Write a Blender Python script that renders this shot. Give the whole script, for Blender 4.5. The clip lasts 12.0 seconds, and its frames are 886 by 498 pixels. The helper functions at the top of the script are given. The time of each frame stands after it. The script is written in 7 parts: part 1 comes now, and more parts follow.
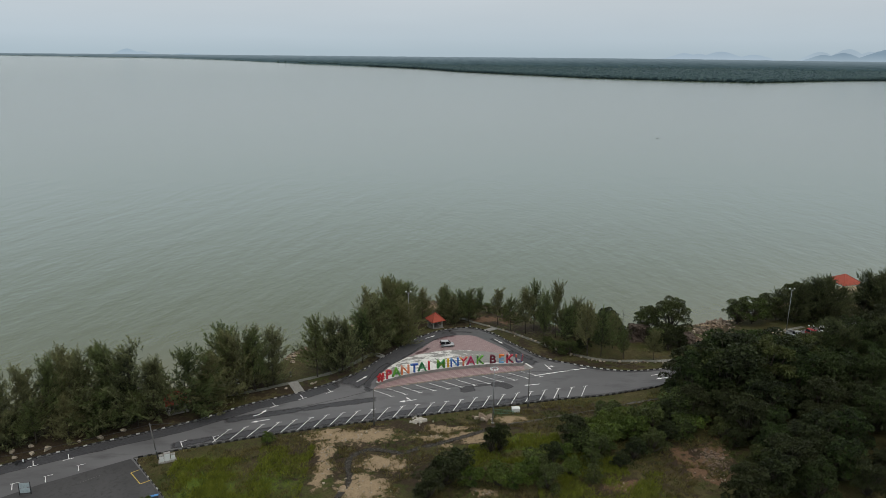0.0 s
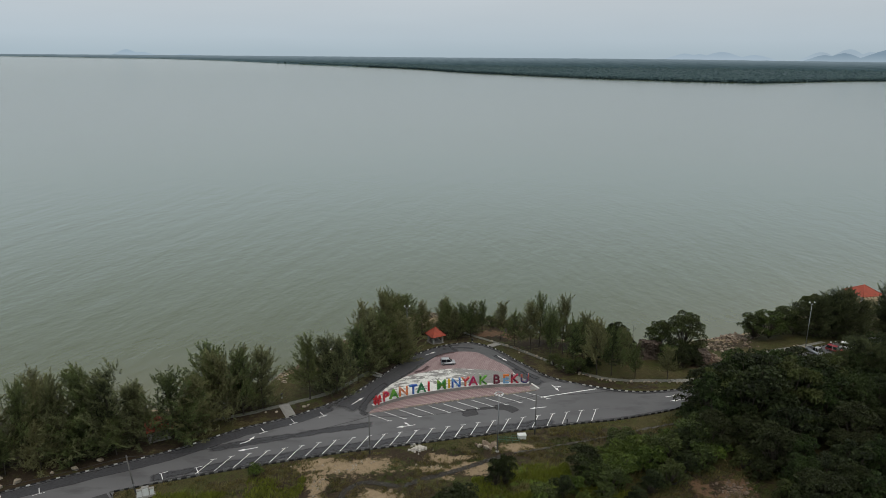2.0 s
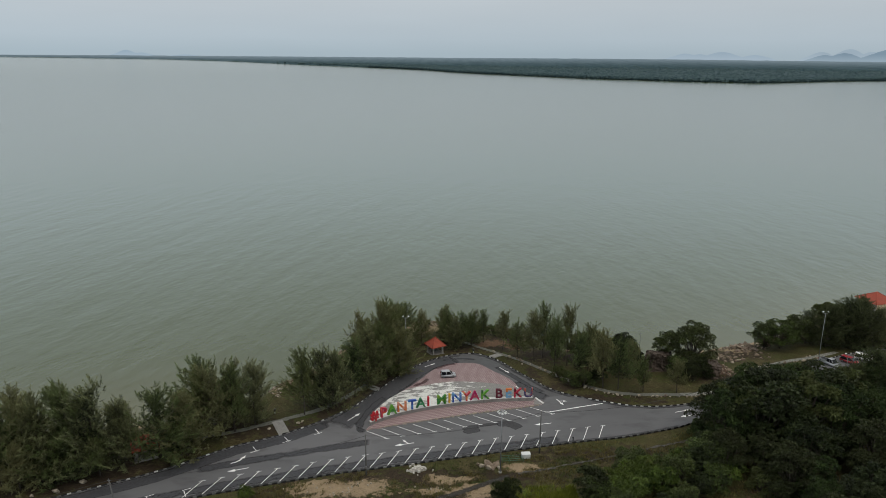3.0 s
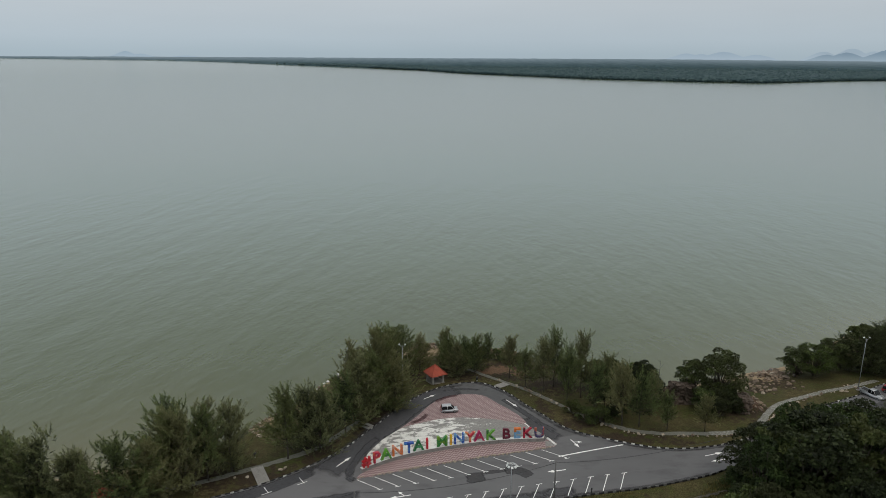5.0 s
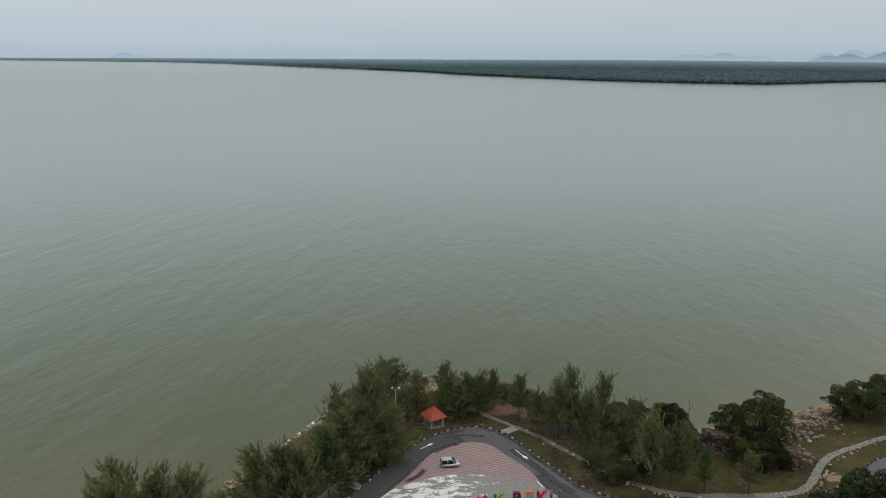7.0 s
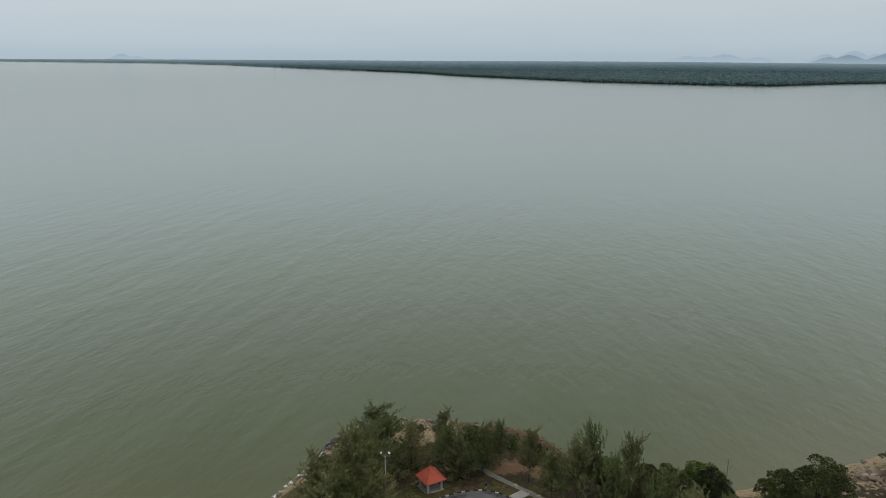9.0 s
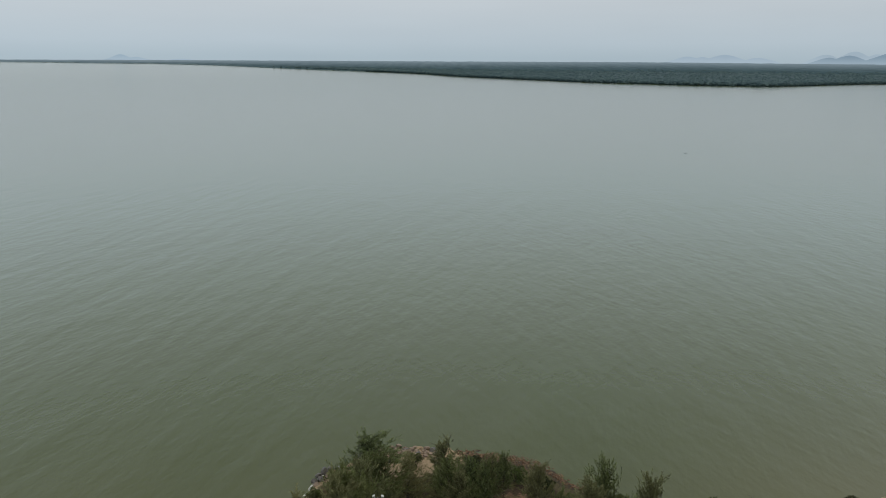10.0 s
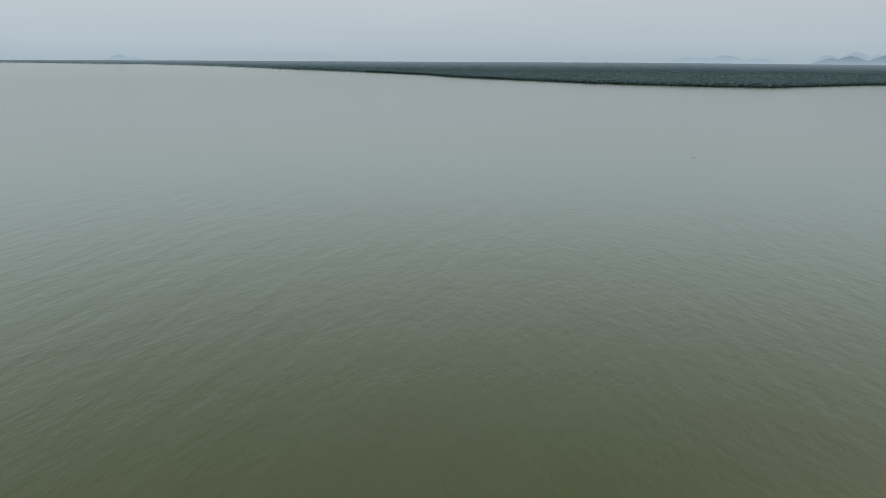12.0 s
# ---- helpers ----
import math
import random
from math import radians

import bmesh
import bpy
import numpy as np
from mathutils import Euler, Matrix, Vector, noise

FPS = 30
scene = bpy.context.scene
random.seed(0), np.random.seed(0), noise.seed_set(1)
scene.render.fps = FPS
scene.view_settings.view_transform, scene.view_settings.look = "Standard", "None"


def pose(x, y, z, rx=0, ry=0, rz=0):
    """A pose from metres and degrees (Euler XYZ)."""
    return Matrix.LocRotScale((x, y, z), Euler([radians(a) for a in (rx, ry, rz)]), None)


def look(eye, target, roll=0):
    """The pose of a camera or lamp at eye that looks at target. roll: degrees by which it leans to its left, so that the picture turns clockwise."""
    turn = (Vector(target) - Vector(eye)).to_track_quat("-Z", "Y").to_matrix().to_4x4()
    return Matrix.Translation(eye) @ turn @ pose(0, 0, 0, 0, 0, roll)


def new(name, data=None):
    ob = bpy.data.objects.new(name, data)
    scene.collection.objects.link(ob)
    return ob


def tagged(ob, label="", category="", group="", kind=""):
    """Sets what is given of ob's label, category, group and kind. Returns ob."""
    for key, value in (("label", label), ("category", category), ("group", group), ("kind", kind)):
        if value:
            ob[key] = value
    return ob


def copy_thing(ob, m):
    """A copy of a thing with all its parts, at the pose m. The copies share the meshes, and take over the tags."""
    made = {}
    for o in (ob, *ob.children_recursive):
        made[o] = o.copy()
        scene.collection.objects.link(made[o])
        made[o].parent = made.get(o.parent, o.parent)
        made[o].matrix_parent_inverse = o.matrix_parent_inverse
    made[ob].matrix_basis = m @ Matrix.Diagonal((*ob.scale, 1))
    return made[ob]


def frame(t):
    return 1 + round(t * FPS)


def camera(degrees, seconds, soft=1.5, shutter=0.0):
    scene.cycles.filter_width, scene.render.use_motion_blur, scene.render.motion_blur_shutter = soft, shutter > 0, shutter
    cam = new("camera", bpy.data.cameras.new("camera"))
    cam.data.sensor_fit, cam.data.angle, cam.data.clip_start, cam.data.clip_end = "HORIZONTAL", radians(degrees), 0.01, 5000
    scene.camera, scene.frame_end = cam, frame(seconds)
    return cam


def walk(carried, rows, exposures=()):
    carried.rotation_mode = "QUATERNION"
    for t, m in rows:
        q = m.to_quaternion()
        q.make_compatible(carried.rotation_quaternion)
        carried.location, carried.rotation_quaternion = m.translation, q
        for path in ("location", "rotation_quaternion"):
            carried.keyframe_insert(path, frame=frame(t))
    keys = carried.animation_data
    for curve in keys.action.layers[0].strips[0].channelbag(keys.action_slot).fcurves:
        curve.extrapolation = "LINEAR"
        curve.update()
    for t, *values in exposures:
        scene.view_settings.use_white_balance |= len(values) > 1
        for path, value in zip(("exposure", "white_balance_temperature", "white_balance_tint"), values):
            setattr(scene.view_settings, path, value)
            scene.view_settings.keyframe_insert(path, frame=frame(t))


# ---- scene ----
from mathutils import geometry

cam = camera(63.5, 12.0, soft=0.65)
PATH = [
    (0, (0.000, 0.000, 69.384), (-0.000, 96.460, 43.011), 0.593),
    (0.5, (-0.044, 2.193, 69.378), (-0.046, 98.655, 43.012), 0.603),
    (1, (-0.066, 4.533, 69.419), (-0.064, 101.000, 43.073), 0.603),
    (1.5, (-0.098, 7.096, 69.455), (-0.105, 103.566, 43.120), 0.585),
    (2, (-0.119, 9.989, 69.509), (-0.146, 106.465, 43.197), 0.551),
    (2.5, (-0.123, 13.116, 69.548), (-0.160, 109.595, 43.247), 0.521),
    (3, (-0.127, 16.396, 69.593), (-0.165, 112.881, 43.314), 0.494),
    (5, (-0.095, 32.786, 69.396), (-0.226, 129.290, 43.183), 0.362),
    (5.5, (-0.093, 37.638, 69.244), (-0.218, 134.146, 43.052), 0.326),
    (6, (-0.098, 42.615, 69.095), (-0.223, 139.135, 42.943), 0.307),
    (6.5, (-0.114, 47.688, 68.995), (-0.233, 144.218, 42.882), 0.306),
    (7, (-0.107, 52.845, 69.007), (-0.212, 149.392, 42.955), 0.318),
    (9, (-0.006, 73.680, 69.219), (-0.033, 170.273, 43.336), 0.342),
    (9.5, (0.038, 78.893, 69.354), (0.040, 175.500, 43.527), 0.341),
    (10, (0.071, 84.056, 69.440), (0.093, 180.667, 43.625), 0.342),
    (10.5, (0.079, 89.216, 69.524), (0.102, 185.827, 43.712), 0.343),
    (11, (0.120, 94.413, 69.666), (0.161, 191.029, 43.870), 0.351),
    (11.5, (0.162, 99.610, 69.808), (0.216, 196.228, 44.022), 0.357),
    (12, (0.203, 104.807, 69.950), (0.270, 201.428, 44.174), 0.361),
]
walk(cam, [(t, look(eye, target, roll)) for t, eye, target, roll in PATH],
     [(0, 0.08), (1.5, 0.04), (3, -0.02), (5, -0.03), (6.5, 0.03), (7, 0.08), (9, 0.10), (9.5, 0.08), (11, 0.01), (12, 0.0)])

# ---------------------------------------------------------------- world, sun
world = bpy.data.worlds.new("overcast")
scene.world = world
world.use_nodes = True
wn, wl = world.node_tree.nodes, world.node_tree.links
wn.clear()
w_out, w_bg = wn.new("ShaderNodeOutputWorld"), wn.new("ShaderNodeBackground")
w_sky = wn.new("ShaderNodeTexSky")
w_sky.sky_type, w_sky.sun_disc = "NISHITA", False
w_sky.sun_elevation, w_sky.sun_rotation = radians(69), radians(145)
w_sky.air_density, w_sky.dust_density = 1.0, 4.0
w_hsv = wn.new("ShaderNodeHueSaturation")
w_hsv.inputs["Saturation"].default_value = 0.35
w_hsv.inputs["Value"].default_value = 0.05
w_tc, w_sep, w_ramp = wn.new("ShaderNodeTexCoord"), wn.new("ShaderNodeSeparateXYZ"), wn.new("ShaderNodeValToRGB")
w_mix = wn.new("ShaderNodeMixRGB")
w_mix.inputs[0].default_value = 0.9
stops = w_ramp.color_ramp.elements
stops[0].position, stops[0].color = 0.0, (0.46, 0.565, 0.635, 1)
stops[1].position, stops[1].color = 1.0, (0.94, 0.97, 0.99, 1)
for at, col in ((0.02, (0.525, 0.62, 0.69, 1)), (0.09, (0.625, 0.68, 0.725, 1)), (0.17, (0.91, 1.08, 1.19, 1)), (0.32, (1.00, 1.14, 1.17, 1)), (0.6, (0.82, 0.86, 0.87, 1))):
    stops.new(at).color = col
wl.new(w_sky.outputs[0], w_hsv.inputs["Color"])
wl.new(w_tc.outputs["Generated"], w_sep.inputs[0])
wl.new(w_sep.outputs["Z"], w_ramp.inputs[0])
wl.new(w_hsv.outputs[0], w_mix.inputs[1])
wl.new(w_ramp.outputs[0], w_mix.inputs[2])
w_map, w_cloud, w_range, w_veil = (wn.new("ShaderNode" + k) for k in ("Mapping", "TexNoise", "MapRange", "MixRGB"))
w_map.inputs["Scale"].default_value = (1.6, 1.6, 9.0)
w_cloud.inputs["Scale"].default_value, w_cloud.inputs["Detail"].default_value = 2.2, 5
for socket, value in (("From Min", 0.3), ("From Max", 0.7), ("To Min", 0.975), ("To Max", 1.02)):
    w_range.inputs[socket].default_value = value
w_veil.blend_type = "MULTIPLY"
w_veil.inputs[0].default_value = 1.0
wl.new(w_tc.outputs["Generated"], w_map.inputs["Vector"])
wl.new(w_map.outputs[0], w_cloud.inputs["Vector"])
wl.new(w_cloud.outputs["Fac"], w_range.inputs["Value"])
wl.new(w_mix.outputs[0], w_veil.inputs[1])
wl.new(w_range.outputs[0], w_veil.inputs[2])
w_side, w_tilt = wn.new("ShaderNodeMapRange"), wn.new("ShaderNodeMixRGB")
for socket, value in (("From Min", -0.6), ("From Max", 0.6), ("To Min", 0.955), ("To Max", 0.89)):
    w_side.inputs[socket].default_value = value
w_tilt.blend_type = "MULTIPLY"
w_tilt.inputs[0].default_value = 1.0
wl.new(w_sep.outputs["X"], w_side.inputs["Value"])
wl.new(w_veil.outputs[0], w_tilt.inputs[1])
wl.new(w_side.outputs[0], w_tilt.inputs[2])
wl.new(w_tilt.outputs[0], w_bg.inputs["Color"])
wl.new(w_bg.outputs[0], w_out.inputs["Surface"])
w_bg.inputs["Strength"].default_value = 1.0

sun = new("sun", bpy.data.lights.new("sun", "SUN"))
sun.data.energy, sun.data.angle, sun.data.color = 0.9, radians(40), (1.0, 0.88, 0.74)
sun.matrix_basis = look((22, 98, 100), (0, 130, 0))


# ---------------------------------------------------------------- materials
def nodes(name):
    m = bpy.data.materials.new(name)
    m.use_nodes = True
    return m, m.node_tree.nodes, m.node_tree.links, m.node_tree.nodes["Principled BSDF"]


def coords(n, l, world_space, stretch):
    if world_space:
        src = n.new("ShaderNodeNewGeometry").outputs["Position"]
    else:
        src = n.new("ShaderNodeTexCoord").outputs["Object"]
    mp = n.new("ShaderNodeMapping")
    mp.inputs["Scale"].default_value = stretch
    l.new(src, mp.inputs["Vector"])
    return mp.outputs[0]


def noise_fac(n, l, vec, scale, lo, hi, detail=6, rough=0.6):
    nt = n.new("ShaderNodeTexNoise")
    nt.inputs["Scale"].default_value, nt.inputs["Detail"].default_value, nt.inputs["Roughness"].default_value = scale, detail, rough
    l.new(vec, nt.inputs["Vector"])
    mr = n.new("ShaderNodeMapRange")
    mr.inputs["From Min"].default_value, mr.inputs["From Max"].default_value = lo, hi
    l.new(nt.outputs["Fac"], mr.inputs["Value"])
    return mr.outputs[0], nt.outputs["Fac"]


def mix(n, l, fac, a, b):
    m = n.new("ShaderNodeMixRGB")
    for k, v in ((0, fac), (1, a), (2, b)):
        if isinstance(v, (int, float)):
            m.inputs[k].default_value = v
        elif isinstance(v, tuple):
            m.inputs[k].default_value = (*v, 1)
        else:
            l.new(v, m.inputs[k])
    return m.outputs[0]


def bump(n, l, p, height, strength, distance):
    b = n.new("ShaderNodeBump")
    b.inputs["Strength"].default_value, b.inputs["Distance"].default_value = strength, distance
    l.new(height, b.inputs["Height"])
    l.new(b.outputs[0], p.inputs["Normal"])


def surface(name, a, b, wear, big=0.15, fine=3.0, rough=0.8, metal=0.0, relief=0.02, wear_at=(0.5, 0.75), world_space=True, stretch=(1, 1, 1), spec=0.4):
    """Two base colours in large patches, a third as fine wear, and fine relief."""
    m, n, l, p = nodes(name)
    v = coords(n, l, world_space, stretch)
    f1, _ = noise_fac(n, l, v, big, 0.35, 0.65)
    f2, h2 = noise_fac(n, l, v, fine, *wear_at)
    c = mix(n, l, f1, a, b)
    c = mix(n, l, f2, c, wear)
    l.new(c, p.inputs["Base Color"])
    p.inputs["Roughness"].default_value, p.inputs["Metallic"].default_value = rough, metal
    p.inputs["Specular IOR Level"].default_value = spec
    if relief:
        bump(n, l, p, h2, 0.6, relief)
    return m


def foliage(name, dark, light, warm, through_light=0.12):
    """Leaves: a colour for each leaf, drifting from tree to tree, partly see-through to light."""
    m, n, l, p = nodes(name)
    geo, obj = n.new("ShaderNodeNewGeometry"), n.new("ShaderNodeObjectInfo")
    tone = n.new("ShaderNodeAttribute")
    tone.attribute_name = "tone"
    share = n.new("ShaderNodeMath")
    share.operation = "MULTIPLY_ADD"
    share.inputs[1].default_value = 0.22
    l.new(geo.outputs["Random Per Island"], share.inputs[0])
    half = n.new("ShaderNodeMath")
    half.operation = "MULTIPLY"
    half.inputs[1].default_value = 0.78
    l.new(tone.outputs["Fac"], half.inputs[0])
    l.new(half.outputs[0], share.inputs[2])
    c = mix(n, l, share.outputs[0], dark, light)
    k = n.new("ShaderNodeMath")
    k.operation = "MULTIPLY"
    k.inputs[1].default_value = 0.55
    l.new(obj.outputs["Random"], k.inputs[0])
    c = mix(n, l, k.outputs[0], c, warm)
    l.new(c, p.inputs["Base Color"])
    p.inputs["Roughness"].default_value = 0.65
    p.inputs["Specular IOR Level"].default_value = 0.25
    tr, ms = n.new("ShaderNodeBsdfTranslucent"), n.new("ShaderNodeMixShader")
    l.new(c, tr.inputs["Color"])
    ms.inputs[0].default_value = through_light
    l.new(p.outputs[0], ms.inputs[1])
    l.new(tr.outputs[0], ms.inputs[2])
    l.new(ms.outputs[0], n["Material Output"].inputs["Surface"])
    return m


def plain(name, col, rough=0.6, metal=0.0, spec=0.5):
    d = tuple(x * 0.75 for x in col)
    return surface(name, col, tuple(x * 0.9 for x in col), d, big=0.7, fine=5, rough=rough, metal=metal, relief=0, wear_at=(0.55, 0.9), spec=spec)


M = {}
M["asphalt"] = surface("asphalt", (0.084, 0.083, 0.086), (0.124, 0.122, 0.126), (0.058, 0.057, 0.059), big=0.05, fine=0.35, rough=0.75, relief=0.01, wear_at=(0.52, 0.8), stretch=(0.45, 1, 1))
M["asphalt_new"] = surface("asphalt_dark", (0.034, 0.034, 0.036), (0.050, 0.050, 0.052), (0.025, 0.025, 0.025), big=0.2, fine=2.0, rough=0.7, relief=0.01)
M["asphalt_lot"] = surface("asphalt_lot", (0.038, 0.037, 0.038), (0.056, 0.054, 0.055), (0.028, 0.027, 0.027), big=0.12, fine=1.5, rough=0.75, relief=0.01)
M["paint"] = surface("road_paint", (0.86, 0.86, 0.84), (0.74, 0.74, 0.72), (0.45, 0.45, 0.44), big=0.4, fine=4.0, rough=0.6, relief=0, wear_at=(0.55, 0.8))
M["yellow"] = surface("yellow_paint", (0.55, 0.40, 0.06), (0.45, 0.33, 0.06), (0.2, 0.17, 0.08), big=0.4, fine=4.0, rough=0.6, relief=0)
M["kerb_white"] = surface("kerb_white", (0.58, 0.57, 0.54), (0.22, 0.215, 0.205), (0.07, 0.07, 0.066), big=0.10, fine=3.0, rough=0.75, relief=0.01, wear_at=(0.56, 0.78))
M["kerb_worn"] = surface("kerb_worn_white", (0.17, 0.17, 0.16), (0.06, 0.06, 0.057), (0.04, 0.04, 0.038), big=0.2, fine=3.0, rough=0.75, relief=0.01)
M["white_wall"] = surface("white_wall_paint", (0.66, 0.66, 0.64), (0.55, 0.55, 0.53), (0.32, 0.32, 0.30), big=0.5, fine=3.0, rough=0.75, relief=0.01, wear_at=(0.58, 0.8))
M["kerb_black"] = surface("kerb_black", (0.018, 0.018, 0.019), (0.03, 0.03, 0.03), (0.05, 0.05, 0.048), big=0.5, fine=3.0, rough=0.85, relief=0.01, wear_at=(0.6, 0.85), spec=0.1)
M["concrete"] = surface("concrete", (0.29, 0.28, 0.262), (0.22, 0.213, 0.20), (0.14, 0.137, 0.125), big=0.5, fine=3.0, rough=0.85, relief=0.01)
M["stone"] = surface("weathered_rock", (0.21, 0.155, 0.11), (0.13, 0.10, 0.075), (0.075, 0.06, 0.048), big=0.5, fine=2.2, rough=0.9, relief=0.05, world_space=True)
M["dirt_rock"] = surface("dirt_stained_rock", (0.17, 0.125, 0.092), (0.11, 0.080, 0.058), (0.055, 0.041, 0.030), big=0.6, fine=2.0, rough=0.95, relief=0.05)
M["beach_stone"] = surface("red_brown_gravel", (0.150, 0.088, 0.048), (0.095, 0.056, 0.034), (0.045, 0.030, 0.020), big=0.8, fine=3.0, rough=0.9, relief=0.03)
M["slab_rock"] = surface("grey_brown_slab", (0.24, 0.185, 0.135), (0.14, 0.103, 0.074), (0.052, 0.038, 0.028), big=0.8, fine=3.0, rough=0.9, relief=0.05)
M["stone_pale"] = surface("pale_rock", (0.36, 0.31, 0.24), (0.24, 0.198, 0.148), (0.09, 0.072, 0.055), big=0.7, fine=3.0, rough=0.9, relief=0.04)
M["stone_dark"] = surface("wet_rock", (0.07, 0.065, 0.06), (0.11, 0.10, 0.09), (0.04, 0.04, 0.036), big=0.6, fine=2.5, rough=0.55, relief=0.05)
M["cliff"] = surface("brown_cliff_rock", (0.066, 0.047, 0.036), (0.092, 0.071, 0.056), (0.022, 0.015, 0.011), big=0.45, fine=1.3, rough=0.9, relief=0.15, stretch=(1, 1, 0.35))
M["root"] = surface("bare_root", (0.15, 0.085, 0.058), (0.105, 0.064, 0.046), (0.08, 0.05, 0.036), big=0.8, fine=4.0, rough=0.9, relief=0.02)
M["bark"] = surface("bark", (0.048, 0.038, 0.030), (0.070, 0.058, 0.046), (0.028, 0.022, 0.018), big=1.0, fine=6.0, rough=0.9, relief=0.02, world_space=False, stretch=(1, 1, 0.3))
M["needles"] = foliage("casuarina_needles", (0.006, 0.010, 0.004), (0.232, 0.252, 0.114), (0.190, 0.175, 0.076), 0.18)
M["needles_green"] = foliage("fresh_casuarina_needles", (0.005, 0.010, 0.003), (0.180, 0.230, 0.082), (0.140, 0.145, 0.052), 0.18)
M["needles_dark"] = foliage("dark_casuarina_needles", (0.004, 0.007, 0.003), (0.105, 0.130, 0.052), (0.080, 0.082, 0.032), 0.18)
M["leaf"] = foliage("broad_leaves", (0.006, 0.010, 0.003), (0.090, 0.126, 0.034), (0.062, 0.064, 0.020))
M["leaf_dark"] = foliage("dark_leaves", (0.003, 0.006, 0.002), (0.040, 0.056, 0.016), (0.034, 0.036, 0.012))
M["leaf_hill"] = foliage("hill_leaves", (0.003, 0.006, 0.002), (0.044, 0.076, 0.016), (0.033, 0.042, 0.011))
M["leaf_fresh"] = foliage("fresh_tree_leaves", (0.007, 0.014, 0.003), (0.090, 0.142, 0.027), (0.056, 0.068, 0.016))
M["leaf_bright"] = foliage("fresh_leaves", (0.012, 0.026, 0.005), (0.125, 0.182, 0.028), (0.074, 0.094, 0.018))
M["grass"] = foliage("grass_blades", (0.026, 0.042, 0.005), (0.27, 0.31, 0.032), (0.15, 0.16, 0.03), 0.3)
M["grass_dry"] = foliage("dry_grass_blades", (0.034, 0.032, 0.011), (0.24, 0.205, 0.078), (0.13, 0.108, 0.045), 0.3)
M["steel"] = surface("galvanised_steel", (0.30, 0.31, 0.32), (0.24, 0.25, 0.26), (0.17, 0.17, 0.165), big=1.5, fine=6, rough=0.5, metal=0.6, relief=0)
M["pole_grey"] = surface("grey_utility_pole", (0.12, 0.115, 0.11), (0.09, 0.088, 0.084), (0.06, 0.058, 0.056), big=1.0, fine=6, rough=0.8, relief=0)
M["roof_red"] = surface("red_clay_tile", (0.33, 0.062, 0.034), (0.27, 0.052, 0.03), (0.15, 0.04, 0.025), big=0.8, fine=4, rough=0.75, relief=0.01)
M["column"] = surface("pale_column", (0.34, 0.325, 0.30), (0.26, 0.25, 0.235), (0.17, 0.165, 0.15), big=1, fine=4, rough=0.85, relief=0)
M["dark"] = plain("black_plastic", (0.015, 0.015, 0.016), 0.5)
M["rubber"] = plain("tyre_rubber", (0.02, 0.02, 0.02), 0.85)
M["car_silver"] = plain("silver_car_paint", (0.42, 0.43, 0.45), 0.3, 0.5)
M["car_white"] = plain("white_car_paint", (0.78, 0.78, 0.77), 0.3)
M["car_red"] = plain("red_car_paint", (0.28, 0.010, 0.016), 0.3)
M["glass"] = plain("tinted_car_glass", (0.008, 0.009, 0.010), 0.12, 0.0, 0.25)
M["lamp_red"] = plain("red_lamp_lens", (0.35, 0.02, 0.02), 0.25)
M["lamp_clear"] = plain("clear_lamp_lens", (0.6, 0.6, 0.6), 0.2)
M["white_box"] = plain("white_painted_metal", (0.62, 0.63, 0.62), 0.5)
M["green_frame"] = plain("green_painted_metal", (0.06, 0.14, 0.09), 0.5)
M["blue_board"] = plain("blue_painted_board", (0.06, 0.22, 0.50), 0.5)
M["rubble"] = surface("pale_rubble", (0.50, 0.47, 0.42), (0.38, 0.35, 0.31), (0.3, 0.29, 0.27), big=1.0, fine=4, rough=0.9, relief=0.05)
M["red_canvas"] = plain("red_canvas", (0.40, 0.05, 0.045), 0.8)


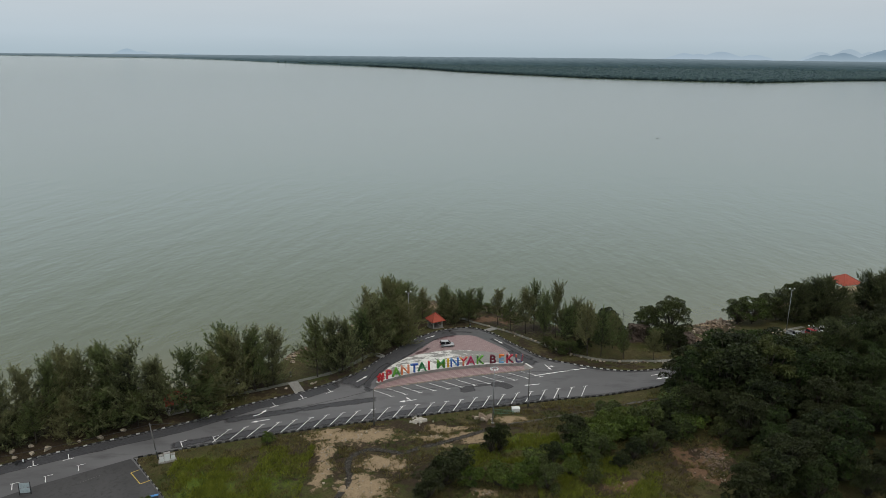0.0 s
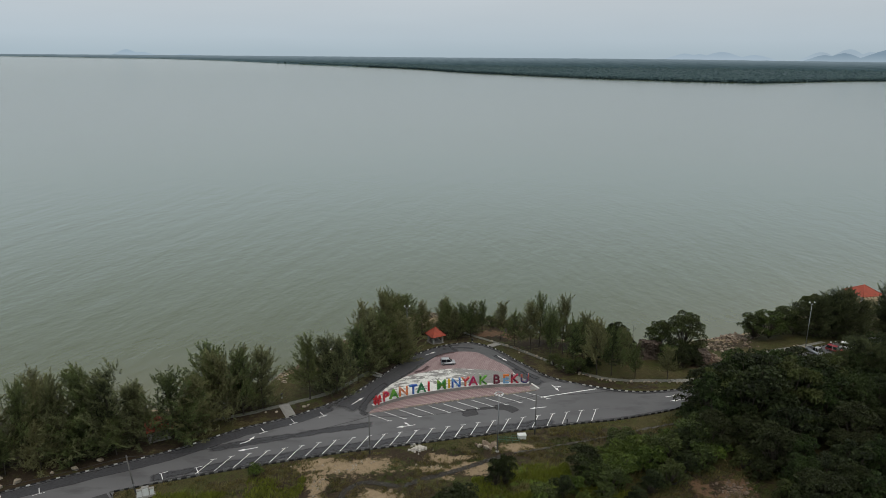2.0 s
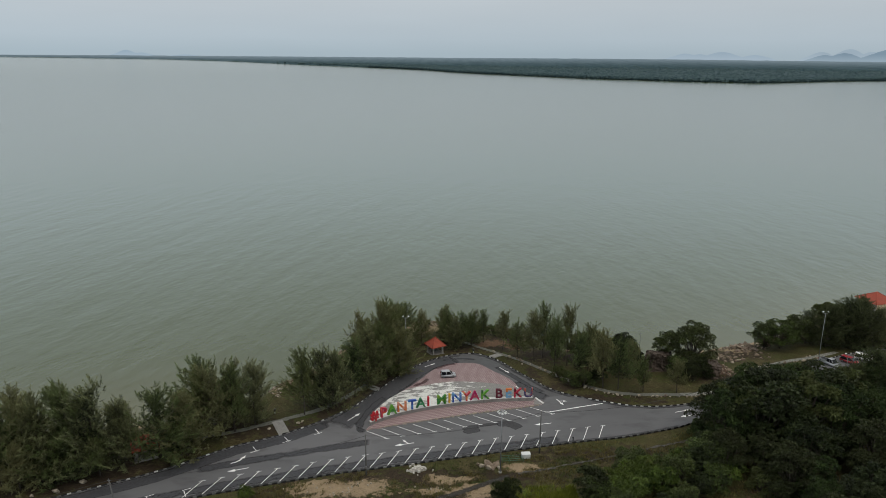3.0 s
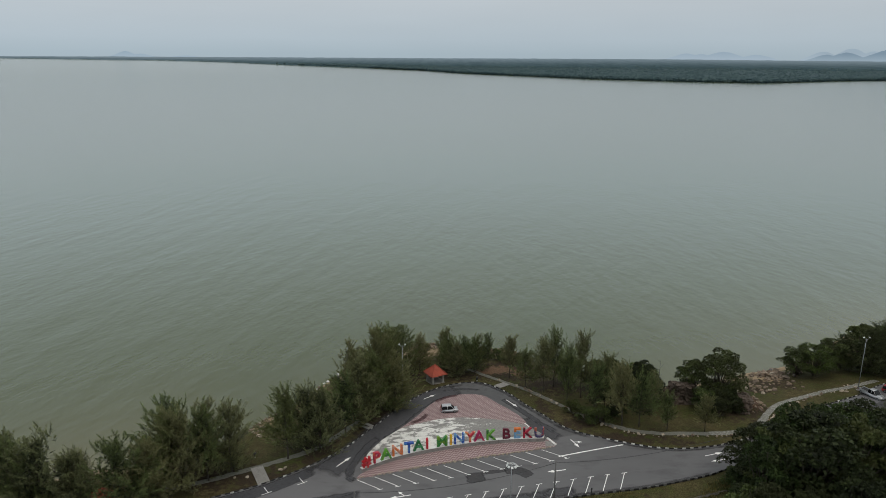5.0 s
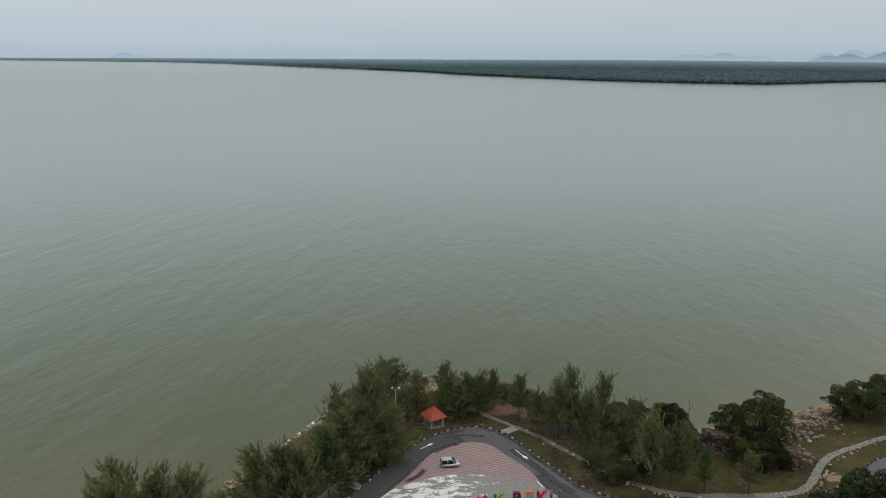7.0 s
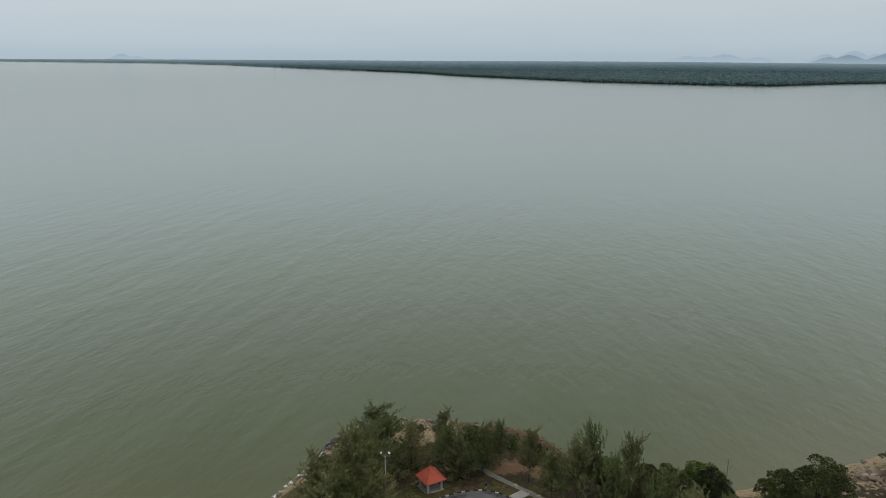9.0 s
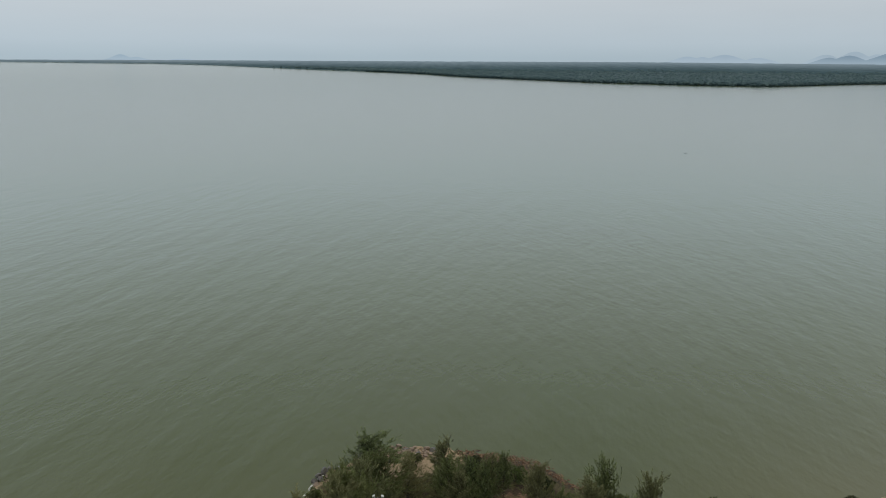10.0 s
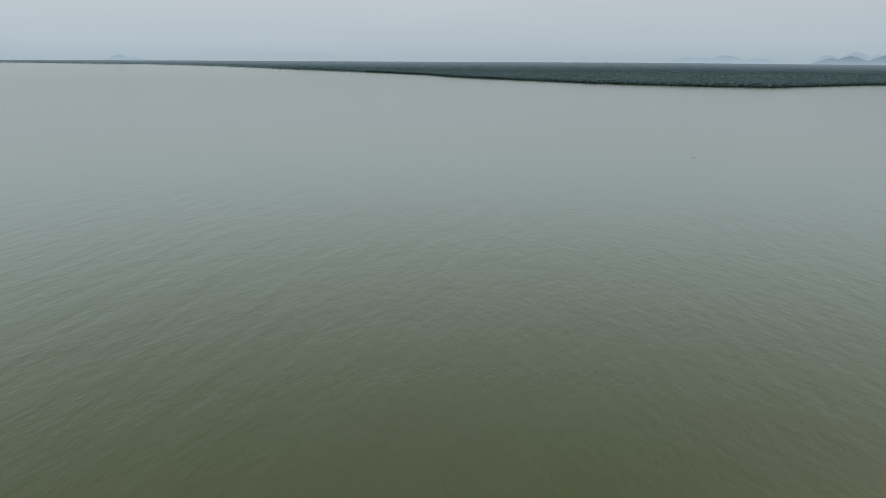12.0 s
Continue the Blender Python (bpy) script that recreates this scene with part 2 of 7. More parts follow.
def terrain_material():
    """Grass, dry earth and sand; the sand and the shore come from the sheet's own masks."""
    m, n, l, p = nodes("ground_cover")
    v = coords(n, l, True, (1, 1, 1))
    att = n.new("ShaderNodeAttribute")
    att.attribute_name = "cover"
    sep = n.new("ShaderNodeSeparateColor")
    l.new(att.outputs["Color"], sep.inputs[0])
    f1, _ = noise_fac(n, l, v, 0.10, 0.38, 0.62)
    f2, h2 = noise_fac(n, l, v, 0.9, 0.40, 0.66)
    f3, h3 = noise_fac(n, l, v, 5.0, 0.35, 0.7)
    green = mix(n, l, f3, (0.018, 0.027, 0.006), (0.060, 0.072, 0.017))
    dry = mix(n, l, f3, (0.040, 0.033, 0.015), (0.122, 0.100, 0.046))
    turf = mix(n, l, f1, green, dry)
    turf = mix(n, l, f2, turf, mix(n, l, f3, (0.026, 0.023, 0.009), (0.078, 0.064, 0.028)))
    sand = mix(n, l, f2, (0.245, 0.180, 0.108), (0.140, 0.098, 0.058))
    sand = mix(n, l, f3, sand, (0.285, 0.22, 0.145))
    # Near-black soil; shade under the trees is painted into this colour too.
    soil_shade = mix(n, l, f3, (0.016, 0.012, 0.008), (0.058, 0.041, 0.026))

    def edge(mask, lo, hi):
        add = n.new("ShaderNodeMath")
        add.operation = "ADD"
        l.new(mask, add.inputs[0])
        sc = n.new("ShaderNodeMath")
        sc.operation = "MULTIPLY_ADD"
        sc.inputs[1].default_value, sc.inputs[2].default_value = 1.9, -0.95
        l.new(h2, sc.inputs[0])
        l.new(sc.outputs[0], add.inputs[1])
        mr = n.new("ShaderNodeMapRange")
        mr.inputs["From Min"].default_value, mr.inputs["From Max"].default_value = lo, hi
        l.new(add.outputs[0], mr.inputs["Value"])
        return mr.outputs[0]

    turf = mix(n, l, edge(sep.outputs["Blue"], 0.3, 0.7), turf, mix(n, l, f3, (0.034, 0.056, 0.007), (0.105, 0.140, 0.020)))
    c = mix(n, l, edge(sep.outputs["Green"], 0.35, 0.7), turf, soil_shade)
    c = mix(n, l, edge(sep.outputs["Red"], 0.4, 0.62), c, sand)
    c = mix(n, l, edge(att.outputs["Alpha"], 0.45, 0.68), c, mix(n, l, f3, (0.075, 0.045, 0.027), (0.175, 0.108, 0.066)))
    l.new(c, p.inputs["Base Color"])
    p.inputs["Roughness"].default_value = 0.95
    p.inputs["Specular IOR Level"].default_value = 0.15
    bump(n, l, p, h3, 0.8, 0.12)
    return m


def water_material():
    """Turbid green-grey sea with wind ripples and smoother slicks."""
    m, n, l, p = nodes("turbid_sea_water")
    v = coords(n, l, True, (1, 1, 1))
    f1, _ = noise_fac(n, l, v, 0.0035, 0.35, 0.65, 3)
    f2, _ = noise_fac(n, l, v, 0.012, 0.35, 0.7, 4)
    c = mix(n, l, f1, (0.035, 0.050, 0.009), (0.039, 0.050, 0.014))
    c = mix(n, l, f2, c, (0.037, 0.052, 0.011))
    silt = n.new("ShaderNodeAttribute")
    silt.attribute_name = "silt"
    l.new(mix(n, l, silt.outputs["Fac"], c, (0.112, 0.106, 0.056)), p.inputs["Base Color"])
    p.inputs["Roughness"].default_value = 0.15
    p.inputs["IOR"].default_value = 1.36
    total = None
    for turn, across, scale, weight in ((-58, 0.36, 0.34, 0.30), (-114, 0.34, 0.34, 0.32), (-70, 0.5, 1.1, 0.12), (-82, 0.3, 0.15, 0.75), (-75, 0.3, 0.07, 0.85)):
        rot, squeeze = n.new("ShaderNodeMapping"), n.new("ShaderNodeMapping")
        rot.inputs["Rotation"].default_value = (0, 0, radians(turn))
        squeeze.inputs["Scale"].default_value = (across, 1.0, 1.0)
        l.new(v, rot.inputs["Vector"])
        l.new(rot.outputs[0], squeeze.inputs["Vector"])
        _, h = noise_fac(n, l, squeeze.outputs[0], scale, 0, 1, 3, 0.5)
        add = n.new("ShaderNodeMath")
        add.operation = "MULTIPLY_ADD"
        add.inputs[1].default_value = weight
        add.inputs[2].default_value = 0.0
        l.new(h, add.inputs[0])
        if total is not None:
            l.new(total, add.inputs[2])
        total = add.outputs[0]
    bump(n, l, p, total, 0.27, 1.0)
    return m


def paver_material():
    """Interlocking pavers in zigzag rows of dark red and pale pink."""
    m, n, l, p = nodes("zigzag_pavers")
    v = coords(n, l, True, (1, 1, 1))
    rot = n.new("ShaderNodeMapping")
    rot.inputs["Rotation"].default_value = (0, 0, radians(-14))
    l.new(v, rot.inputs["Vector"])
    sep = n.new("ShaderNodeSeparateXYZ")
    l.new(rot.outputs[0], sep.inputs[0])
    tri = n.new("ShaderNodeMath")
    tri.operation = "PINGPONG"
    tri.inputs[1].default_value = 0.28
    l.new(sep.outputs["X"], tri.inputs[0])
    add = n.new("ShaderNodeMath")
    add.operation = "ADD"
    l.new(sep.outputs["Y"], add.inputs[0])
    l.new(tri.outputs[0], add.inputs[1])
    band = n.new("ShaderNodeMath")
    band.operation = "PINGPONG"
    band.inputs[1].default_value = 0.31
    l.new(add.outputs[0], band.inputs[0])
    step = n.new("ShaderNodeMapRange")
    step.inputs["From Min"].default_value, step.inputs["From Max"].default_value = 0.12, 0.19
    l.new(band.outputs[0], step.inputs["Value"])
    f1, _ = noise_fac(n, l, v, 0.25, 0.4, 0.7)
    f2, h2 = noise_fac(n, l, v, 4.0, 0.4, 0.75)
    c = mix(n, l, step.outputs[0], (0.165, 0.092, 0.092), (0.38, 0.30, 0.295))
    c = mix(n, l, f2, c, (0.22, 0.15, 0.15))
    k = n.new("ShaderNodeMath")
    k.operation = "MULTIPLY"
    k.inputs[1].default_value = 0.35
    l.new(f1, k.inputs[0])
    c = mix(n, l, k.outputs[0], c, (0.17, 0.11, 0.11))
    l.new(c, p.inputs["Base Color"])
    p.inputs["Roughness"].default_value = 0.8
    bump(n, l, p, step.outputs[0], 0.4, 0.02)
    return m


def peeling_material():
    """White paint flaking off grey concrete."""
    m, n, l, p = nodes("peeling_white_paint")
    v = coords(n, l, True, (0.8, 1.15, 1))
    geo = n.new("ShaderNodeNewGeometry")
    sep = n.new("ShaderNodeSeparateXYZ")
    l.new(geo.outputs["Position"], sep.inputs[0])
    drift = n.new("ShaderNodeMapRange")
    drift.inputs["From Min"].default_value, drift.inputs["From Max"].default_value = 0.0, 16.0
    drift.inputs["To Min"].default_value, drift.inputs["To Max"].default_value = 0.0, 0.22
    l.new(sep.outputs["X"], drift.inputs["Value"])
    _, h1 = noise_fac(n, l, v, 0.5, 0, 1, 10, 0.72)
    add = n.new("ShaderNodeMath")
    add.operation = "ADD"
    l.new(h1, add.inputs[0])
    l.new(drift.outputs[0], add.inputs[1])
    f = n.new("ShaderNodeMapRange")
    f.inputs["From Min"].default_value, f.inputs["From Max"].default_value = 0.485, 0.53
    l.new(add.outputs[0], f.inputs["Value"])
    f2, h2 = noise_fac(n, l, v, 3.0, 0.4, 0.7)
    grey = mix(n, l, f2, (0.17, 0.165, 0.155), (0.27, 0.26, 0.245))
    white = mix(n, l, f2, (0.66, 0.655, 0.62), (0.50, 0.495, 0.47))
    l.new(mix(n, l, f.outputs[0], white, grey), p.inputs["Base Color"])
    p.inputs["Roughness"].default_value = 0.8
    bump(n, l, p, h1, 0.5, 0.05)
    return m


def cobble_material(name="cobbled_path", low=(0.20, 0.193, 0.18), high=(0.36, 0.35, 0.33)):
    m, n, l, p = nodes(name)
    v = coords(n, l, True, (1, 1, 1))
    vo = n.new("ShaderNodeTexVoronoi")
    vo.inputs["Scale"].default_value = 3.2
    l.new(v, vo.inputs["Vector"])
    f1, _ = noise_fac(n, l, v, 0.6, 0.35, 0.65)
    mr = n.new("ShaderNodeMapRange")
    mr.inputs["From Min"].default_value, mr.inputs["From Max"].default_value = 0.30, 0.62
    l.new(vo.outputs["Distance"], mr.inputs["Value"])
    sepc = n.new("ShaderNodeSeparateColor")
    l.new(vo.outputs["Color"], sepc.inputs[0])
    c = mix(n, l, sepc.outputs["Red"], low, high)
    c = mix(n, l, mr.outputs[0], c, (0.12, 0.12, 0.10))
    c = mix(n, l, f1, c, mix(n, l, 0.5, c, (0.15, 0.15, 0.12)))
    l.new(c, p.inputs["Base Color"])
    p.inputs["Roughness"].default_value = 0.9
    inv = n.new("ShaderNodeMath")
    inv.operation = "SUBTRACT"
    inv.inputs[0].default_value = 1.0
    l.new(mr.outputs[0], inv.inputs[1])
    bump(n, l, p, inv.outputs[0], 0.8, 0.06)
    return m


def letter_material(name, a, b, split=False):
    """Glossy painted letter with blotches of a second colour, or the second colour on its lower half."""
    m, n, l, p = nodes(name)
    v = coords(n, l, False, (1, 1, 1))
    if split:
        sep, half = n.new("ShaderNodeSeparateXYZ"), n.new("ShaderNodeMapRange")
        l.new(v, sep.inputs[0])
        half.inputs["From Min"].default_value, half.inputs["From Max"].default_value = 1.3, 1.2
        l.new(sep.outputs["Y"], half.inputs["Value"])
        f = half.outputs[0]
    else:
        f, _ = noise_fac(n, l, v, 1.5, 0.52, 0.56, 3)
    g, _ = noise_fac(n, l, v, 6.0, 0.5, 0.9)
    c = mix(n, l, f, tuple(x * 0.85 for x in a), tuple(x * 0.85 for x in b))
    c = mix(n, l, g, c, tuple(x * 0.4 for x in a))
    l.new(c, p.inputs["Base Color"])
    p.inputs["Roughness"].default_value = 0.45
    return m


def haze_material(name, col):
    # Glowing hill colour with distance haze painted in, paler towards the foot.
    m, n, l, p = nodes(name)
    e, geo, sep, mr = (n.new("ShaderNode" + k) for k in ("Emission", "NewGeometry", "SeparateXYZ", "MapRange"))
    l.new(geo.outputs["Position"], sep.inputs[0])
    mr.inputs["From Min"].default_value, mr.inputs["From Max"].default_value = 52, 88
    l.new(sep.outputs["Z"], mr.inputs["Value"])
    v = coords(n, l, True, (1, 1, 1))
    f, _ = noise_fac(n, l, v, 0.006, 0.3, 0.7, 5)
    body = mix(n, l, f, col, tuple(x * 0.94 for x in col))
    l.new(mix(n, l, mr.outputs[0], mix(n, l, 0.35, body, (0.45, 0.55, 0.62)), body), e.inputs["Color"])
    l.new(e.outputs[0], n["Material Output"].inputs["Surface"])
    return m


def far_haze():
    """Low wooded coast as a glowing backdrop; painted haze turns it paler and bluer farther along the bay."""
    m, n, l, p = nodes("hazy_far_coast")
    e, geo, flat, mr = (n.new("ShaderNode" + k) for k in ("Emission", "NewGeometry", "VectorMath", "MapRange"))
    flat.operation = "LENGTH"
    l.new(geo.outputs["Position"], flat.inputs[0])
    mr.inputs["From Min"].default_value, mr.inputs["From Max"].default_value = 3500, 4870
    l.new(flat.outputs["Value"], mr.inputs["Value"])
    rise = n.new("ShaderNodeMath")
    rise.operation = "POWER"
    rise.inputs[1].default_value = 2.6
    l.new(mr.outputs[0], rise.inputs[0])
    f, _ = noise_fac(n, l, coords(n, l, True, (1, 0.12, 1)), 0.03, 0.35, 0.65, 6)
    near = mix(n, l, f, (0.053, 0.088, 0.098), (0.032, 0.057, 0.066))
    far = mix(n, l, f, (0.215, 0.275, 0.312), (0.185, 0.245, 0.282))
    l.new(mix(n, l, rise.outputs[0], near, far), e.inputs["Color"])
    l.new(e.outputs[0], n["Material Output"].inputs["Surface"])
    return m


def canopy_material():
    """Mangrove crowns, each with a green of its own; bluish distance haze is mixed into the colour."""
    m, n, l, p = nodes("hazy_mangrove_canopy")
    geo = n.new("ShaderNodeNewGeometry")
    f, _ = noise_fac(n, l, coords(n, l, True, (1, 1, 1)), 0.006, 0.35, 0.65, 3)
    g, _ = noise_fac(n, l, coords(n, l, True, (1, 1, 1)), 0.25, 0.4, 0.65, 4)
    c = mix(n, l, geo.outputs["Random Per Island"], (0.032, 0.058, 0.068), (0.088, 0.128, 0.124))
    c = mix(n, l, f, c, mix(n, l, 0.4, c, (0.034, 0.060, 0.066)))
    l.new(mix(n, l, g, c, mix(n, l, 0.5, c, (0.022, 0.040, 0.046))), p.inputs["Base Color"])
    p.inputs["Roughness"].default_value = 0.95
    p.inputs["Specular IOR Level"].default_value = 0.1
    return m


M["terrain"], M["water"], M["paver"], M["peeling"], M["cobble"] = terrain_material(), water_material(), paver_material(), peeling_material(), cobble_material()
M["cobble_dark"] = cobble_material("dark_cobbled_path", (0.055, 0.053, 0.042), (0.150, 0.143, 0.122))
# Far woods: haze painted into both colours, the floor darker for gaps between crowns.
M["far_leaf"], M["far_crown"] = surface("hazy_mangrove_floor", (0.036, 0.062, 0.072), (0.048, 0.076, 0.084), (0.026, 0.046, 0.054), big=0.008, fine=0.1, rough=0.95, relief=1.0, wear_at=(0.45, 0.66), stretch=(1, 0.05, 1), spec=0.1), canopy_material()

# ---------------------------------------------------------------- plan of the land
SEA = -5.5
SHORE_X = [-3000, -400, -130, -100, -82, -64, -46, -39.5, -37, -29.8, -27, -24, -22.4, -20.6, -15.7, -9.3, -2.6, 3.3, 8, 13.9, 17.3, 20, 22.8, 28, 36, 49, 62, 70, 77, 84, 95, 120, 200, 3000]
SHORE_Y = [-900, 40, 116, 132, 142, 150.5, 151.5, 161, 168, 182.8, 188.6, 195, 200.4, 204.6, 208.6, 211.4, 212, 211.2, 210.2, 208.8, 207.4, 205.4, 201, 195.5, 190, 186, 189, 193, 196, 198, 205, 226, 250, 300]


def smooth(t):
    t = np.clip(t, 0, 1)
    return t * t * (3 - 2 * t)


def shore_y(x):
    return np.interp(x, SHORE_X, SHORE_Y)


def ground_z(x, y):
    """Height of the land: a slight fall to the west and towards the point, a bank at the shore, a wooded rise in the south-east."""
    x, y = np.asarray(x, float), np.asarray(y, float)
    s = y - 159
    z = 0.017 * np.clip(x, -110, 140) - 0.05 * (s + np.sqrt(s * s + 9))
    z = np.maximum(z, -4.6)
    z = z + 5.0 * smooth((x - 58) / 40) * smooth((136 - y) / 40)
    d = (shore_y(x) - y) * 0.75
    bank = SEA - 0.06 + (z - SEA + 0.06) * smooth(d / 9.0) ** 0.75
    under = np.maximum(SEA - 0.06 + 0.16 * d, -9.5)
    return np.where(d > 0, bank, under)


def gz(x, y):
    return float(ground_z(x, y))


# ---------------------------------------------------------------- building helpers
def mesh(name, verts, faces, mats, smooth_shade=False, index=None):
    me = bpy.data.meshes.new(name)
    me.from_pydata([tuple(map(float, v)) for v in verts], [], faces)
    for m in mats if isinstance(mats, (list, tuple)) else [mats]:
        me.materials.append(m)
    if index is not None:
        me.polygons.foreach_set("material_index", np.asarray(index, np.int32))
    if smooth_shade:
        me.polygons.foreach_set("use_smooth", np.ones(len(me.polygons), bool))
    me.update()
    return me


def bm_mesh(name, bm, mats, smooth_shade=False):
    me = bpy.data.meshes.new(name)
    bm.to_mesh(me)
    bm.free()
    for m in mats if isinstance(mats, (list, tuple)) else [mats]:
        me.materials.append(m)
    if smooth_shade:
        me.polygons.foreach_set("use_smooth", np.ones(len(me.polygons), bool))
    return me


def part(name, data, parent, label="", m=None):
    """Links a mesh as one part under a thing or a part."""
    ob = new(name, data)
    ob.parent = parent
    if m is not None:
        ob.matrix_basis = m
    return tagged(ob, label=label)


def thing(name, label, category, group="", m=None):
    ob = new(name)
    ob.empty_display_size = 0.3
    if m is not None:
        ob.matrix_basis = m
    return tagged(ob, label, category, group)


def structure(name, data, label, category="ground"):
    return tagged(new(name, data), label, category, kind="structure")


def curve(pts, step):
    """Even steps along a smooth line through the given plan points."""
    p = np.array(pts, float)
    q = np.vstack([2 * p[0] - p[1], p, 2 * p[-1] - p[-2]])
    out = []
    for i in range(1, len(q) - 2):
        a, b, c, d = q[i - 1], q[i], q[i + 1], q[i + 2]
        for t in np.linspace(0, 1, 24, endpoint=False):
            out.append(0.5 * (2 * b + (c - a) * t + (2 * a - 5 * b + 4 * c - d) * t * t + (3 * b - a - 3 * c + d) * t ** 3))
    out = np.array(out + [p[-1]])
    run = np.concatenate([[0], np.cumsum(np.linalg.norm(np.diff(out, axis=0), axis=1))])
    at = np.linspace(0, run[-1], max(2, int(round(run[-1] / step)) + 1))
    return np.stack([np.interp(at, run, out[:, 0]), np.interp(at, run, out[:, 1])], 1)


def inside(poly, x, y):
    hit = np.zeros(len(x), bool)
    j = len(poly) - 1
    for i in range(len(poly)):
        (xi, yi), (xj, yj) = poly[i], poly[j]
        if yi != yj:
            hit ^= ((yi > y) != (yj > y)) & (x < (xj - xi) * (y - yi) / (yj - yi) + xi)
        j = i
    return hit


def sheet(name, outline, height, mat, step=2.0, skirt=0.0):
    """A thin sheet that follows the land inside an outline; height is a number or a function of x, y. skirt: depth of its edge."""
    o = np.array(outline, float)
    gx, gy = np.meshgrid(np.arange(o[:, 0].min(), o[:, 0].max(), step), np.arange(o[:, 1].min(), o[:, 1].max(), step))
    gx, gy = gx.ravel() + 0.013, gy.ravel() + 0.017
    keep = inside(o, gx, gy)
    pts = [Vector((a, b)) for a, b in o] + [Vector((a, b)) for a, b in zip(gx[keep], gy[keep])]
    v, _, f, *_ = geometry.delaunay_2d_cdt(pts, [], [list(range(len(o)))], 1, 1e-4)
    xy = np.array([(a.x, a.y) for a in v])
    lift = height(xy[:, 0], xy[:, 1]) if callable(height) else height
    z = ground_z(xy[:, 0], xy[:, 1]) + lift
    verts = [(a, b, c) for (a, b), c in zip(xy, z)]
    faces = [list(t) for t in f]
    if skirt:
        n0, m = len(verts), len(o)
        lo = height(o[:, 0], o[:, 1]) if callable(height) else np.full(m, height)
        top = ground_z(o[:, 0], o[:, 1]) + lo
        verts += [(a, b, c) for (a, b), c in zip(o, top)] + [(a, b, c - skirt) for (a, b), c in zip(o, top)]
        faces += [[n0 + i, n0 + (i + 1) % m, n0 + m + (i + 1) % m, n0 + m + i] for i in range(m)]
    return mesh(name, verts, faces, mat)


def ribbon(name, line, width, lift, mat, ragged=0.0, seed=0):
    """A band along a plan line, following the land."""
    rng = np.random.default_rng(seed)
    p = np.array(line, float)
    d = np.gradient(p, axis=0)
    d /= np.linalg.norm(d, axis=1)[:, None]
    nrm = np.stack([-d[:, 1], d[:, 0]], 1)
    w = width / 2 + ragged * rng.standard_normal((len(p), 2))
    rows = [p + nrm * w[:, :1], p, p - nrm * w[:, 1:]]
    verts = [(a, b, gz(a, b) + lift) for r in rows for a, b in r]
    k = len(p)
    faces = [[r * k + i, (r + 1) * k + i, (r + 1) * k + i + 1, r * k + i + 1] for r in range(2) for i in range(k - 1)]
    return mesh(name, verts, faces, mat)


def tube(verts, faces, pts, radii, sides=6):
    base = len(verts)
    pts = [Vector(p) for p in pts]
    for i, p in enumerate(pts):
        d = (pts[min(i + 1, len(pts) - 1)] - pts[max(i - 1, 0)]).normalized()
        u = d.orthogonal().normalized()
        w = d.cross(u)
        for k in range(sides):
            a = 2 * math.pi * k / sides
            verts.append(p + (u * math.cos(a) + w * math.sin(a)) * radii[i])
    for i in range(len(pts) - 1):
        for k in range(sides):
            a, b = base + i * sides + k, base + i * sides + (k + 1) % sides
            faces.append([a, b, b + sides, a + sides])
    faces.append([base + k for k in reversed(range(sides))])
    faces.append([base + (len(pts) - 1) * sides + k for k in range(sides)])


def tube_mesh(name, runs, mat, sides=6):
    v, f = [], []
    for pts, radii in runs:
        tube(v, f, pts, radii if isinstance(radii, (list, tuple)) else [radii] * len(pts), sides)
    return mesh(name, v, f, mat, smooth_shade=sides > 5)


def box(name, size, mat, centre=(0, 0, 0), bevel=0.0, taper=1.0):
    bm = bmesh.new()
    bmesh.ops.create_cube(bm, size=1)
    for v in bm.verts:
        k = taper if v.co.z > 0 else 1.0
        v.co = Vector((v.co.x * size[0] * k + centre[0], v.co.y * size[1] * k + centre[1], v.co.z * size[2] + centre[2]))
    if bevel:
        bmesh.ops.bevel(bm, geom=bm.edges[:], offset=bevel, segments=2, affect="EDGES")
    return bm_mesh(name, bm, mat)


# ---------------------------------------------------------------- land and sea
def axis(lo, hi, fine_lo, fine_hi, fine):
    mid = np.arange(fine_lo, fine_hi + fine, fine)
    left = fine_lo - np.geomspace(3, fine_lo - lo, 26)[::-1] if fine_lo > lo else []
    right = fine_hi + fine + np.geomspace(3, hi - fine_hi, 26)
    return np.concatenate([left, mid, right])


SAND = [(-19.2, 120.7, 5.1, 1.9), (-13.4, 120.6, 4.3, 1.9), (-20.8, 115.2, 1.5, 2.7), (-20.1, 108.8, 1.3, 3.6), (-16.9, 104.6, 1.3, 2.0), (-12.6, 103.3, 4.2, 2.6), (-11.1, 111.4, 2.8, 2.5), (-7.4, 110.5, 2.2, 1.8), (-13.3, 106.6, 1.9, 1.4), (1.5, 123.4, 4.2, 1.0), (5.2, 119.9, 3.2, 1.3), (0.5, 116.9, 1.8, 0.9),
        (13.8, 127.3, 3.6, 1.5), (-2.7, 106.8, 0.8, 0.7), (7.4, 102.5, 2.0, 0.9), (-2.2, 120.3, 3.4, 0.7), (67, 159.4, 2.8, 1.1), (-6.5, 204, 4.6, 4.0), (-15.5, 197, 3.2, 2.2), (-23, 186, 2.0, 3.0), (-36, 160.5, 2.6, 3.6), (62.5, 170, 1.6, 2.6), (72.5, 183.5, 3.0, 2.6), (68, 189, 3, 2), (77, 189, 4, 2)]
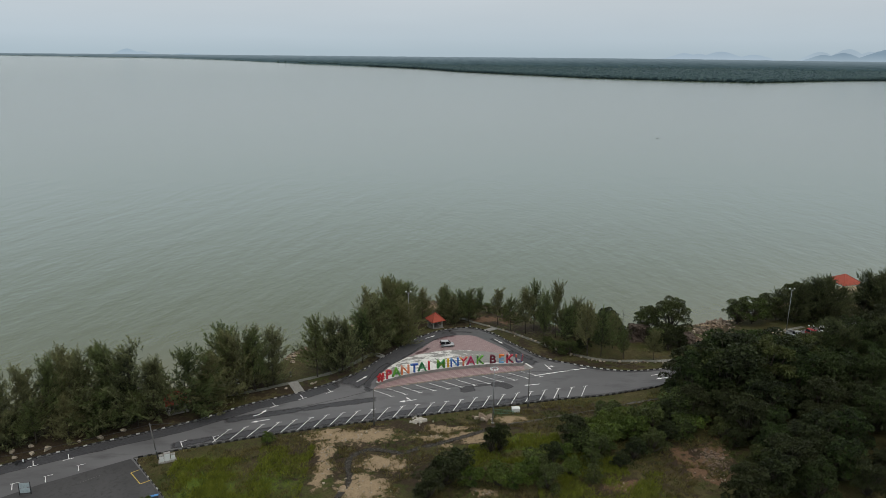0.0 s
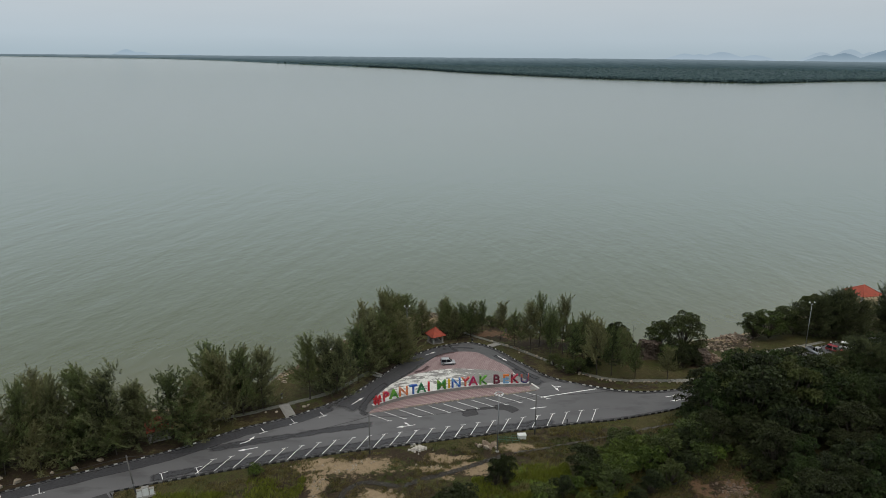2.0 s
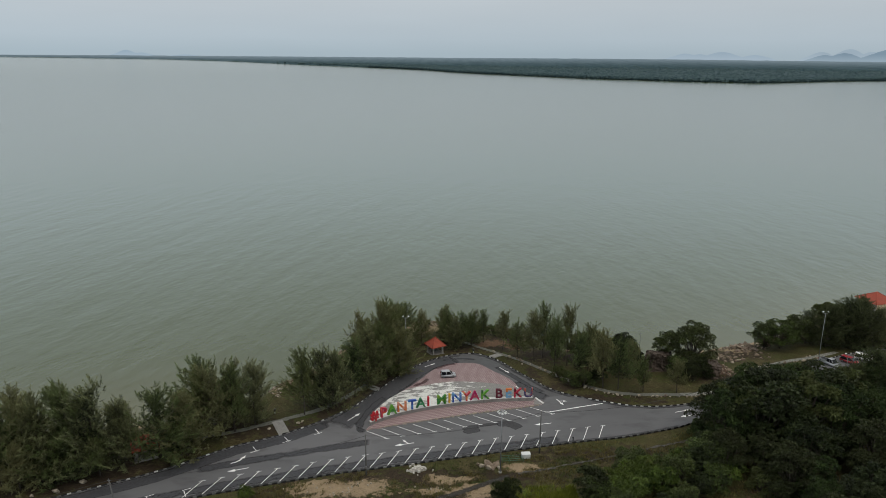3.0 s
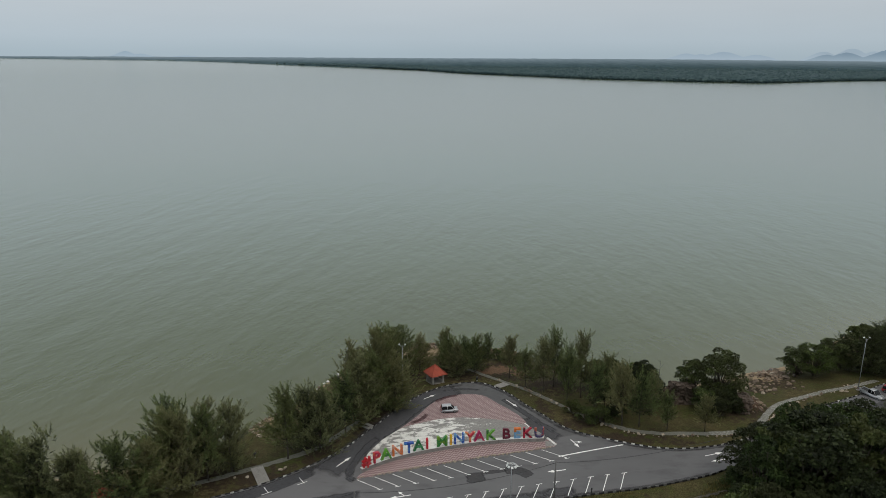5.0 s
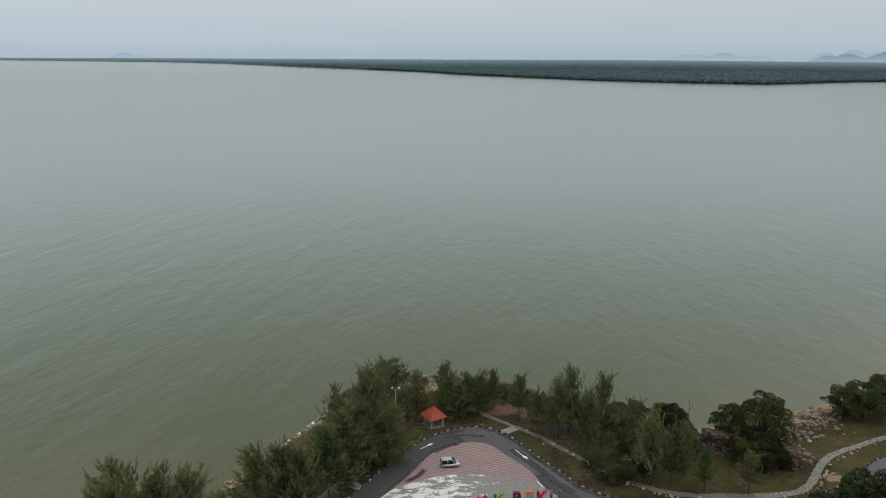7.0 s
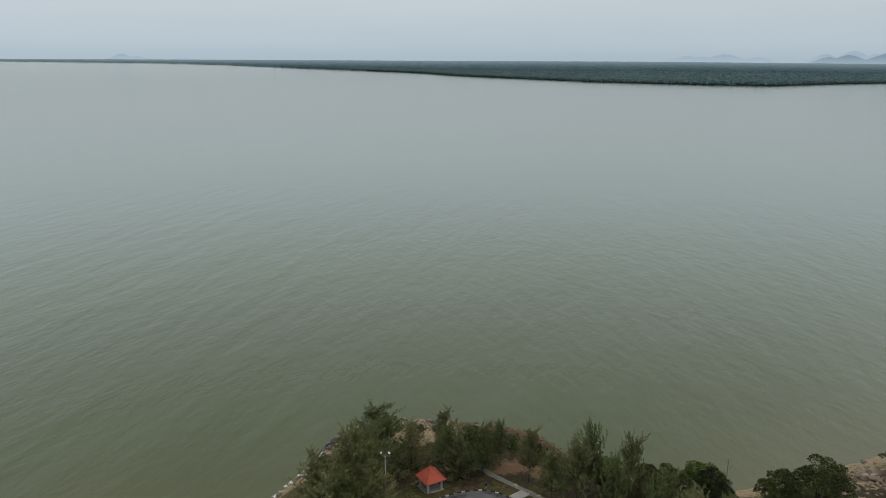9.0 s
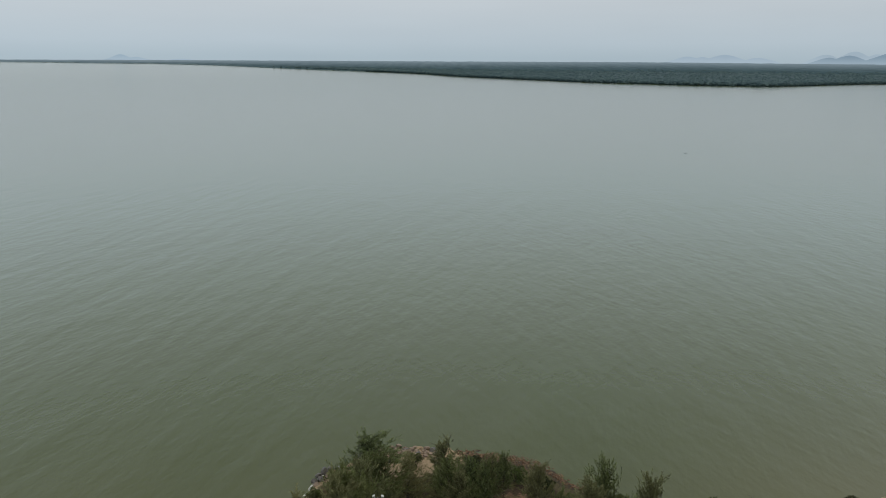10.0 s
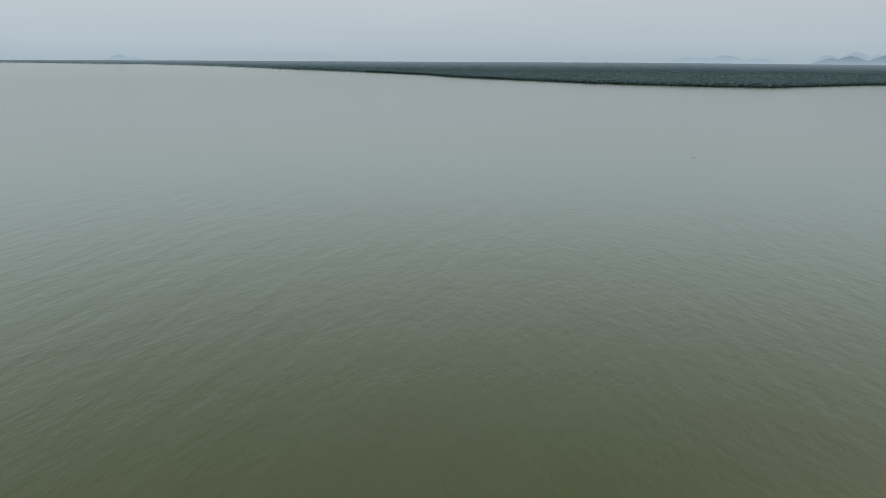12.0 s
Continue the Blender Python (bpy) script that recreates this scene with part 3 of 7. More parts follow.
# Bare dark soil, and spots under trees that stand in for shade.
SOIL_SHADE = [(72.5, 181, 5, 6), (68, 174.5, 3, 3), (60.5, 163.5, 3.5, 5), (21.5, 167, 2, 5), (-14, 161, 3.4, 9), (2, 185, 10, 3.4), (34, 152.8, 8, 2.2), (26, 158.5, 4, 3.4), (-22, 146, 3, 4), (46, 111, 4, 6), (-20, 114, 14, 9), (-4, 109, 12, 7), (0, 124, 30, 2.5), (30, 130, 16, 3), (25, 103, 14, 5), (16, 186, 8, 4.5), (60, 166, 5, 7), (45, 112, 9, 7), (-60, 122, 22, 3), (43, 150.8, 3.5, 1.2), (26, 180, 9, 6), (-10, 186, 10, 8), (-8, 118, 12, 1.0), (2, 118.5, 14, 0.8), (-56, 128, 12, 5), (-36, 140.5, 13, 4), (-75, 116, 18, 6), (-60, 124.5, 10, 4), (-24, 150, 5, 6), (-10, 168, 5, 10), (44, 114, 7, 6), (14, 192, 8, 4)]

CLAY = [(12.6, 189.4, 3.6, 2.4), (17.6, 186, 2.0, 2.4), (30.6, 104.1, 3.3, 1.4), (47, 106, 3.6, 1.5), (44.4, 109.8, 1.2, 2.6), (42.8, 113.7, 0.8, 1.8), (49, 114.2, 2.4, 2.6), (51, 108.4, 2.0, 1.2), (53.1, 118.6, 2.0, 1.6)]
LUSH = [(-40.2, 108.1, 3.8, 4.6), (-28.1, 107, 4.2, 4), (-24.6, 115.2, 2.1, 1.9), (15.6, 117, 4.4, 3.2), (8.1, 113, 2.6, 2.2), (20.7, 104.3, 3.7, 2.6), (-36, 102, 8, 3)]


def land():
    xs = axis(-4600, 4600, -92, 112, 0.8)
    ys = axis(-4600, 420, 84, 216, 0.8)
    X, Y = np.meshgrid(xs, ys)
    Z = ground_z(X, Y)
    rough = np.array([noise.noise((a * 0.35, b * 0.35, 0)) + 0.5 * noise.noise((a * 0.9, b * 0.9, 3)) for a, b in zip(X.ravel(), Y.ravel())]).reshape(X.shape)
    away = smooth((np.abs(Y - 126) - 4) / 6)
    wild = np.where(Y < 122, smooth((122 + 0.28 * X * (X < 0) - Y) / 6), smooth((Y - 184) / 8)) * (np.abs(X) < 140)
    Z = Z + rough * 0.22 * np.clip(wild, 0, 1) * away
    Z = np.where(Y > shore_y(X) + 2, ground_z(X, Y), Z)
    k = len(xs)
    idx = np.arange(X.size).reshape(X.shape)
    faces = np.stack([idx[:-1, :-1], idx[:-1, 1:], idx[1:, 1:], idx[1:, :-1]], -1).reshape(-1, 4)
    me = mesh("ground", np.stack([X, Y, Z], -1).reshape(-1, 3), faces.tolist(), M["terrain"], True)

    wx = np.array([noise.fractal((a * 0.16, b * 0.16, 7), 1.0, 2.0, 4) for a, b in zip(X.ravel(), Y.ravel())]).reshape(X.shape)
    wy = np.array([noise.fractal((a * 0.16, b * 0.16, 17), 1.0, 2.0, 4) for a, b in zip(X.ravel(), Y.ravel())]).reshape(X.shape)

    wx = wx + 0.45 * np.array([noise.fractal((a * 0.6, b * 0.6, 27), 1.0, 2.0, 3) for a, b in zip(X.ravel(), Y.ravel())]).reshape(X.shape)
    wy = wy + 0.45 * np.array([noise.fractal((a * 0.6, b * 0.6, 37), 1.0, 2.0, 3) for a, b in zip(X.ravel(), Y.ravel())]).reshape(X.shape)

    def mask(spots):
        m = np.zeros(X.shape)
        for cx, cy, rx, ry in spots:
            m = np.maximum(m, np.clip(1.25 - 0.75 * np.sqrt(((X + 2.2 * wx - cx) / (1.15 * rx)) ** 2 + ((Y + 1.6 * wy - cy) / (1.15 * ry)) ** 2), 0, 1))
        return m

    d = shore_y(X) - Y
    shore = np.where((d < 9) & (d > -3), 1.0 - np.clip((d - 3) / 9, 0, 1), 0) * (np.abs(X) < 200)
    beach = smooth((X - 1) / 5) * smooth((30 - X) / 6)
    sand = np.maximum(mask(SAND), shore * (0.74 - 0.45 * beach))
    soil_shade = np.maximum(mask(SOIL_SHADE) * 0.75, shore * (0.25 + 0.55 * beach))
    col = np.zeros((X.size, 4), np.float32)
    col[:, 0], col[:, 1], col[:, 2], col[:, 3] = sand.ravel(), soil_shade.ravel(), mask(LUSH).ravel(), mask(CLAY).ravel()
    att = me.color_attributes.new("cover", "FLOAT_COLOR", "POINT")
    att.data.foreach_set("color", col.ravel())
    return structure("ground", me, "grassy coastal land with bare sandy patches", "ground")


COAST_AZ = [-60, -31, -25.4, -20.4, -16.5, -11.6, -6.4, -1.5, 1.4, 3.8, 11, 17.9, 23.1, 25.6, 28.5, 31, 40, 70]
COAST_DEP = [0.0062, 0.0068, 0.0080, 0.0090, 0.0107, 0.0143, 0.0174, 0.0206, 0.0239, 0.0255, 0.0298, 0.0314, 0.0314, 0.0294, 0.0268, 0.0251, 0.024, 0.022]


def far_r(dep):
    """Plan distance for a surface seen at that slope below the level, drawn together beyond 2.5 km."""
    return np.where(dep > 0.03, 74.9 / np.maximum(dep, 0.03), 2500 + (0.03 - dep) / (0.03 - 0.0047) * 2300)


def far_z(r):
    dep = np.where(r < 2500, 74.9 / np.maximum(r, 1), 0.03 - (r - 2500) / 2300 * (0.03 - 0.0047))
    return np.where(r < 2500, SEA, 69.4 - r * dep)


def sea():
    rings = np.concatenate([np.linspace(0, 400, 40), np.geomspace(420, 4830, 90)])
    th = np.radians(np.linspace(-96, 96, 193))
    R, T = np.meshgrid(rings, th)
    X, Y = R * np.sin(T), R * np.cos(T) + 0.0
    Z = np.where(R < 2400, SEA, far_z(R))
    Z = Z - 16 * smooth((np.degrees(T) + 4) / 22) * smooth((R - 2650) / 1500)
    coast = far_r(np.interp(np.degrees(T), COAST_AZ, COAST_DEP))
    Z = Z - 11 * smooth((R - coast - 60) / 60)
    idx = np.arange(X.size).reshape(X.shape)
    faces = np.stack([idx[:-1, :-1], idx[1:, :-1], idx[1:, 1:], idx[:-1, 1:]], -1).reshape(-1, 4)
    me = mesh("sea", np.stack([X, Y, Z], -1).reshape(-1, 3), faces.tolist(), M["water"], True)
    off = np.maximum(0, Y - shore_y(X))
    silt = np.exp(-off / 28) * (0.14 + 0.86 * np.maximum(smooth((-14 - X) / 50), 0.6 * smooth((X - 24) / 40)))
    me.attributes.new("silt", "FLOAT", "POINT").data.foreach_set("value", silt.astype(np.float32).ravel())
    return structure("water", me, "calm turbid green-grey sea with small ripples", "water")


def far_coast():
    """The wooded flat across the bay: a canopy sheet with a ragged front of crowns along its shore."""
    rng = np.random.default_rng(5)
    az = np.linspace(-60, 60, 900)
    dep0 = np.interp(az, COAST_AZ, COAST_DEP) + 0.00012 * np.array([noise.noise((a * 1.1, 0, 0)) + 0.6 * noise.noise((a * 4.1, 2, 0)) for a in az])
    r0 = far_r(dep0)
    s = np.concatenate([[0, 0.0], np.linspace(0.004, 1, 48) ** 1.3])
    A, S = np.meshgrid(np.radians(az), s)
    R = r0[None, :] + (4840 - r0[None, :]) * S
    X, Y = R * np.sin(A), R * np.cos(A)
    n1 = np.array([noise.noise((a * 0.02, b * 0.011, 0)) for a, b in zip(X.ravel(), Y.ravel())]).reshape(X.shape)
    n2 = rng.standard_normal(X.shape)
    Z = far_z(R) + 9.0 * (1 - 0.45 * smooth((R - 2500) / 2200)) + 1.5 * n1 + 0.9 * n2 * (1 - 0.8 * smooth((R - 2300) / 1500))
    Z = Z - 7.0 * smooth((np.degrees(A) - 0) / 30) * smooth((R - 3000) / 1700)
    Z = Z - 7.5 * (1 - smooth((np.degrees(A) + 2) / 22)) * smooth((S - 0.02) / 0.6)
    Z[0] = far_z(R[0]) - 18.0
    idx = np.arange(X.size).reshape(X.shape)
    faces = np.stack([idx[:-1, :-1], idx[:-1, 1:], idx[1:, 1:], idx[1:, :-1]], -1).reshape(-1, 4)
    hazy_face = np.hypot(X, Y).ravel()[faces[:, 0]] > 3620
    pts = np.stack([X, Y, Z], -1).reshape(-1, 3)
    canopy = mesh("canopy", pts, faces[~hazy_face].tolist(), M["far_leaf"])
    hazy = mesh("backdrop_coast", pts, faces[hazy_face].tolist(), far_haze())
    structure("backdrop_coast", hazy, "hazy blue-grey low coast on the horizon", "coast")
    verts, fcs = [], []
    ico = [(0, 0, 1), (0.89, 0, 0.45), (0.28, 0.85, 0.45), (-0.72, 0.53, 0.45), (-0.72, -0.53, 0.45), (0.28, -0.85, 0.45),
           (0.8, 0.55, -0.3), (-0.3, 0.95, -0.3), (-1.0, 0, -0.3), (-0.3, -0.95, -0.3), (0.8, -0.55, -0.3)]
    tri = [(0, 1, 2), (0, 2, 3), (0, 3, 4), (0, 4, 5), (0, 5, 1), (1, 6, 2), (2, 7, 3), (3, 8, 4), (4, 9, 5), (5, 10, 1), (2, 6, 7), (3, 7, 8), (4, 8, 9), (5, 9, 10), (1, 10, 6)]
    for i in range(17000):
        a = rng.uniform(-14, 33.5)
        edge = float(np.interp(a, az, r0))
        r = edge + abs(rng.normal(0, 1)) * rng.choice([4, 14, 40]) if i % 4 == 0 else math.sqrt(rng.uniform(edge ** 2, max(edge + 60, 4000) ** 2))
        if rng.uniform(0, 1) > smooth((4050 - r) / 500):
            continue
        x, y = r * math.sin(radians(a)), r * math.cos(radians(a))
        big = rng.uniform(0, 1) ** 2
        w, h = 3.6 + 4.2 * big, 2.8 + 3.6 * big
        lift = float(np.interp(r, [2350, 4200], [9.0, 5.2])) - 7.5 * (1 - smooth((a + 2) / 22)) * smooth(((r - edge) / (4840 - edge) - 0.02) / 0.6) - 7.0 * smooth(a / 30) * smooth((r - 3000) / 1700)
        z = float(far_z(r)) + (rng.uniform(2.5, 6.0) if r - edge < 6 else lift + rng.uniform(-1.2, 1.4) - 0.3 * h)
        b = len(verts)
        j = rng.uniform(0.7, 1.3, (11, 3))
        verts += [(x + p[0] * w * q[0], y + p[1] * w * q[1], z + p[2] * h * q[2]) for p, q in zip(ico, j)]
        fcs += [[b + k for k in t] for t in tri]
    ob = tagged(new("far_woods", canopy), "distant mangrove forest along the bay, its dark green tinted with haze", "forest", kind="stuff")
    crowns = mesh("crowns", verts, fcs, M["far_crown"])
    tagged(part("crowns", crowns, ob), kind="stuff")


def ridge(name, label, az0, az1, peaks, col, base_r=4860):
    """A far hazy hill: a ridge line of overlapping summits."""
    az = np.linspace(az0, az1, 90)
    el = np.zeros(90) - 0.0055
    for c, w, h in peaks:
        el = np.maximum(el, -0.0055 + (h + 0.0055) * np.exp(-np.abs((az - c) / w) ** 1.9))
    el += 0.00022 * np.array([noise.noise((a * 3, h0, 0)) + noise.noise((a * 9, h0, 1)) for a, h0 in zip(az, el * 50)])
    fade = np.minimum(smooth((az - az0) / 0.8), smooth((az1 - az) / 0.8))
    el = -0.0055 + (el + 0.0055) * fade
    v, f = [], []
    for r, lower in ((base_r, True), (base_r + 30, False), (base_r + 60, True)):
        for a, e in zip(az, el):
            v.append((r * math.sin(radians(a)), r * math.cos(radians(a)), 69.4 + r * (e if not lower else -0.012)))
    for k in range(2):
        f += [[k * 90 + i, k * 90 + i + 1, (k + 1) * 90 + i + 1, (k + 1) * 90 + i] for i in range(89)]
    tagged(new(name, mesh(name, v, f, haze_material(name, col), True)), label, "mountain", kind="structure")


land()
sea()
far_coast()
ridge("backdrop_ridge", "pale blue hazy mountain ridge far inland", 14.5, 24.5, [(17.9, 1.2, 0.0032), (20.4, 1.5, 0.0054), (18.9, 1.0, 0.0026), (22.6, 1.3, 0.0020)], (0.325, 0.415, 0.50), 4885)
ridge("backdrop_hills", "grey-blue hazy double mountain far inland", 25.2, 34, [(28.2, 1.2, 0.0050), (30.9, 1.7, 0.0092), (27.0, 1.0, 0.0026), (33.0, 1.2, 0.003)], (0.215, 0.298, 0.375), 4845)
ridge("backdrop_peak", "faint blue mountain behind the double mountain", 24.8, 31, [(28.5, 1.2, 0.0096), (26.8, 1.1, 0.0060), (29.8, 1.0, 0.0066)], (0.345, 0.435, 0.512), 4872)
ridge("backdrop_west", "small pale blue hill on the horizon", -26.5, -17.5, [(-23.2, 0.75, 0.0018), (-22.2, 0.8, -0.0012), (-19.2, 0.9, -0.0030)], (0.30, 0.40, 0.49), 4880)

# ---------------------------------------------------------------- roads and kerbs
NORTH = [(-150, 68), (-110, 92), (-77.3, 110.8), (-62.5, 119.0), (-54.3, 123.2), (-48, 126.9), (-42.8, 130.9), (-38.2, 134.2), (-33, 136.8), (-29.5, 138.9), (-24, 143.2), (-17.9, 149.6), (-15, 154.6), (-12.5, 159), (-10.7, 162.8), (-8.8, 166.8), (-6.4, 171), (-3.8, 174.8), (-1, 177.6), (1.8, 179.4), (4.7, 180.5), (7.6, 180.6), (10.3, 179),
         (12.9, 175.7), (14.9, 172.2), (16.7, 168.1), (18.4, 164.8), (20.1, 161.8), (21.6, 158.9), (23.2, 156.7), (25.4, 154.8), (28.4, 153), (33.9, 150.5), (38.1, 149), (42.9, 148.4), (49.1, 149.2), (54, 150.8), (59.4, 153.3), (65.3, 156.5), (71.2, 160.8), (75.2, 164.3), (79, 166.4), (83.1, 168.5), (90, 172.4), (98, 178), (120, 186), (160, 198)]
SOUTH = [(-54.8, 113.2), (-46.5, 116.3), (-35, 120.1), (-19.7, 124.6), (-13.1, 126.1), (2.1, 129.6), (13.7, 132.3), (25.8, 135), (34.1, 136.5), (44.5, 139.7), (49.2, 141.9), (58, 145.3), (66, 148.6), (76, 152.5), (88, 155.5), (120, 166), (160, 176)]
LOT = [(-54.8, 113.2), (-49.9, 107.3), (-44.9, 101.3), (-36, 90), (-28, 80)]
north, south, lot_edge = curve(NORTH, 0.75), curve(SOUTH, 0.75), curve(LOT, 0.75)
road = structure("road", sheet("road", [*north[::2].tolist(), *south[::-2].tolist(), *lot_edge[2::2].tolist(), (-60, 60), (-150, 40)], 0.10, M["asphalt"]), "worn grey asphalt road and parking strip", "road")
part("dark_lot", sheet("dark_lot", [(-55.2, 113.0), (-67.2, 105.2), (-72, 101.2), (-95, 88), (-60, 62), (-29, 80.5), (-36.4, 90.2), (-45.2, 101.4), (-50.2, 107.3)], 0.108, M["asphalt_lot"]), road, "newer dark asphalt of the side lot")

part("car_park", sheet("car_park", [(83.5, 163), (97, 172), (112, 180), (128, 180), (122, 167), (92, 157.5)], 0.108, M["asphalt_lot"]), road, "dark asphalt of the car park")


def kerb_mesh(mat, length):
    bm = bmesh.new()
    bmesh.ops.create_cube(bm, size=1)
    for v in bm.verts:
        k = 0.86 if v.co.z > 0 else 1
        v.co = Vector((v.co.x * length, v.co.y * 0.15 * k, v.co.z * 0.28 + 0.09))
    bmesh.ops.bevel(bm, geom=[e for e in bm.edges if all(v.co.z > 0.2 for v in e.verts)], offset=0.025, segments=1, affect="EDGES")
    return bm_mesh("kerbstone", bm, mat)


KERB = [kerb_mesh(M["kerb_white"], 0.62), kerb_mesh(M["kerb_black"], 0.87), kerb_mesh(M["kerb_worn"], 0.62)]


def kerb(name, line, label, pale=0, lo=-90, hi=112):
    ob = structure(name, None, label, "kerb")
    for i in range(len(line) - 1):
        (x0, y0), (x1, y1) = line[i], line[i + 1]
        if not lo < x0 < hi:
            continue
        x, y = (x0 + x1) / 2, (y0 + y1) / 2
        part("kerbstone", KERB[1 if i % 2 else 2 if (x0 < -17 and i % 6 < 4) or (y0 > 152 and i % 4 == 0) else pale], ob, m=Matrix.LocRotScale((x, y, gz(x, y) + 0.08), Euler((0, -math.atan2(gz(x1, y1) - gz(x0, y0), 0.75), math.atan2(y1 - y0, x1 - x0))), None))


kerb("kerb_north", north, "black and white painted kerb along the seaward road edge")
kerb("kerb_south", south, "worn black and white kerb along the parking bays", 2)
kerb("kerb_lot", lot_edge, "black and white painted kerb of the side lot")

# patches and stains in the asphalt
loop = north[(north[:, 0] > -19) & (north[:, 0] < 27) & (north[:, 1] > 152)]
M["asphalt_damp"] = surface("damp_asphalt", (0.066, 0.065, 0.067), (0.098, 0.096, 0.098), (0.048, 0.047, 0.048), big=0.12, fine=0.8, rough=0.6, relief=0.01)
part("damp_loop", sheet("damp_loop", [*loop[::2].tolist(), (22.5, 153.0), (17.5, 153), (-13, 145.5), (-17.5, 147.4)], 0.105, M["asphalt_damp"]), road, "darker damp asphalt round the plaza")


def offset(line, d):
    g = np.gradient(line, axis=0)
    g /= np.linalg.norm(g, axis=1)[:, None]
    return line + np.stack([-g[:, 1], g[:, 0]], 1) * d


def stain_material(name, col, rough, scale, lo, hi):
    """A thin dark film that breaks up towards its edges."""
    m, n, l, p = nodes(name)
    v = coords(n, l, True, (1, 1, 1))
    _, h = noise_fac(n, l, v, scale, 0, 1, 7, 0.65)
    edge, add, mr = n.new("ShaderNodeAttribute"), n.new("ShaderNodeMath"), n.new("ShaderNodeMapRange")
    edge.attribute_name = "film"
    add.operation = "ADD"
    l.new(edge.outputs["Fac"], add.inputs[0])
    l.new(h, add.inputs[1])
    mr.inputs["From Min"].default_value, mr.inputs["From Max"].default_value, mr.inputs["To Max"].default_value = lo, hi, 0.85
    l.new(add.outputs[0], mr.inputs["Value"])
    l.new(mr.outputs[0], p.inputs["Alpha"])
    g, _ = noise_fac(n, l, v, 2.5, 0.35, 0.7)
    l.new(mix(n, l, g, col, tuple(x * 1.5 for x in col)), p.inputs["Base Color"])
    p.inputs["Roughness"].default_value = rough
    p.inputs["Specular IOR Level"].default_value = 0.2
    return m


M["stain"] = stain_material("dark_road_grime", (0.038, 0.037, 0.039), 0.65, 0.8, 1.05, 1.75)
M["fresh"] = stain_material("fresh_dark_asphalt", (0.056, 0.056, 0.060), 0.7, 0.5, 0.5, 1.05)
M["patch"] = stain_material("asphalt_repair", (0.045, 0.044, 0.046), 0.7, 0.5, 0.62, 0.78)
M["drain"] = surface("stained_drain", (0.105, 0.098, 0.085), (0.065, 0.060, 0.050), (0.030, 0.027, 0.020), big=0.4, fine=2.0, rough=0.9, relief=0.02, wear_at=(0.42, 0.62))
M["stream"] = stain_material("shallow_ditch_water", (0.028, 0.024, 0.019), 0.6, 1.3, 1.0, 1.25)
M["paver_stain"] = stain_material("damp_paver_stain", (0.052, 0.020, 0.022), 0.5, 2.4, 1.05, 1.45)


def film_mesh(name, pts, width, lift, mat, rows=7):
    """A film along a plan line, full in the middle and thin at its edges and ends."""
    line = curve(pts, 0.6) if len(pts) < 40 else np.asarray(pts)
    d = np.gradient(line, axis=0)
    d /= np.linalg.norm(d, axis=1)[:, None]
    nrm = np.stack([-d[:, 1], d[:, 0]], 1)
    k, end = len(line), np.minimum(np.arange(len(line)), np.arange(len(line))[::-1]) / 4
    v, film = [], []
    for q in np.linspace(-1, 1, rows):
        xy = line + nrm * q * width / 2
        v += [(a, b, c + lift) for (a, b), c in zip(xy, ground_z(xy[:, 0], xy[:, 1]))]
        film += list(np.minimum(np.clip(end, 0, 1), 1 - q * q))
    f = [[r * k + i, (r + 1) * k + i, (r + 1) * k + i + 1, r * k + i + 1] for r in range(rows - 1) for i in range(k - 1)]
    me = mesh(name, v, f, mat)
    me.attributes.new("film", "FLOAT", "POINT").data.foreach_set("value", np.asarray(film, np.float32))
    return me


def stain(name, pts, width, lift, mat, parent, label):
    return part(name, film_mesh(name, pts, width, lift, mat), parent, label)


for pts, w in (([(3.6, 139.3), (5.5, 139.8), (7.4, 140.2)], 3.2), ([(10.4, 141.6), (12.4, 142.0), (14.0, 141.2), (15.0, 139.6)], 2.6), ([(7.0, 141.2), (9.0, 141.6), (11, 142)], 1.2)):
    stain("asphalt_patch", pts, w, 0.114, M["patch"], road, "darker asphalt repair")
stain("asphalt_lane", [(-20.5, 141.5), (-17.4, 146), (-14.4, 151.4), (-11.6, 156.6), (-9, 161.6), (-6.6, 166.4), (-4, 171), (-0.6, 174.4), (3.4, 176.4)], 6.4, 0.1115, M["fresh"], road, "darker damp asphalt round the bend")
stain("asphalt_lane", [(15.8, 161), (17.6, 157.4), (19.6, 154.6), (22, 152.4)], 3.0, 0.1115, M["fresh"], road, "darker asphalt beside the plaza corner")
M["damp"] = stain_material("damp_road_edge", (0.046, 0.046, 0.050), 0.65, 0.28, 0.62, 0.92)
M["damp_bay"] = stain_material("damp_parking_bays", (0.048, 0.048, 0.052), 0.65, 0.30, 1.05, 1.35)
verge_n, verge_s = offset(north, -1.75), offset(south, 2.0)
stain("damp_edge", verge_n[(verge_n[:, 0] > -95) & (verge_n[:, 0] < -22)], 3.3, 0.1135, M["damp"], road, "damp dark asphalt along the kerb")
stain("damp_edge", verge_s[(verge_s[:, 0] > -52) & (verge_s[:, 0] < 24)], 3.8, 0.1135, M["damp_bay"], road, "damp dark blotches across the parking bays")
for pts, w in (([(-44, 126), (-38, 128), (-32, 130), (-22, 133), (-12, 135.6)], 3.6), ([(-17.4, 141.6), (-15.6, 139.6), (-13.6, 138.6)], 2.2), ([(-1.5, 175.0), (2.5, 176.6), (6, 176.6), (9, 175.6)], 1.6), ([(-16.2, 139), (-16.0, 143), (-15.0, 147), (-13.4, 151), (-11.4, 154.6)], 2.6), ([(12, 172), (15, 166), (18.5, 159), (22, 154)], 2.6)):
    stain("road_stain", pts, w, 0.1125, M["damp_bay"], road, "dark stain worn into the asphalt")

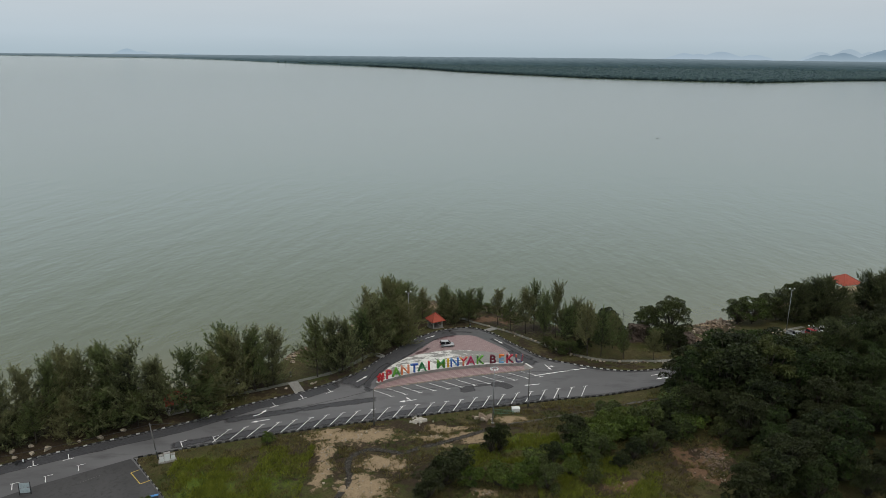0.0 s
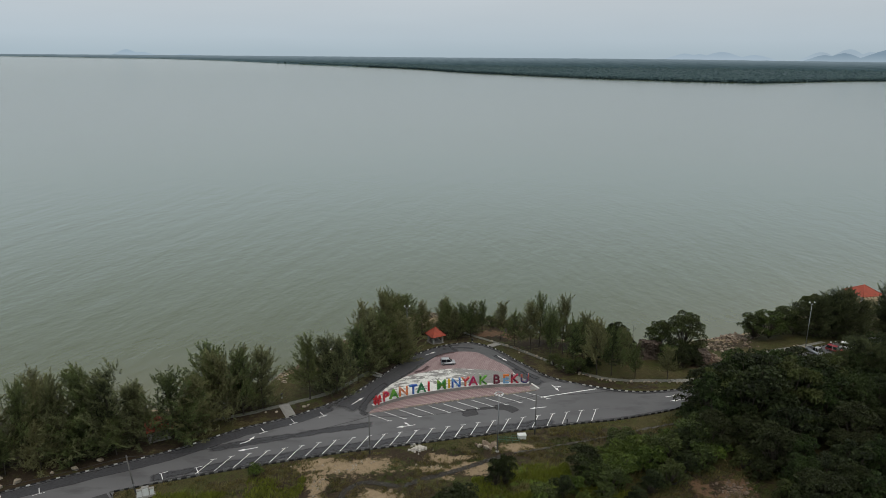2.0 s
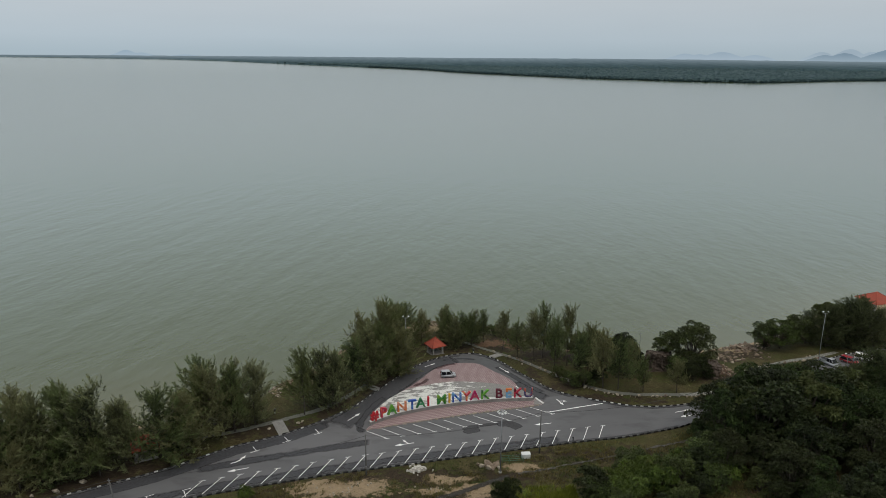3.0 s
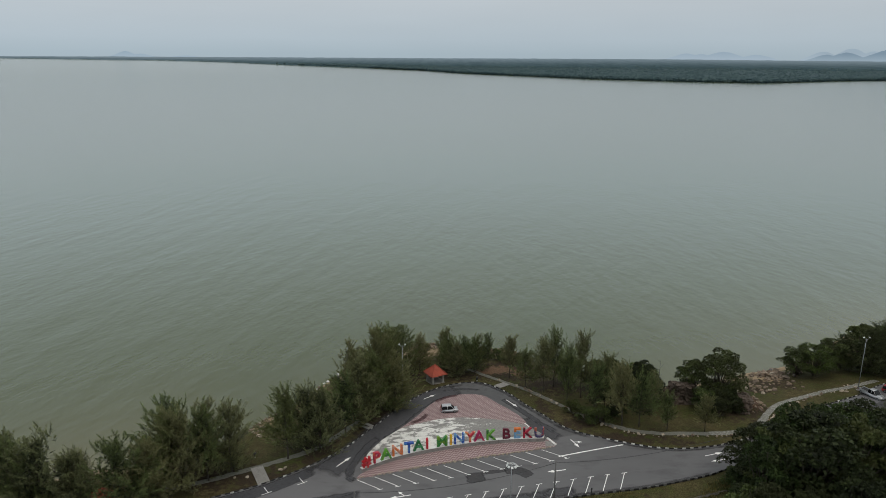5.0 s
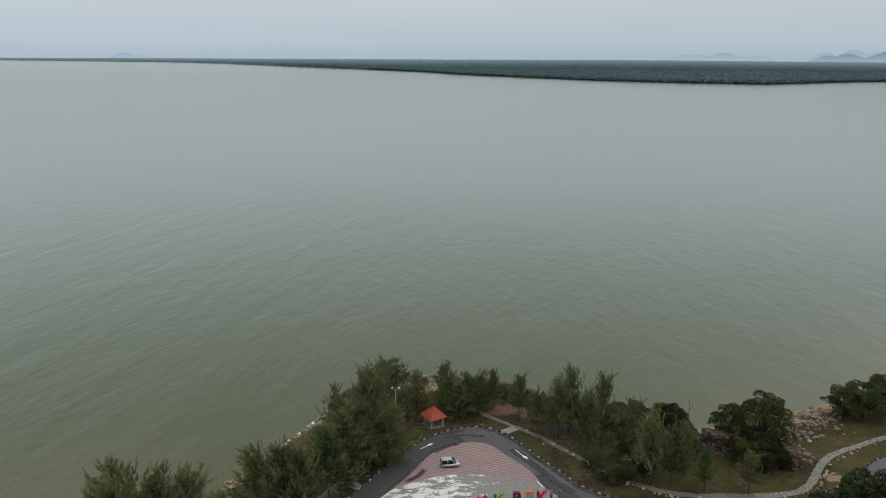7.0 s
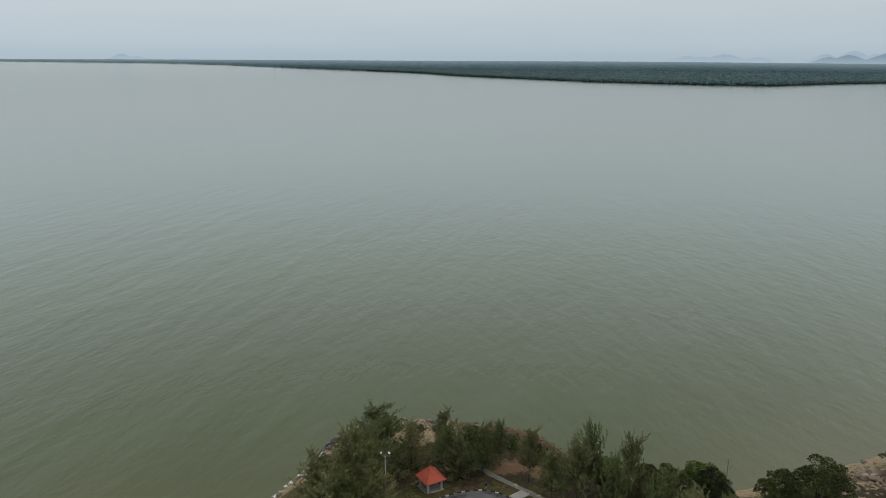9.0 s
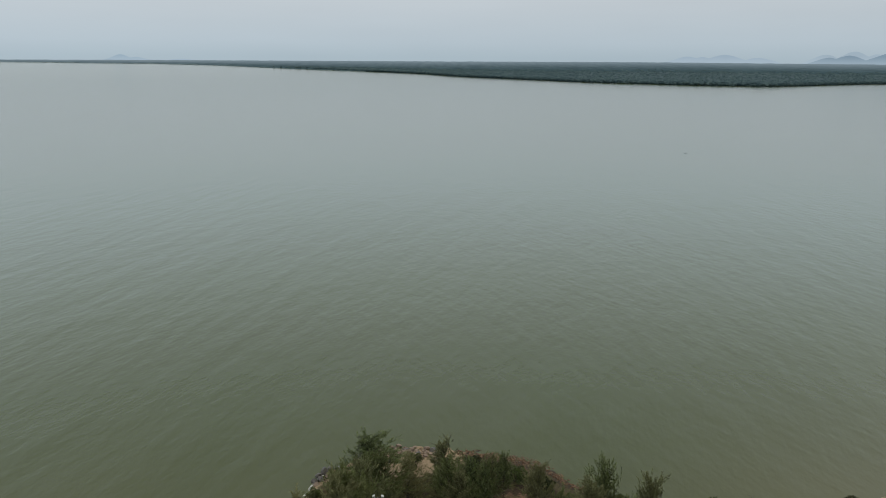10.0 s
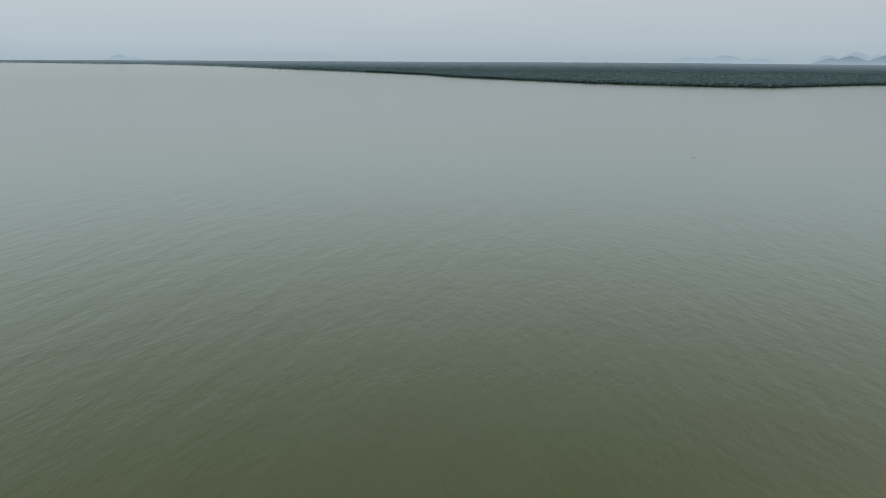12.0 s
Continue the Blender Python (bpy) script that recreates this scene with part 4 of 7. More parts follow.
for lo, hi, d, w in ((-84, -20, -0.9, 2.6), (-24, 6, -1.1, 2.8), (4, 30, -0.6, 1.5), (28, 70, -0.5, 1.2)):
    run = offset(north, d)[(north[:, 0] > lo) & (north[:, 0] < hi)]
    stain("edge_stain", run, w, 0.110, M["stain"], road, "dark grime along the kerb")
stain("edge_stain", offset(south, 0.45)[(south[:, 0] > -50) & (south[:, 0] < 48)], 1.5, 0.110, M["stain"], road, "dark grime along the kerb")


def mark(name, pts, w, mat="paint"):
    part(name, ribbon(name, curve(pts, 0.7), w, 0.12, M[mat]), road)


def bar(name, x, y, ang, length, w=0.12, mat="paint"):
    a = radians(ang)
    mark(name, [(x, y), (x + math.cos(a) * length, y + math.sin(a) * length)], w, mat)


# slanting bays along the south kerb and along the plaza, each a line with a short cap
for i in range(25):
    x = -42.4 + i * 2.985
    j = int(np.argmin(np.abs(south[:, 0] - x)))
    y = south[j, 1] + 0.6
    bar("parking_line", x, y, 69.5, 5.0)
    ex, ey = x + 5.0 * math.cos(radians(69.5)), y + 5.0 * math.sin(radians(69.5))
    bar("parking_line", ex - 0.55, ey - 0.13, 14, 1.1)
for i in range(12):
    x, y = -14.6 + i * 2.95, 139.45 + i * 0.82
    bar("parking_line", x, y, 146 - 180, 5.1)
    bar("parking_line", x + 5.1 * math.cos(radians(-34)) - 0.5, y + 5.1 * math.sin(radians(-34)) - 0.15, 16, 1.0)
mark("centre_line", [(20.6, 146.2), (26.6, 148.1), (32.9, 150.0)], 0.28)
for x, y, a in ((-72.4, 111.9, -60), (-67.2, 114.0, -60), (-34.9, 133.4, -55), (-29.8, 136.8, -55), (-24.5, 139.6, -55)):
    bar("parking_line", x, y + 0.6, a, 2.0)
    bar("parking_line", x + 1.0 - 0.9, y - 1.15 - 0.4, a + 90, 1.8)
for x, y in ((-62.6, 109.1), (-66.6, 105.8), (-71.0, 103.6), (-47.4, 116.9), (-41.9, 118.6)):
    bar("parking_line", x, y, 118, 1.9)
    bar("parking_line", x - 0.9 - 0.3, y + 1.7, 28, 1.4)
bar("bay_outline", -53.3, 108.5, 42, 1.5, 0.13, "yellow")
bar("bay_outline", -53.3, 108.5, -48, 4.5, 0.13, "yellow")
bar("bay_outline", -50.3, 105.2, 42, 1.6, 0.13, "yellow")
for i in range(9):
    bar("lettering_bar", -60.9 + i * 0.32, 105.4 + i * 0.27, 110, 0.3, 0.16, "kerb_worn")


def arrow(x0, y0, x1, y1, turn=0):
    """A painted lane arrow from its tail to its tip; turn adds a second head to one side."""
    d = Vector((x1 - x0, y1 - y0))
    ln = d.length
    d.normalize()
    n = Vector((-d.y, d.x))
    o = Vector((x0, y0))

    def flat(pts):
        v = [(p.x, p.y, gz(p.x, p.y) + 0.121) for p in pts]
        part("arrow_marking", mesh("arrow_marking", v, [list(range(len(v)))], M["paint"]), road)

    flat([o + n * 0.1, o - n * 0.1, o + d * ln * 0.62 - n * 0.1, o + d * ln - d * 1.2 - n * 0.38, o + d * ln, o + d * ln - d * 1.2 + n * 0.38, o + d * ln * 0.62 + n * 0.1])
    if turn:
        c = o + d * ln * 0.3
        w = (n * turn * 1.0 + d * 0.45).normalized()
        u = Vector((-w.y, w.x))
        flat([c + u * 0.09, c - u * 0.09, c + w * 0.9 - u * 0.09, c + w * 0.9 - u * 0.34, c + w * 1.7, c + w * 0.9 + u * 0.34, c + w * 0.9 + u * 0.09])


for a in ((-4.2, 171.0, -1.8, 173.5), (13.2, 170.3, 15.2, 166.3), (-18.6, 143.5, -16.5, 146.6), (46.5, 146.0, 50.0, 147.1), (50.5, 145.1, 47.0, 144.2), (21.2, 142.0, 17.8, 141.3), (-5.2, 135.0, -8.8, 134.0, -1), (-33.8, 127.0, -37.2, 125.8), (23.7, 152.0, 24.8, 149.2, 1), (71.2, 157.0, 74.0, 158.5)):
    arrow(*a)

bend = [(-37.4, 128.4), (-36.6, 128.8), (-36.0, 129.4), (-35.75, 130.0)]
v = []
for side in (0.09, -0.09):
    v += [(x + side, y - side, gz(x, y) + 0.121) for x, y in bend]
tip = [(-36.15, 129.95), (-35.3, 130.05), (-35.4, 131.0)]
part("arrow_marking", mesh("arrow_marking", v + [(x, y, gz(x, y) + 0.121) for x, y in tip], [[i, i + 1, i + 5, i + 4] for i in range(3)] + [[8, 9, 10]], M["paint"]), road)

# ---------------------------------------------------------------- plaza with the letter sign
WALL = curve([(-13.9, 141.4), (-11.6, 143.3), (-8.4, 145.3), (-3.5, 147.4), (1.6, 149.0), (6.8, 150.2), (12.1, 151.0), (18.6, 151.3)], 0.4)
ARC = curve([(-13.6, 147.4), (-12.7, 149.6), (-11.4, 152.2), (-10, 154.2), (-7.9, 156.7), (-4.6, 158.6), (-1.3, 160.1), (1.6, 160.9), (4.5, 161), (7.4, 160.6), (10.7, 159.9), (13.1, 158.9), (16.0, 157.5)], 1.0)
SOUTH_EDGE = curve([(-14.7, 139.7), (-8.2, 141.8), (-3.4, 143.3), (6.6, 146.1), (17.0, 148.6), (20.2, 149.6)], 0.6)
NOSE = [(21.0, 150.5), (19.6, 152.6)]
rng0 = np.random.default_rng(11)
south_rag = SOUTH_EDGE + rng0.normal(0, 0.12, SOUTH_EDGE.shape)
plaza = structure("plaza", sheet("plaza", [*south_rag.tolist(), *NOSE, *WALL[::-2].tolist(), (-14.3, 140.8)], 0.17, M["paver"], 1.5, 0.2), "forecourt of zigzag red and pink pavers", "pavement")
TOP = curve([(-7.9, 157.2), (-6.3, 159.8), (-4.8, 162.9), (-3.1, 167.0), (-1.6, 169.6), (0.8, 172.2), (3.6, 173.4), (7.2, 173.3), (9.2, 171.8), (11.4, 168.0), (13.3, 165.1), (15.1, 161.8), (16.2, 158.6)], 0.8)
part("upper_pavers", sheet("upper_pavers", [*TOP.tolist(), *ARC[::-1][:-6].tolist()], 0.16, M["paver"], 1.5, 0.15), plaza)


def bank_lift(x, y):
    """The painted slab rises from the arc to the top of the letter wall."""
    wy = np.interp(x, WALL[:, 0], WALL[:, 1])
    ay = np.interp(x, ARC[:, 0], ARC[:, 1])
    return 0.2 + 0.6 * smooth(1 - (y - wy) / np.maximum(ay - wy, 0.5))


part("painted_slab", sheet("painted_slab", [*(WALL[1:] + np.array([0, 0.25])).tolist(), (19.0, 152.6), *ARC[::-1].tolist(), (-14.2, 143.4)], bank_lift, M["peeling"], 1.0, 0.25), plaza, "sloping concrete slab with flaking white paint")
part("kerb_nose", sheet("kerb_nose", [(18.9, 151.5), (20.4, 151.1), (20.9, 150.3), (20.0, 149.5), (18.7, 149.5)], 0.24, M["peeling"], 1.0, 0.2), plaza, "worn white painted corner of the plaza")
part("drain_strip", ribbon("drain_strip", curve([(16.6, 158.6), (17.6, 156.2), (18.7, 154.0)], 0.6), 1.3, 0.20, M["asphalt_new"]), plaza)
part("white_edge", ribbon("white_edge", curve([(15.8, 158.2), (16.9, 155.8), (18.1, 153.4)], 0.6), 0.28, 0.26, M["white_wall"]), plaza)

ev, ef = [], []
for i in range(170):
    t = rng0.uniform(0, len(SOUTH_EDGE) - 1.01)
    c = SOUTH_EDGE[int(t)] * (1 - t % 1) + SOUTH_EDGE[int(t) + 1] * (t % 1) + rng0.normal(0, 0.14, 2)
    b, s3 = len(ev), rng0.uniform(0.07, 0.2, 3)
    z = gz(*c) + 0.16
    ev += [(c[0] + p[0] * s3[0], c[1] + p[1] * s3[1], z + p[2] * s3[2] * 0.8) for p in ((-1, -1, -1), (1.1, -0.8, -1), (0.9, 1, -1), (-1, 0.9, -1), (-0.6, -0.7, 0.8), (0.7, -0.6, 1), (0.6, 0.7, 0.7), (-0.7, 0.6, 1))]
    ef += [[b + k for k in q] for q in ((0, 3, 2, 1), (4, 5, 6, 7), (0, 1, 5, 4), (1, 2, 6, 5), (2, 3, 7, 6), (3, 0, 4, 7))]
tagged(part("edge_rubble", mesh("edge_rubble", ev, ef, M["stone_pale"]), plaza, "crumbling edging stones"), kind="stuff")
for pts, w in (([(-7.6, 157.6), (-6.0, 159.0), (-4.4, 160.4), (-3.4, 162.4), (-2.9, 164.4)], 2.0), ([(-2.4, 168.0), (-0.8, 170.4), (1.6, 172.4), (4.6, 173.0)], 1.9)):
    stain("dark_stain", pts, w, 0.172, M["paver_stain"], plaza, "dark damp stain on the pavers")

sign = thing("letter_sign", "colourful free-standing letters on a curved low wall", "sign")


def wall_run(name, off0, off1, z0, z1, mat):
    d = np.gradient(WALL, axis=0)
    d /= np.linalg.norm(d, axis=1)[:, None]
    nr = np.stack([-d[:, 1], d[:, 0]], 1)
    v, k = [], len(WALL)
    for off, z in ((off0, z0), (off0, z1), (off1, z1), (off1, z0)):
        v += [(a, b, gz(a, b) + z) for a, b in WALL + nr * off]
    f = [[r * k + i, r * k + i + 1, ((r + 1) % 4) * k + i + 1, ((r + 1) % 4) * k + i] for r in range(4) for i in range(k - 1)]
    f += [[0, k, 2 * k, 3 * k], [k - 1, 4 * k - 1, 3 * k - 1, 2 * k - 1]]
    return mesh(name, v, f, mat)


part("end_block", box("end_block", (2.7, 0.4, 0.24), M["white_wall"], (0, 0, 0.12), 0.03), sign, "white painted end block", pose(20.0, 151.2, gz(20.0, 151.2) + 0.1, 0, 0, -62))
M["wall_face"] = surface("grey_wall_stone", (0.19, 0.175, 0.165), (0.25, 0.235, 0.22), (0.11, 0.10, 0.095), big=0.8, fine=3, rough=0.85, relief=0.03)
part("wall", wall_run("wall", 0.02, 0.5, 0.0, 0.84, M["concrete"]), sign, "low curved concrete wall")
part("coping", wall_run("coping", -0.06, 0.62, 0.84, 0.95, M["white_wall"]), sign, "white painted coping")
PANEL = box("stone_panel", (0.385, 0.09, 0.72), M["wall_face"], (0, 0, 0.42), 0.015)
for i in range(len(WALL) - 1):
    (x0, y0), (x1, y1) = WALL[i], WALL[i + 1]
    x, y = (x0 + x1) / 2, (y0 + y1) / 2
    part("stone_panel", PANEL, sign, m=pose(x, y, gz(x, y) + 0.03 + 0.02 * math.sin(i * 2.3), 0, 0, math.degrees(math.atan2(y1 - y0, x1 - x0))))


def letter(ch, mat, h):
    cu = bpy.data.curves.new("letter", "FONT")
    cu.body, cu.size, cu.extrude, cu.offset, cu.align_x = ch, h / 0.70, 0.26, 0.045, "CENTER"
    cu.resolution_u = 3
    ob = bpy.data.objects.new("letter_source", cu)
    scene.collection.objects.link(ob)
    me = bpy.data.meshes.new_from_object(ob.evaluated_get(bpy.context.evaluated_depsgraph_get()))
    bpy.data.objects.remove(ob)
    me.materials.clear()
    me.materials.append(mat)
    return me


RED, ORANGE, GREEN, BLUE, YELLOW, MAGENTA, DGREEN, LBLUE, MAROON = (0.46, 0.008, 0.016), (0.66, 0.16, 0.03), (0.12, 0.36, 0.03), (0.015, 0.07, 0.36), (0.75, 0.46, 0.02), (0.40, 0.012, 0.10), (0.012, 0.15, 0.05), (0.16, 0.36, 0.60), (0.10, 0.008, 0.022)
TEXT = [("#", -13.2, RED, (0.5, 0.05, 0.06), "red"), ("P", -11.6, (0.46, 0.015, 0.07), (0.66, 0.16, 0.05), "crimson and orange"), ("A", -10.0, GREEN, (0.04, 0.2, 0.04), "green"), ("N", -8.1, ORANGE, (0.6, 0.3, 0.22), "orange"), ("T", -6.1, BLUE, (0.05, 0.2, 0.5), "blue"),
        ("A", -4.4, DGREEN, (0.06, 0.3, 0.12), "dark green"), ("I", -2.9, (0.5, 0.015, 0.03), RED, "red"), ("M", -0.2, (0.03, 0.22, 0.045), (0.20, 0.36, 0.04), "leaf green"), ("I", 1.4, YELLOW, (0.62, 0.28, 0.04), "yellow"), ("N", 2.9, BLUE, LBLUE, "blue and light blue"),
        ("Y", 4.9, (0.48, 0.03, 0.05), (0.7, 0.3, 0.1), "red and yellow"), ("A", 6.6, MAGENTA, (0.45, 0.05, 0.08), "magenta"), ("K", 8.7, GREEN, (0.03, 0.12, 0.03), "green"), ("B", 11.6, MAROON, (0.17, 0.01, 0.03), "dark maroon"),
        ("E", 13.6, (0.66, 0.17, 0.03), (0.16, 0.36, 0.56), "orange over light blue"), ("K", 15.5, (0.45, 0.02, 0.05), MAROON, "crimson"), ("U", 17.7, (0.05, 0.05, 0.14), (0.5, 0.12, 0.06), "dark blue and red")]
for ch, x, a, b, word in TEXT:
    j = int(np.argmin(np.abs(WALL[:, 0] - x)))
    y = WALL[j, 1] + 0.27
    d = WALL[min(j + 2, len(WALL) - 1)] - WALL[max(j - 2, 0)]
    part("letter", letter(ch, letter_material("letter_" + word.replace(" ", "_"), a, b, "over" in word), 2.0 if ch != "#" else 1.9), sign, word + " painted block letter", pose(x, y, gz(x, y) + 0.97, 90, 0, math.degrees(math.atan2(d[1], d[0])) * 0.75))

# ---------------------------------------------------------------- trees
def strips(rng, base, direc, length, width):
    """Leaf blades as slender triangles: arrays of base points and directions."""
    n = len(base)
    side = np.cross(direc, rng.standard_normal((n, 3)))
    side /= np.linalg.norm(side, axis=1)[:, None] + 1e-9
    tip = base + direc * length[:, None] + np.array([0, 0, -1.0]) * (0.12 * length)[:, None]
    v = np.stack([base + side * width[:, None], base - side * width[:, None], tip], 1).reshape(-1, 3)
    return v, np.arange(n * 3).reshape(-1, 3).tolist()


def unit(v):
    return v / (np.linalg.norm(v, axis=-1, keepdims=True) + 1e-9)


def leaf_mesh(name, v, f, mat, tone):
    """Leaves with a given tone for each blade; casuarina crowns carry painted shading in it."""
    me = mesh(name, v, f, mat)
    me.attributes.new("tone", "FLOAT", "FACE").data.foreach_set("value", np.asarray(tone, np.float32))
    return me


def casuarina(seed, h=14.0, spread=3.6, bare=0.16, dense=1.0, wind=0.3, leaf="needles", rise=0.95):
    """Feathery she-oak: a tapered trunk, rising limbs and upright plumes of fine needles."""
    rng = np.random.default_rng(seed)
    wv, wf = [], []
    lean = np.array([rng.normal(0, 0.03), rng.normal(0, 0.03)])
    axis_pts = [np.array([lean[0] * z * h + 0.12 * math.sin(z * 6 + seed), lean[1] * z * h + 0.12 * math.cos(z * 5), z * h]) for z in np.linspace(-0.02, 0.9, 8)]
    tube(wv, wf, axis_pts, [0.17 * (1 - 0.86 * i / 7) * h / 14 for i in range(8)], 6)
    B, D, L, W, T = [], [], [], [], []
    n = int(54 * dense)
    lump = rng.uniform(0.65, 1.3, 7)
    for i in range(n):
        s = bare + (0.9 - bare) * ((i + rng.uniform(0, 1)) / n) ** 1.15
        az = i * 2.399 + rng.normal(0, 0.4)
        prof = (1 - s) ** 0.62 * min(1, 0.92 + (s - bare)) * lump[int((az % 6.283) / 6.283 * 7)] * rng.uniform(0.75, 1.25)
        ln = max(0.7, spread * 1.05 * prof)
        el = radians(rng.uniform(-12, 22) + 56 * s)
        d = unit(np.array([math.cos(az) * math.cos(el) + wind * 0.4, math.sin(az) * math.cos(el), math.sin(el)]))
        k = s / 0.92 * 7
        a = axis_pts[min(int(k), 6)] * (1 - (k % 1)) + axis_pts[min(int(k) + 1, 7)] * (k % 1)
        up = np.array([0, 0, 0.22 * ln])
        tube(wv, wf, [a, a + d * ln * 0.5, a + d * ln + up], [0.05 * (1 - s) + 0.015, 0.03 * (1 - s) + 0.012, 0.008], 3)
        age = rng.uniform(0, 1)
        for q in range(int(4 + 1.7 * ln)):
            t = rng.uniform(0.2, 1.0) if q else 1.0
            root = a + d * ln * t + up * t * t + rng.normal(0, 0.25, 3)
            pd = unit(d * rng.uniform(0.35, 0.9) + np.array([wind, 0, rise]) + rng.normal(0, 0.4, 3))
            pl = rng.uniform(0.9, 2.2) * (0.75 + 0.25 * t)
            m = int(17 * dense + 10 * pl)
            along = rng.uniform(0, 1.0, m)
            ring = unit(np.cross(pd, rng.standard_normal((m, 3))))
            bend = np.outer((along * pl) ** 2, np.array([0.05 + 0.06 * wind, 0, -0.035]))
            B.append(root + np.outer(along * pl, pd) + bend + rng.normal(0, 0.09, (m, 3)) * (1.15 - along)[:, None])
            D.append(unit(pd + ring * rng.uniform(0.2, 0.85, (m, 1))))
            L.append(rng.uniform(0.38, 0.75, m) * (1.15 - 0.5 * along))
            W.append(rng.uniform(0.023, 0.041, m))
            # Paler towards plume and limb tips: lit tips put into the needle tone.
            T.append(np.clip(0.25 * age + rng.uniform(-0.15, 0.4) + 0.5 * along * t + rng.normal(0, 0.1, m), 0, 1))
        # Wide core blades of darkest tone: inner shade painted into the crown.
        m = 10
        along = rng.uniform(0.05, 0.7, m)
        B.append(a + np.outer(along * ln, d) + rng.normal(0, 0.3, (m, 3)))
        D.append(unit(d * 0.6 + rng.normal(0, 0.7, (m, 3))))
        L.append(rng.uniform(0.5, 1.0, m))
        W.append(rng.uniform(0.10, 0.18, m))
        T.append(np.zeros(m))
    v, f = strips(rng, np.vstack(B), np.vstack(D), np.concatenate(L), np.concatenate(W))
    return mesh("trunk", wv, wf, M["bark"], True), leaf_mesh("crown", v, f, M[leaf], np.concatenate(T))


def broadleaf(seed, h=9.0, spread=4.2, leaf="leaf", low=0.25, leaves=6500, size=0.30, lobes=22, slim=0.36, tall=(0.3, 0.6)):
    """Spreading tree: forking limbs and a crown of leafy lobes with gaps between."""
    rng = np.random.default_rng(seed)
    wv, wf = [], []
    fork = np.array([rng.normal(0, 0.2), rng.normal(0, 0.2), h * low * 1.1])
    tube(wv, wf, [(0, 0, -0.4), (0.05, 0.02, h * low * 0.5), fork], [0.26 * h / 9, 0.2 * h / 9, 0.17 * h / 9], 7)
    B, D, T = [], [], []
    for i in range(lobes):
        az = i * 2.399 + rng.normal(0, 0.3)
        s = rng.uniform(0, 1)
        rad = spread * math.sqrt(rng.uniform(0.05, 1)) * (1 - 0.45 * s)
        c = np.array([math.cos(az) * rad, math.sin(az) * rad, h * (low + 0.18 + (0.74 - low) * s)])
        q = np.array([rng.uniform(0.7, 1.35), rng.uniform(0.7, 1.35), rng.uniform(*tall)]) * spread * 1.45 / math.sqrt(lobes)
        mid = fork * 0.5 + c * 0.5 + np.array([0, 0, -0.25])
        tube(wv, wf, [fork, mid, c], [0.11 * h / 9, 0.07, 0.02], 4)
        m = int(leaves / lobes)
        u = unit(rng.standard_normal((m, 3)))
        u[:, 2] = np.where(u[:, 2] < -0.35, -u[:, 2], u[:, 2])
        r = rng.uniform(0.45, 1.08, m) ** 0.5
        B.append(c + u * q * r[:, None])
        D.append(unit(u * 0.8 + rng.normal(0, 0.6, (m, 3)) + np.array([0, 0, -0.05])))
        side = np.floor(np.arctan2(u[:, 1], u[:, 0]) + 3.15).astype(int)
        T.append(np.clip(rng.uniform(0, 0.6) + rng.uniform(-0.3, 0.5, 8)[side], 0, 1))
    B, D = np.vstack(B), np.vstack(D)
    k = len(B)
    v, f = strips(rng, B, D, rng.uniform(0.75, 1.5, k) * size, rng.uniform(0.75, 1.25, k) * slim * size)
    return mesh("trunk", wv, wf, M["bark"], True), leaf_mesh("crown", v, f, M[leaf], np.concatenate(T))


def make_tree(name, label, category, group, data):
    ob = thing(name, label, category, group)
    part("trunk", data[0], ob)
    part("crown", data[1], ob)
    return ob


def plant(proto, x, y, h, base_h, turn, wide=1.0, sink=0.1):
    k = h / base_h
    m = Matrix.LocRotScale((x, y, gz(x, y) - sink), Euler((0, 0, turn)), (k * wide, k * wide, k))
    return copy_thing(proto, m)


def take_away(ob):
    for o in (*ob.children_recursive, ob):
        bpy.data.objects.remove(o)


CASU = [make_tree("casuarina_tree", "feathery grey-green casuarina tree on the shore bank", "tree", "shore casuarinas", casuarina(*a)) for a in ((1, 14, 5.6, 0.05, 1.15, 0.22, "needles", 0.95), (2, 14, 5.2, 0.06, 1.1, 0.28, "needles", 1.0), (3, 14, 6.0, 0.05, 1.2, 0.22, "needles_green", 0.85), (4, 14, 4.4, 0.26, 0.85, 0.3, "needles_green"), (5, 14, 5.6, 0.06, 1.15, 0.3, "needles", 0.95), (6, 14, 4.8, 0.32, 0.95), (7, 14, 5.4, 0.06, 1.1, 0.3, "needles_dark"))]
BROAD = [make_tree("broadleaf_tree", "dark green spreading broadleaf tree", "tree", "broadleaf trees", broadleaf(*a)) for a in ((11, 9, 4.2, "leaf", 0.18, 9500, 0.29, 60, 0.46), (12, 9, 4.6, "leaf_dark", 0.06, 9500, 0.27, 62, 0.44, (0.4, 0.9)), (13, 9, 3.9, "leaf_dark", 0.05, 9500, 0.26, 56, 0.44, (0.45, 1.0)), (14, 9, 4.2, "leaf", 0.12, 9500, 0.31, 60, 0.42))]
HILLSIDE = [make_tree("hillside_tree", "mid-green fine-leaved wind-swept tree on the hillside", "tree", "hillside trees", broadleaf(*a)) for a in ((41, 9, 4.7, "leaf_hill", 0.02, 11500, 0.26, 84, 0.36, (0.5, 1.05)), (42, 9, 4.3, "leaf_hill", 0.02, 11500, 0.25, 76, 0.38, (0.55, 1.2)))]
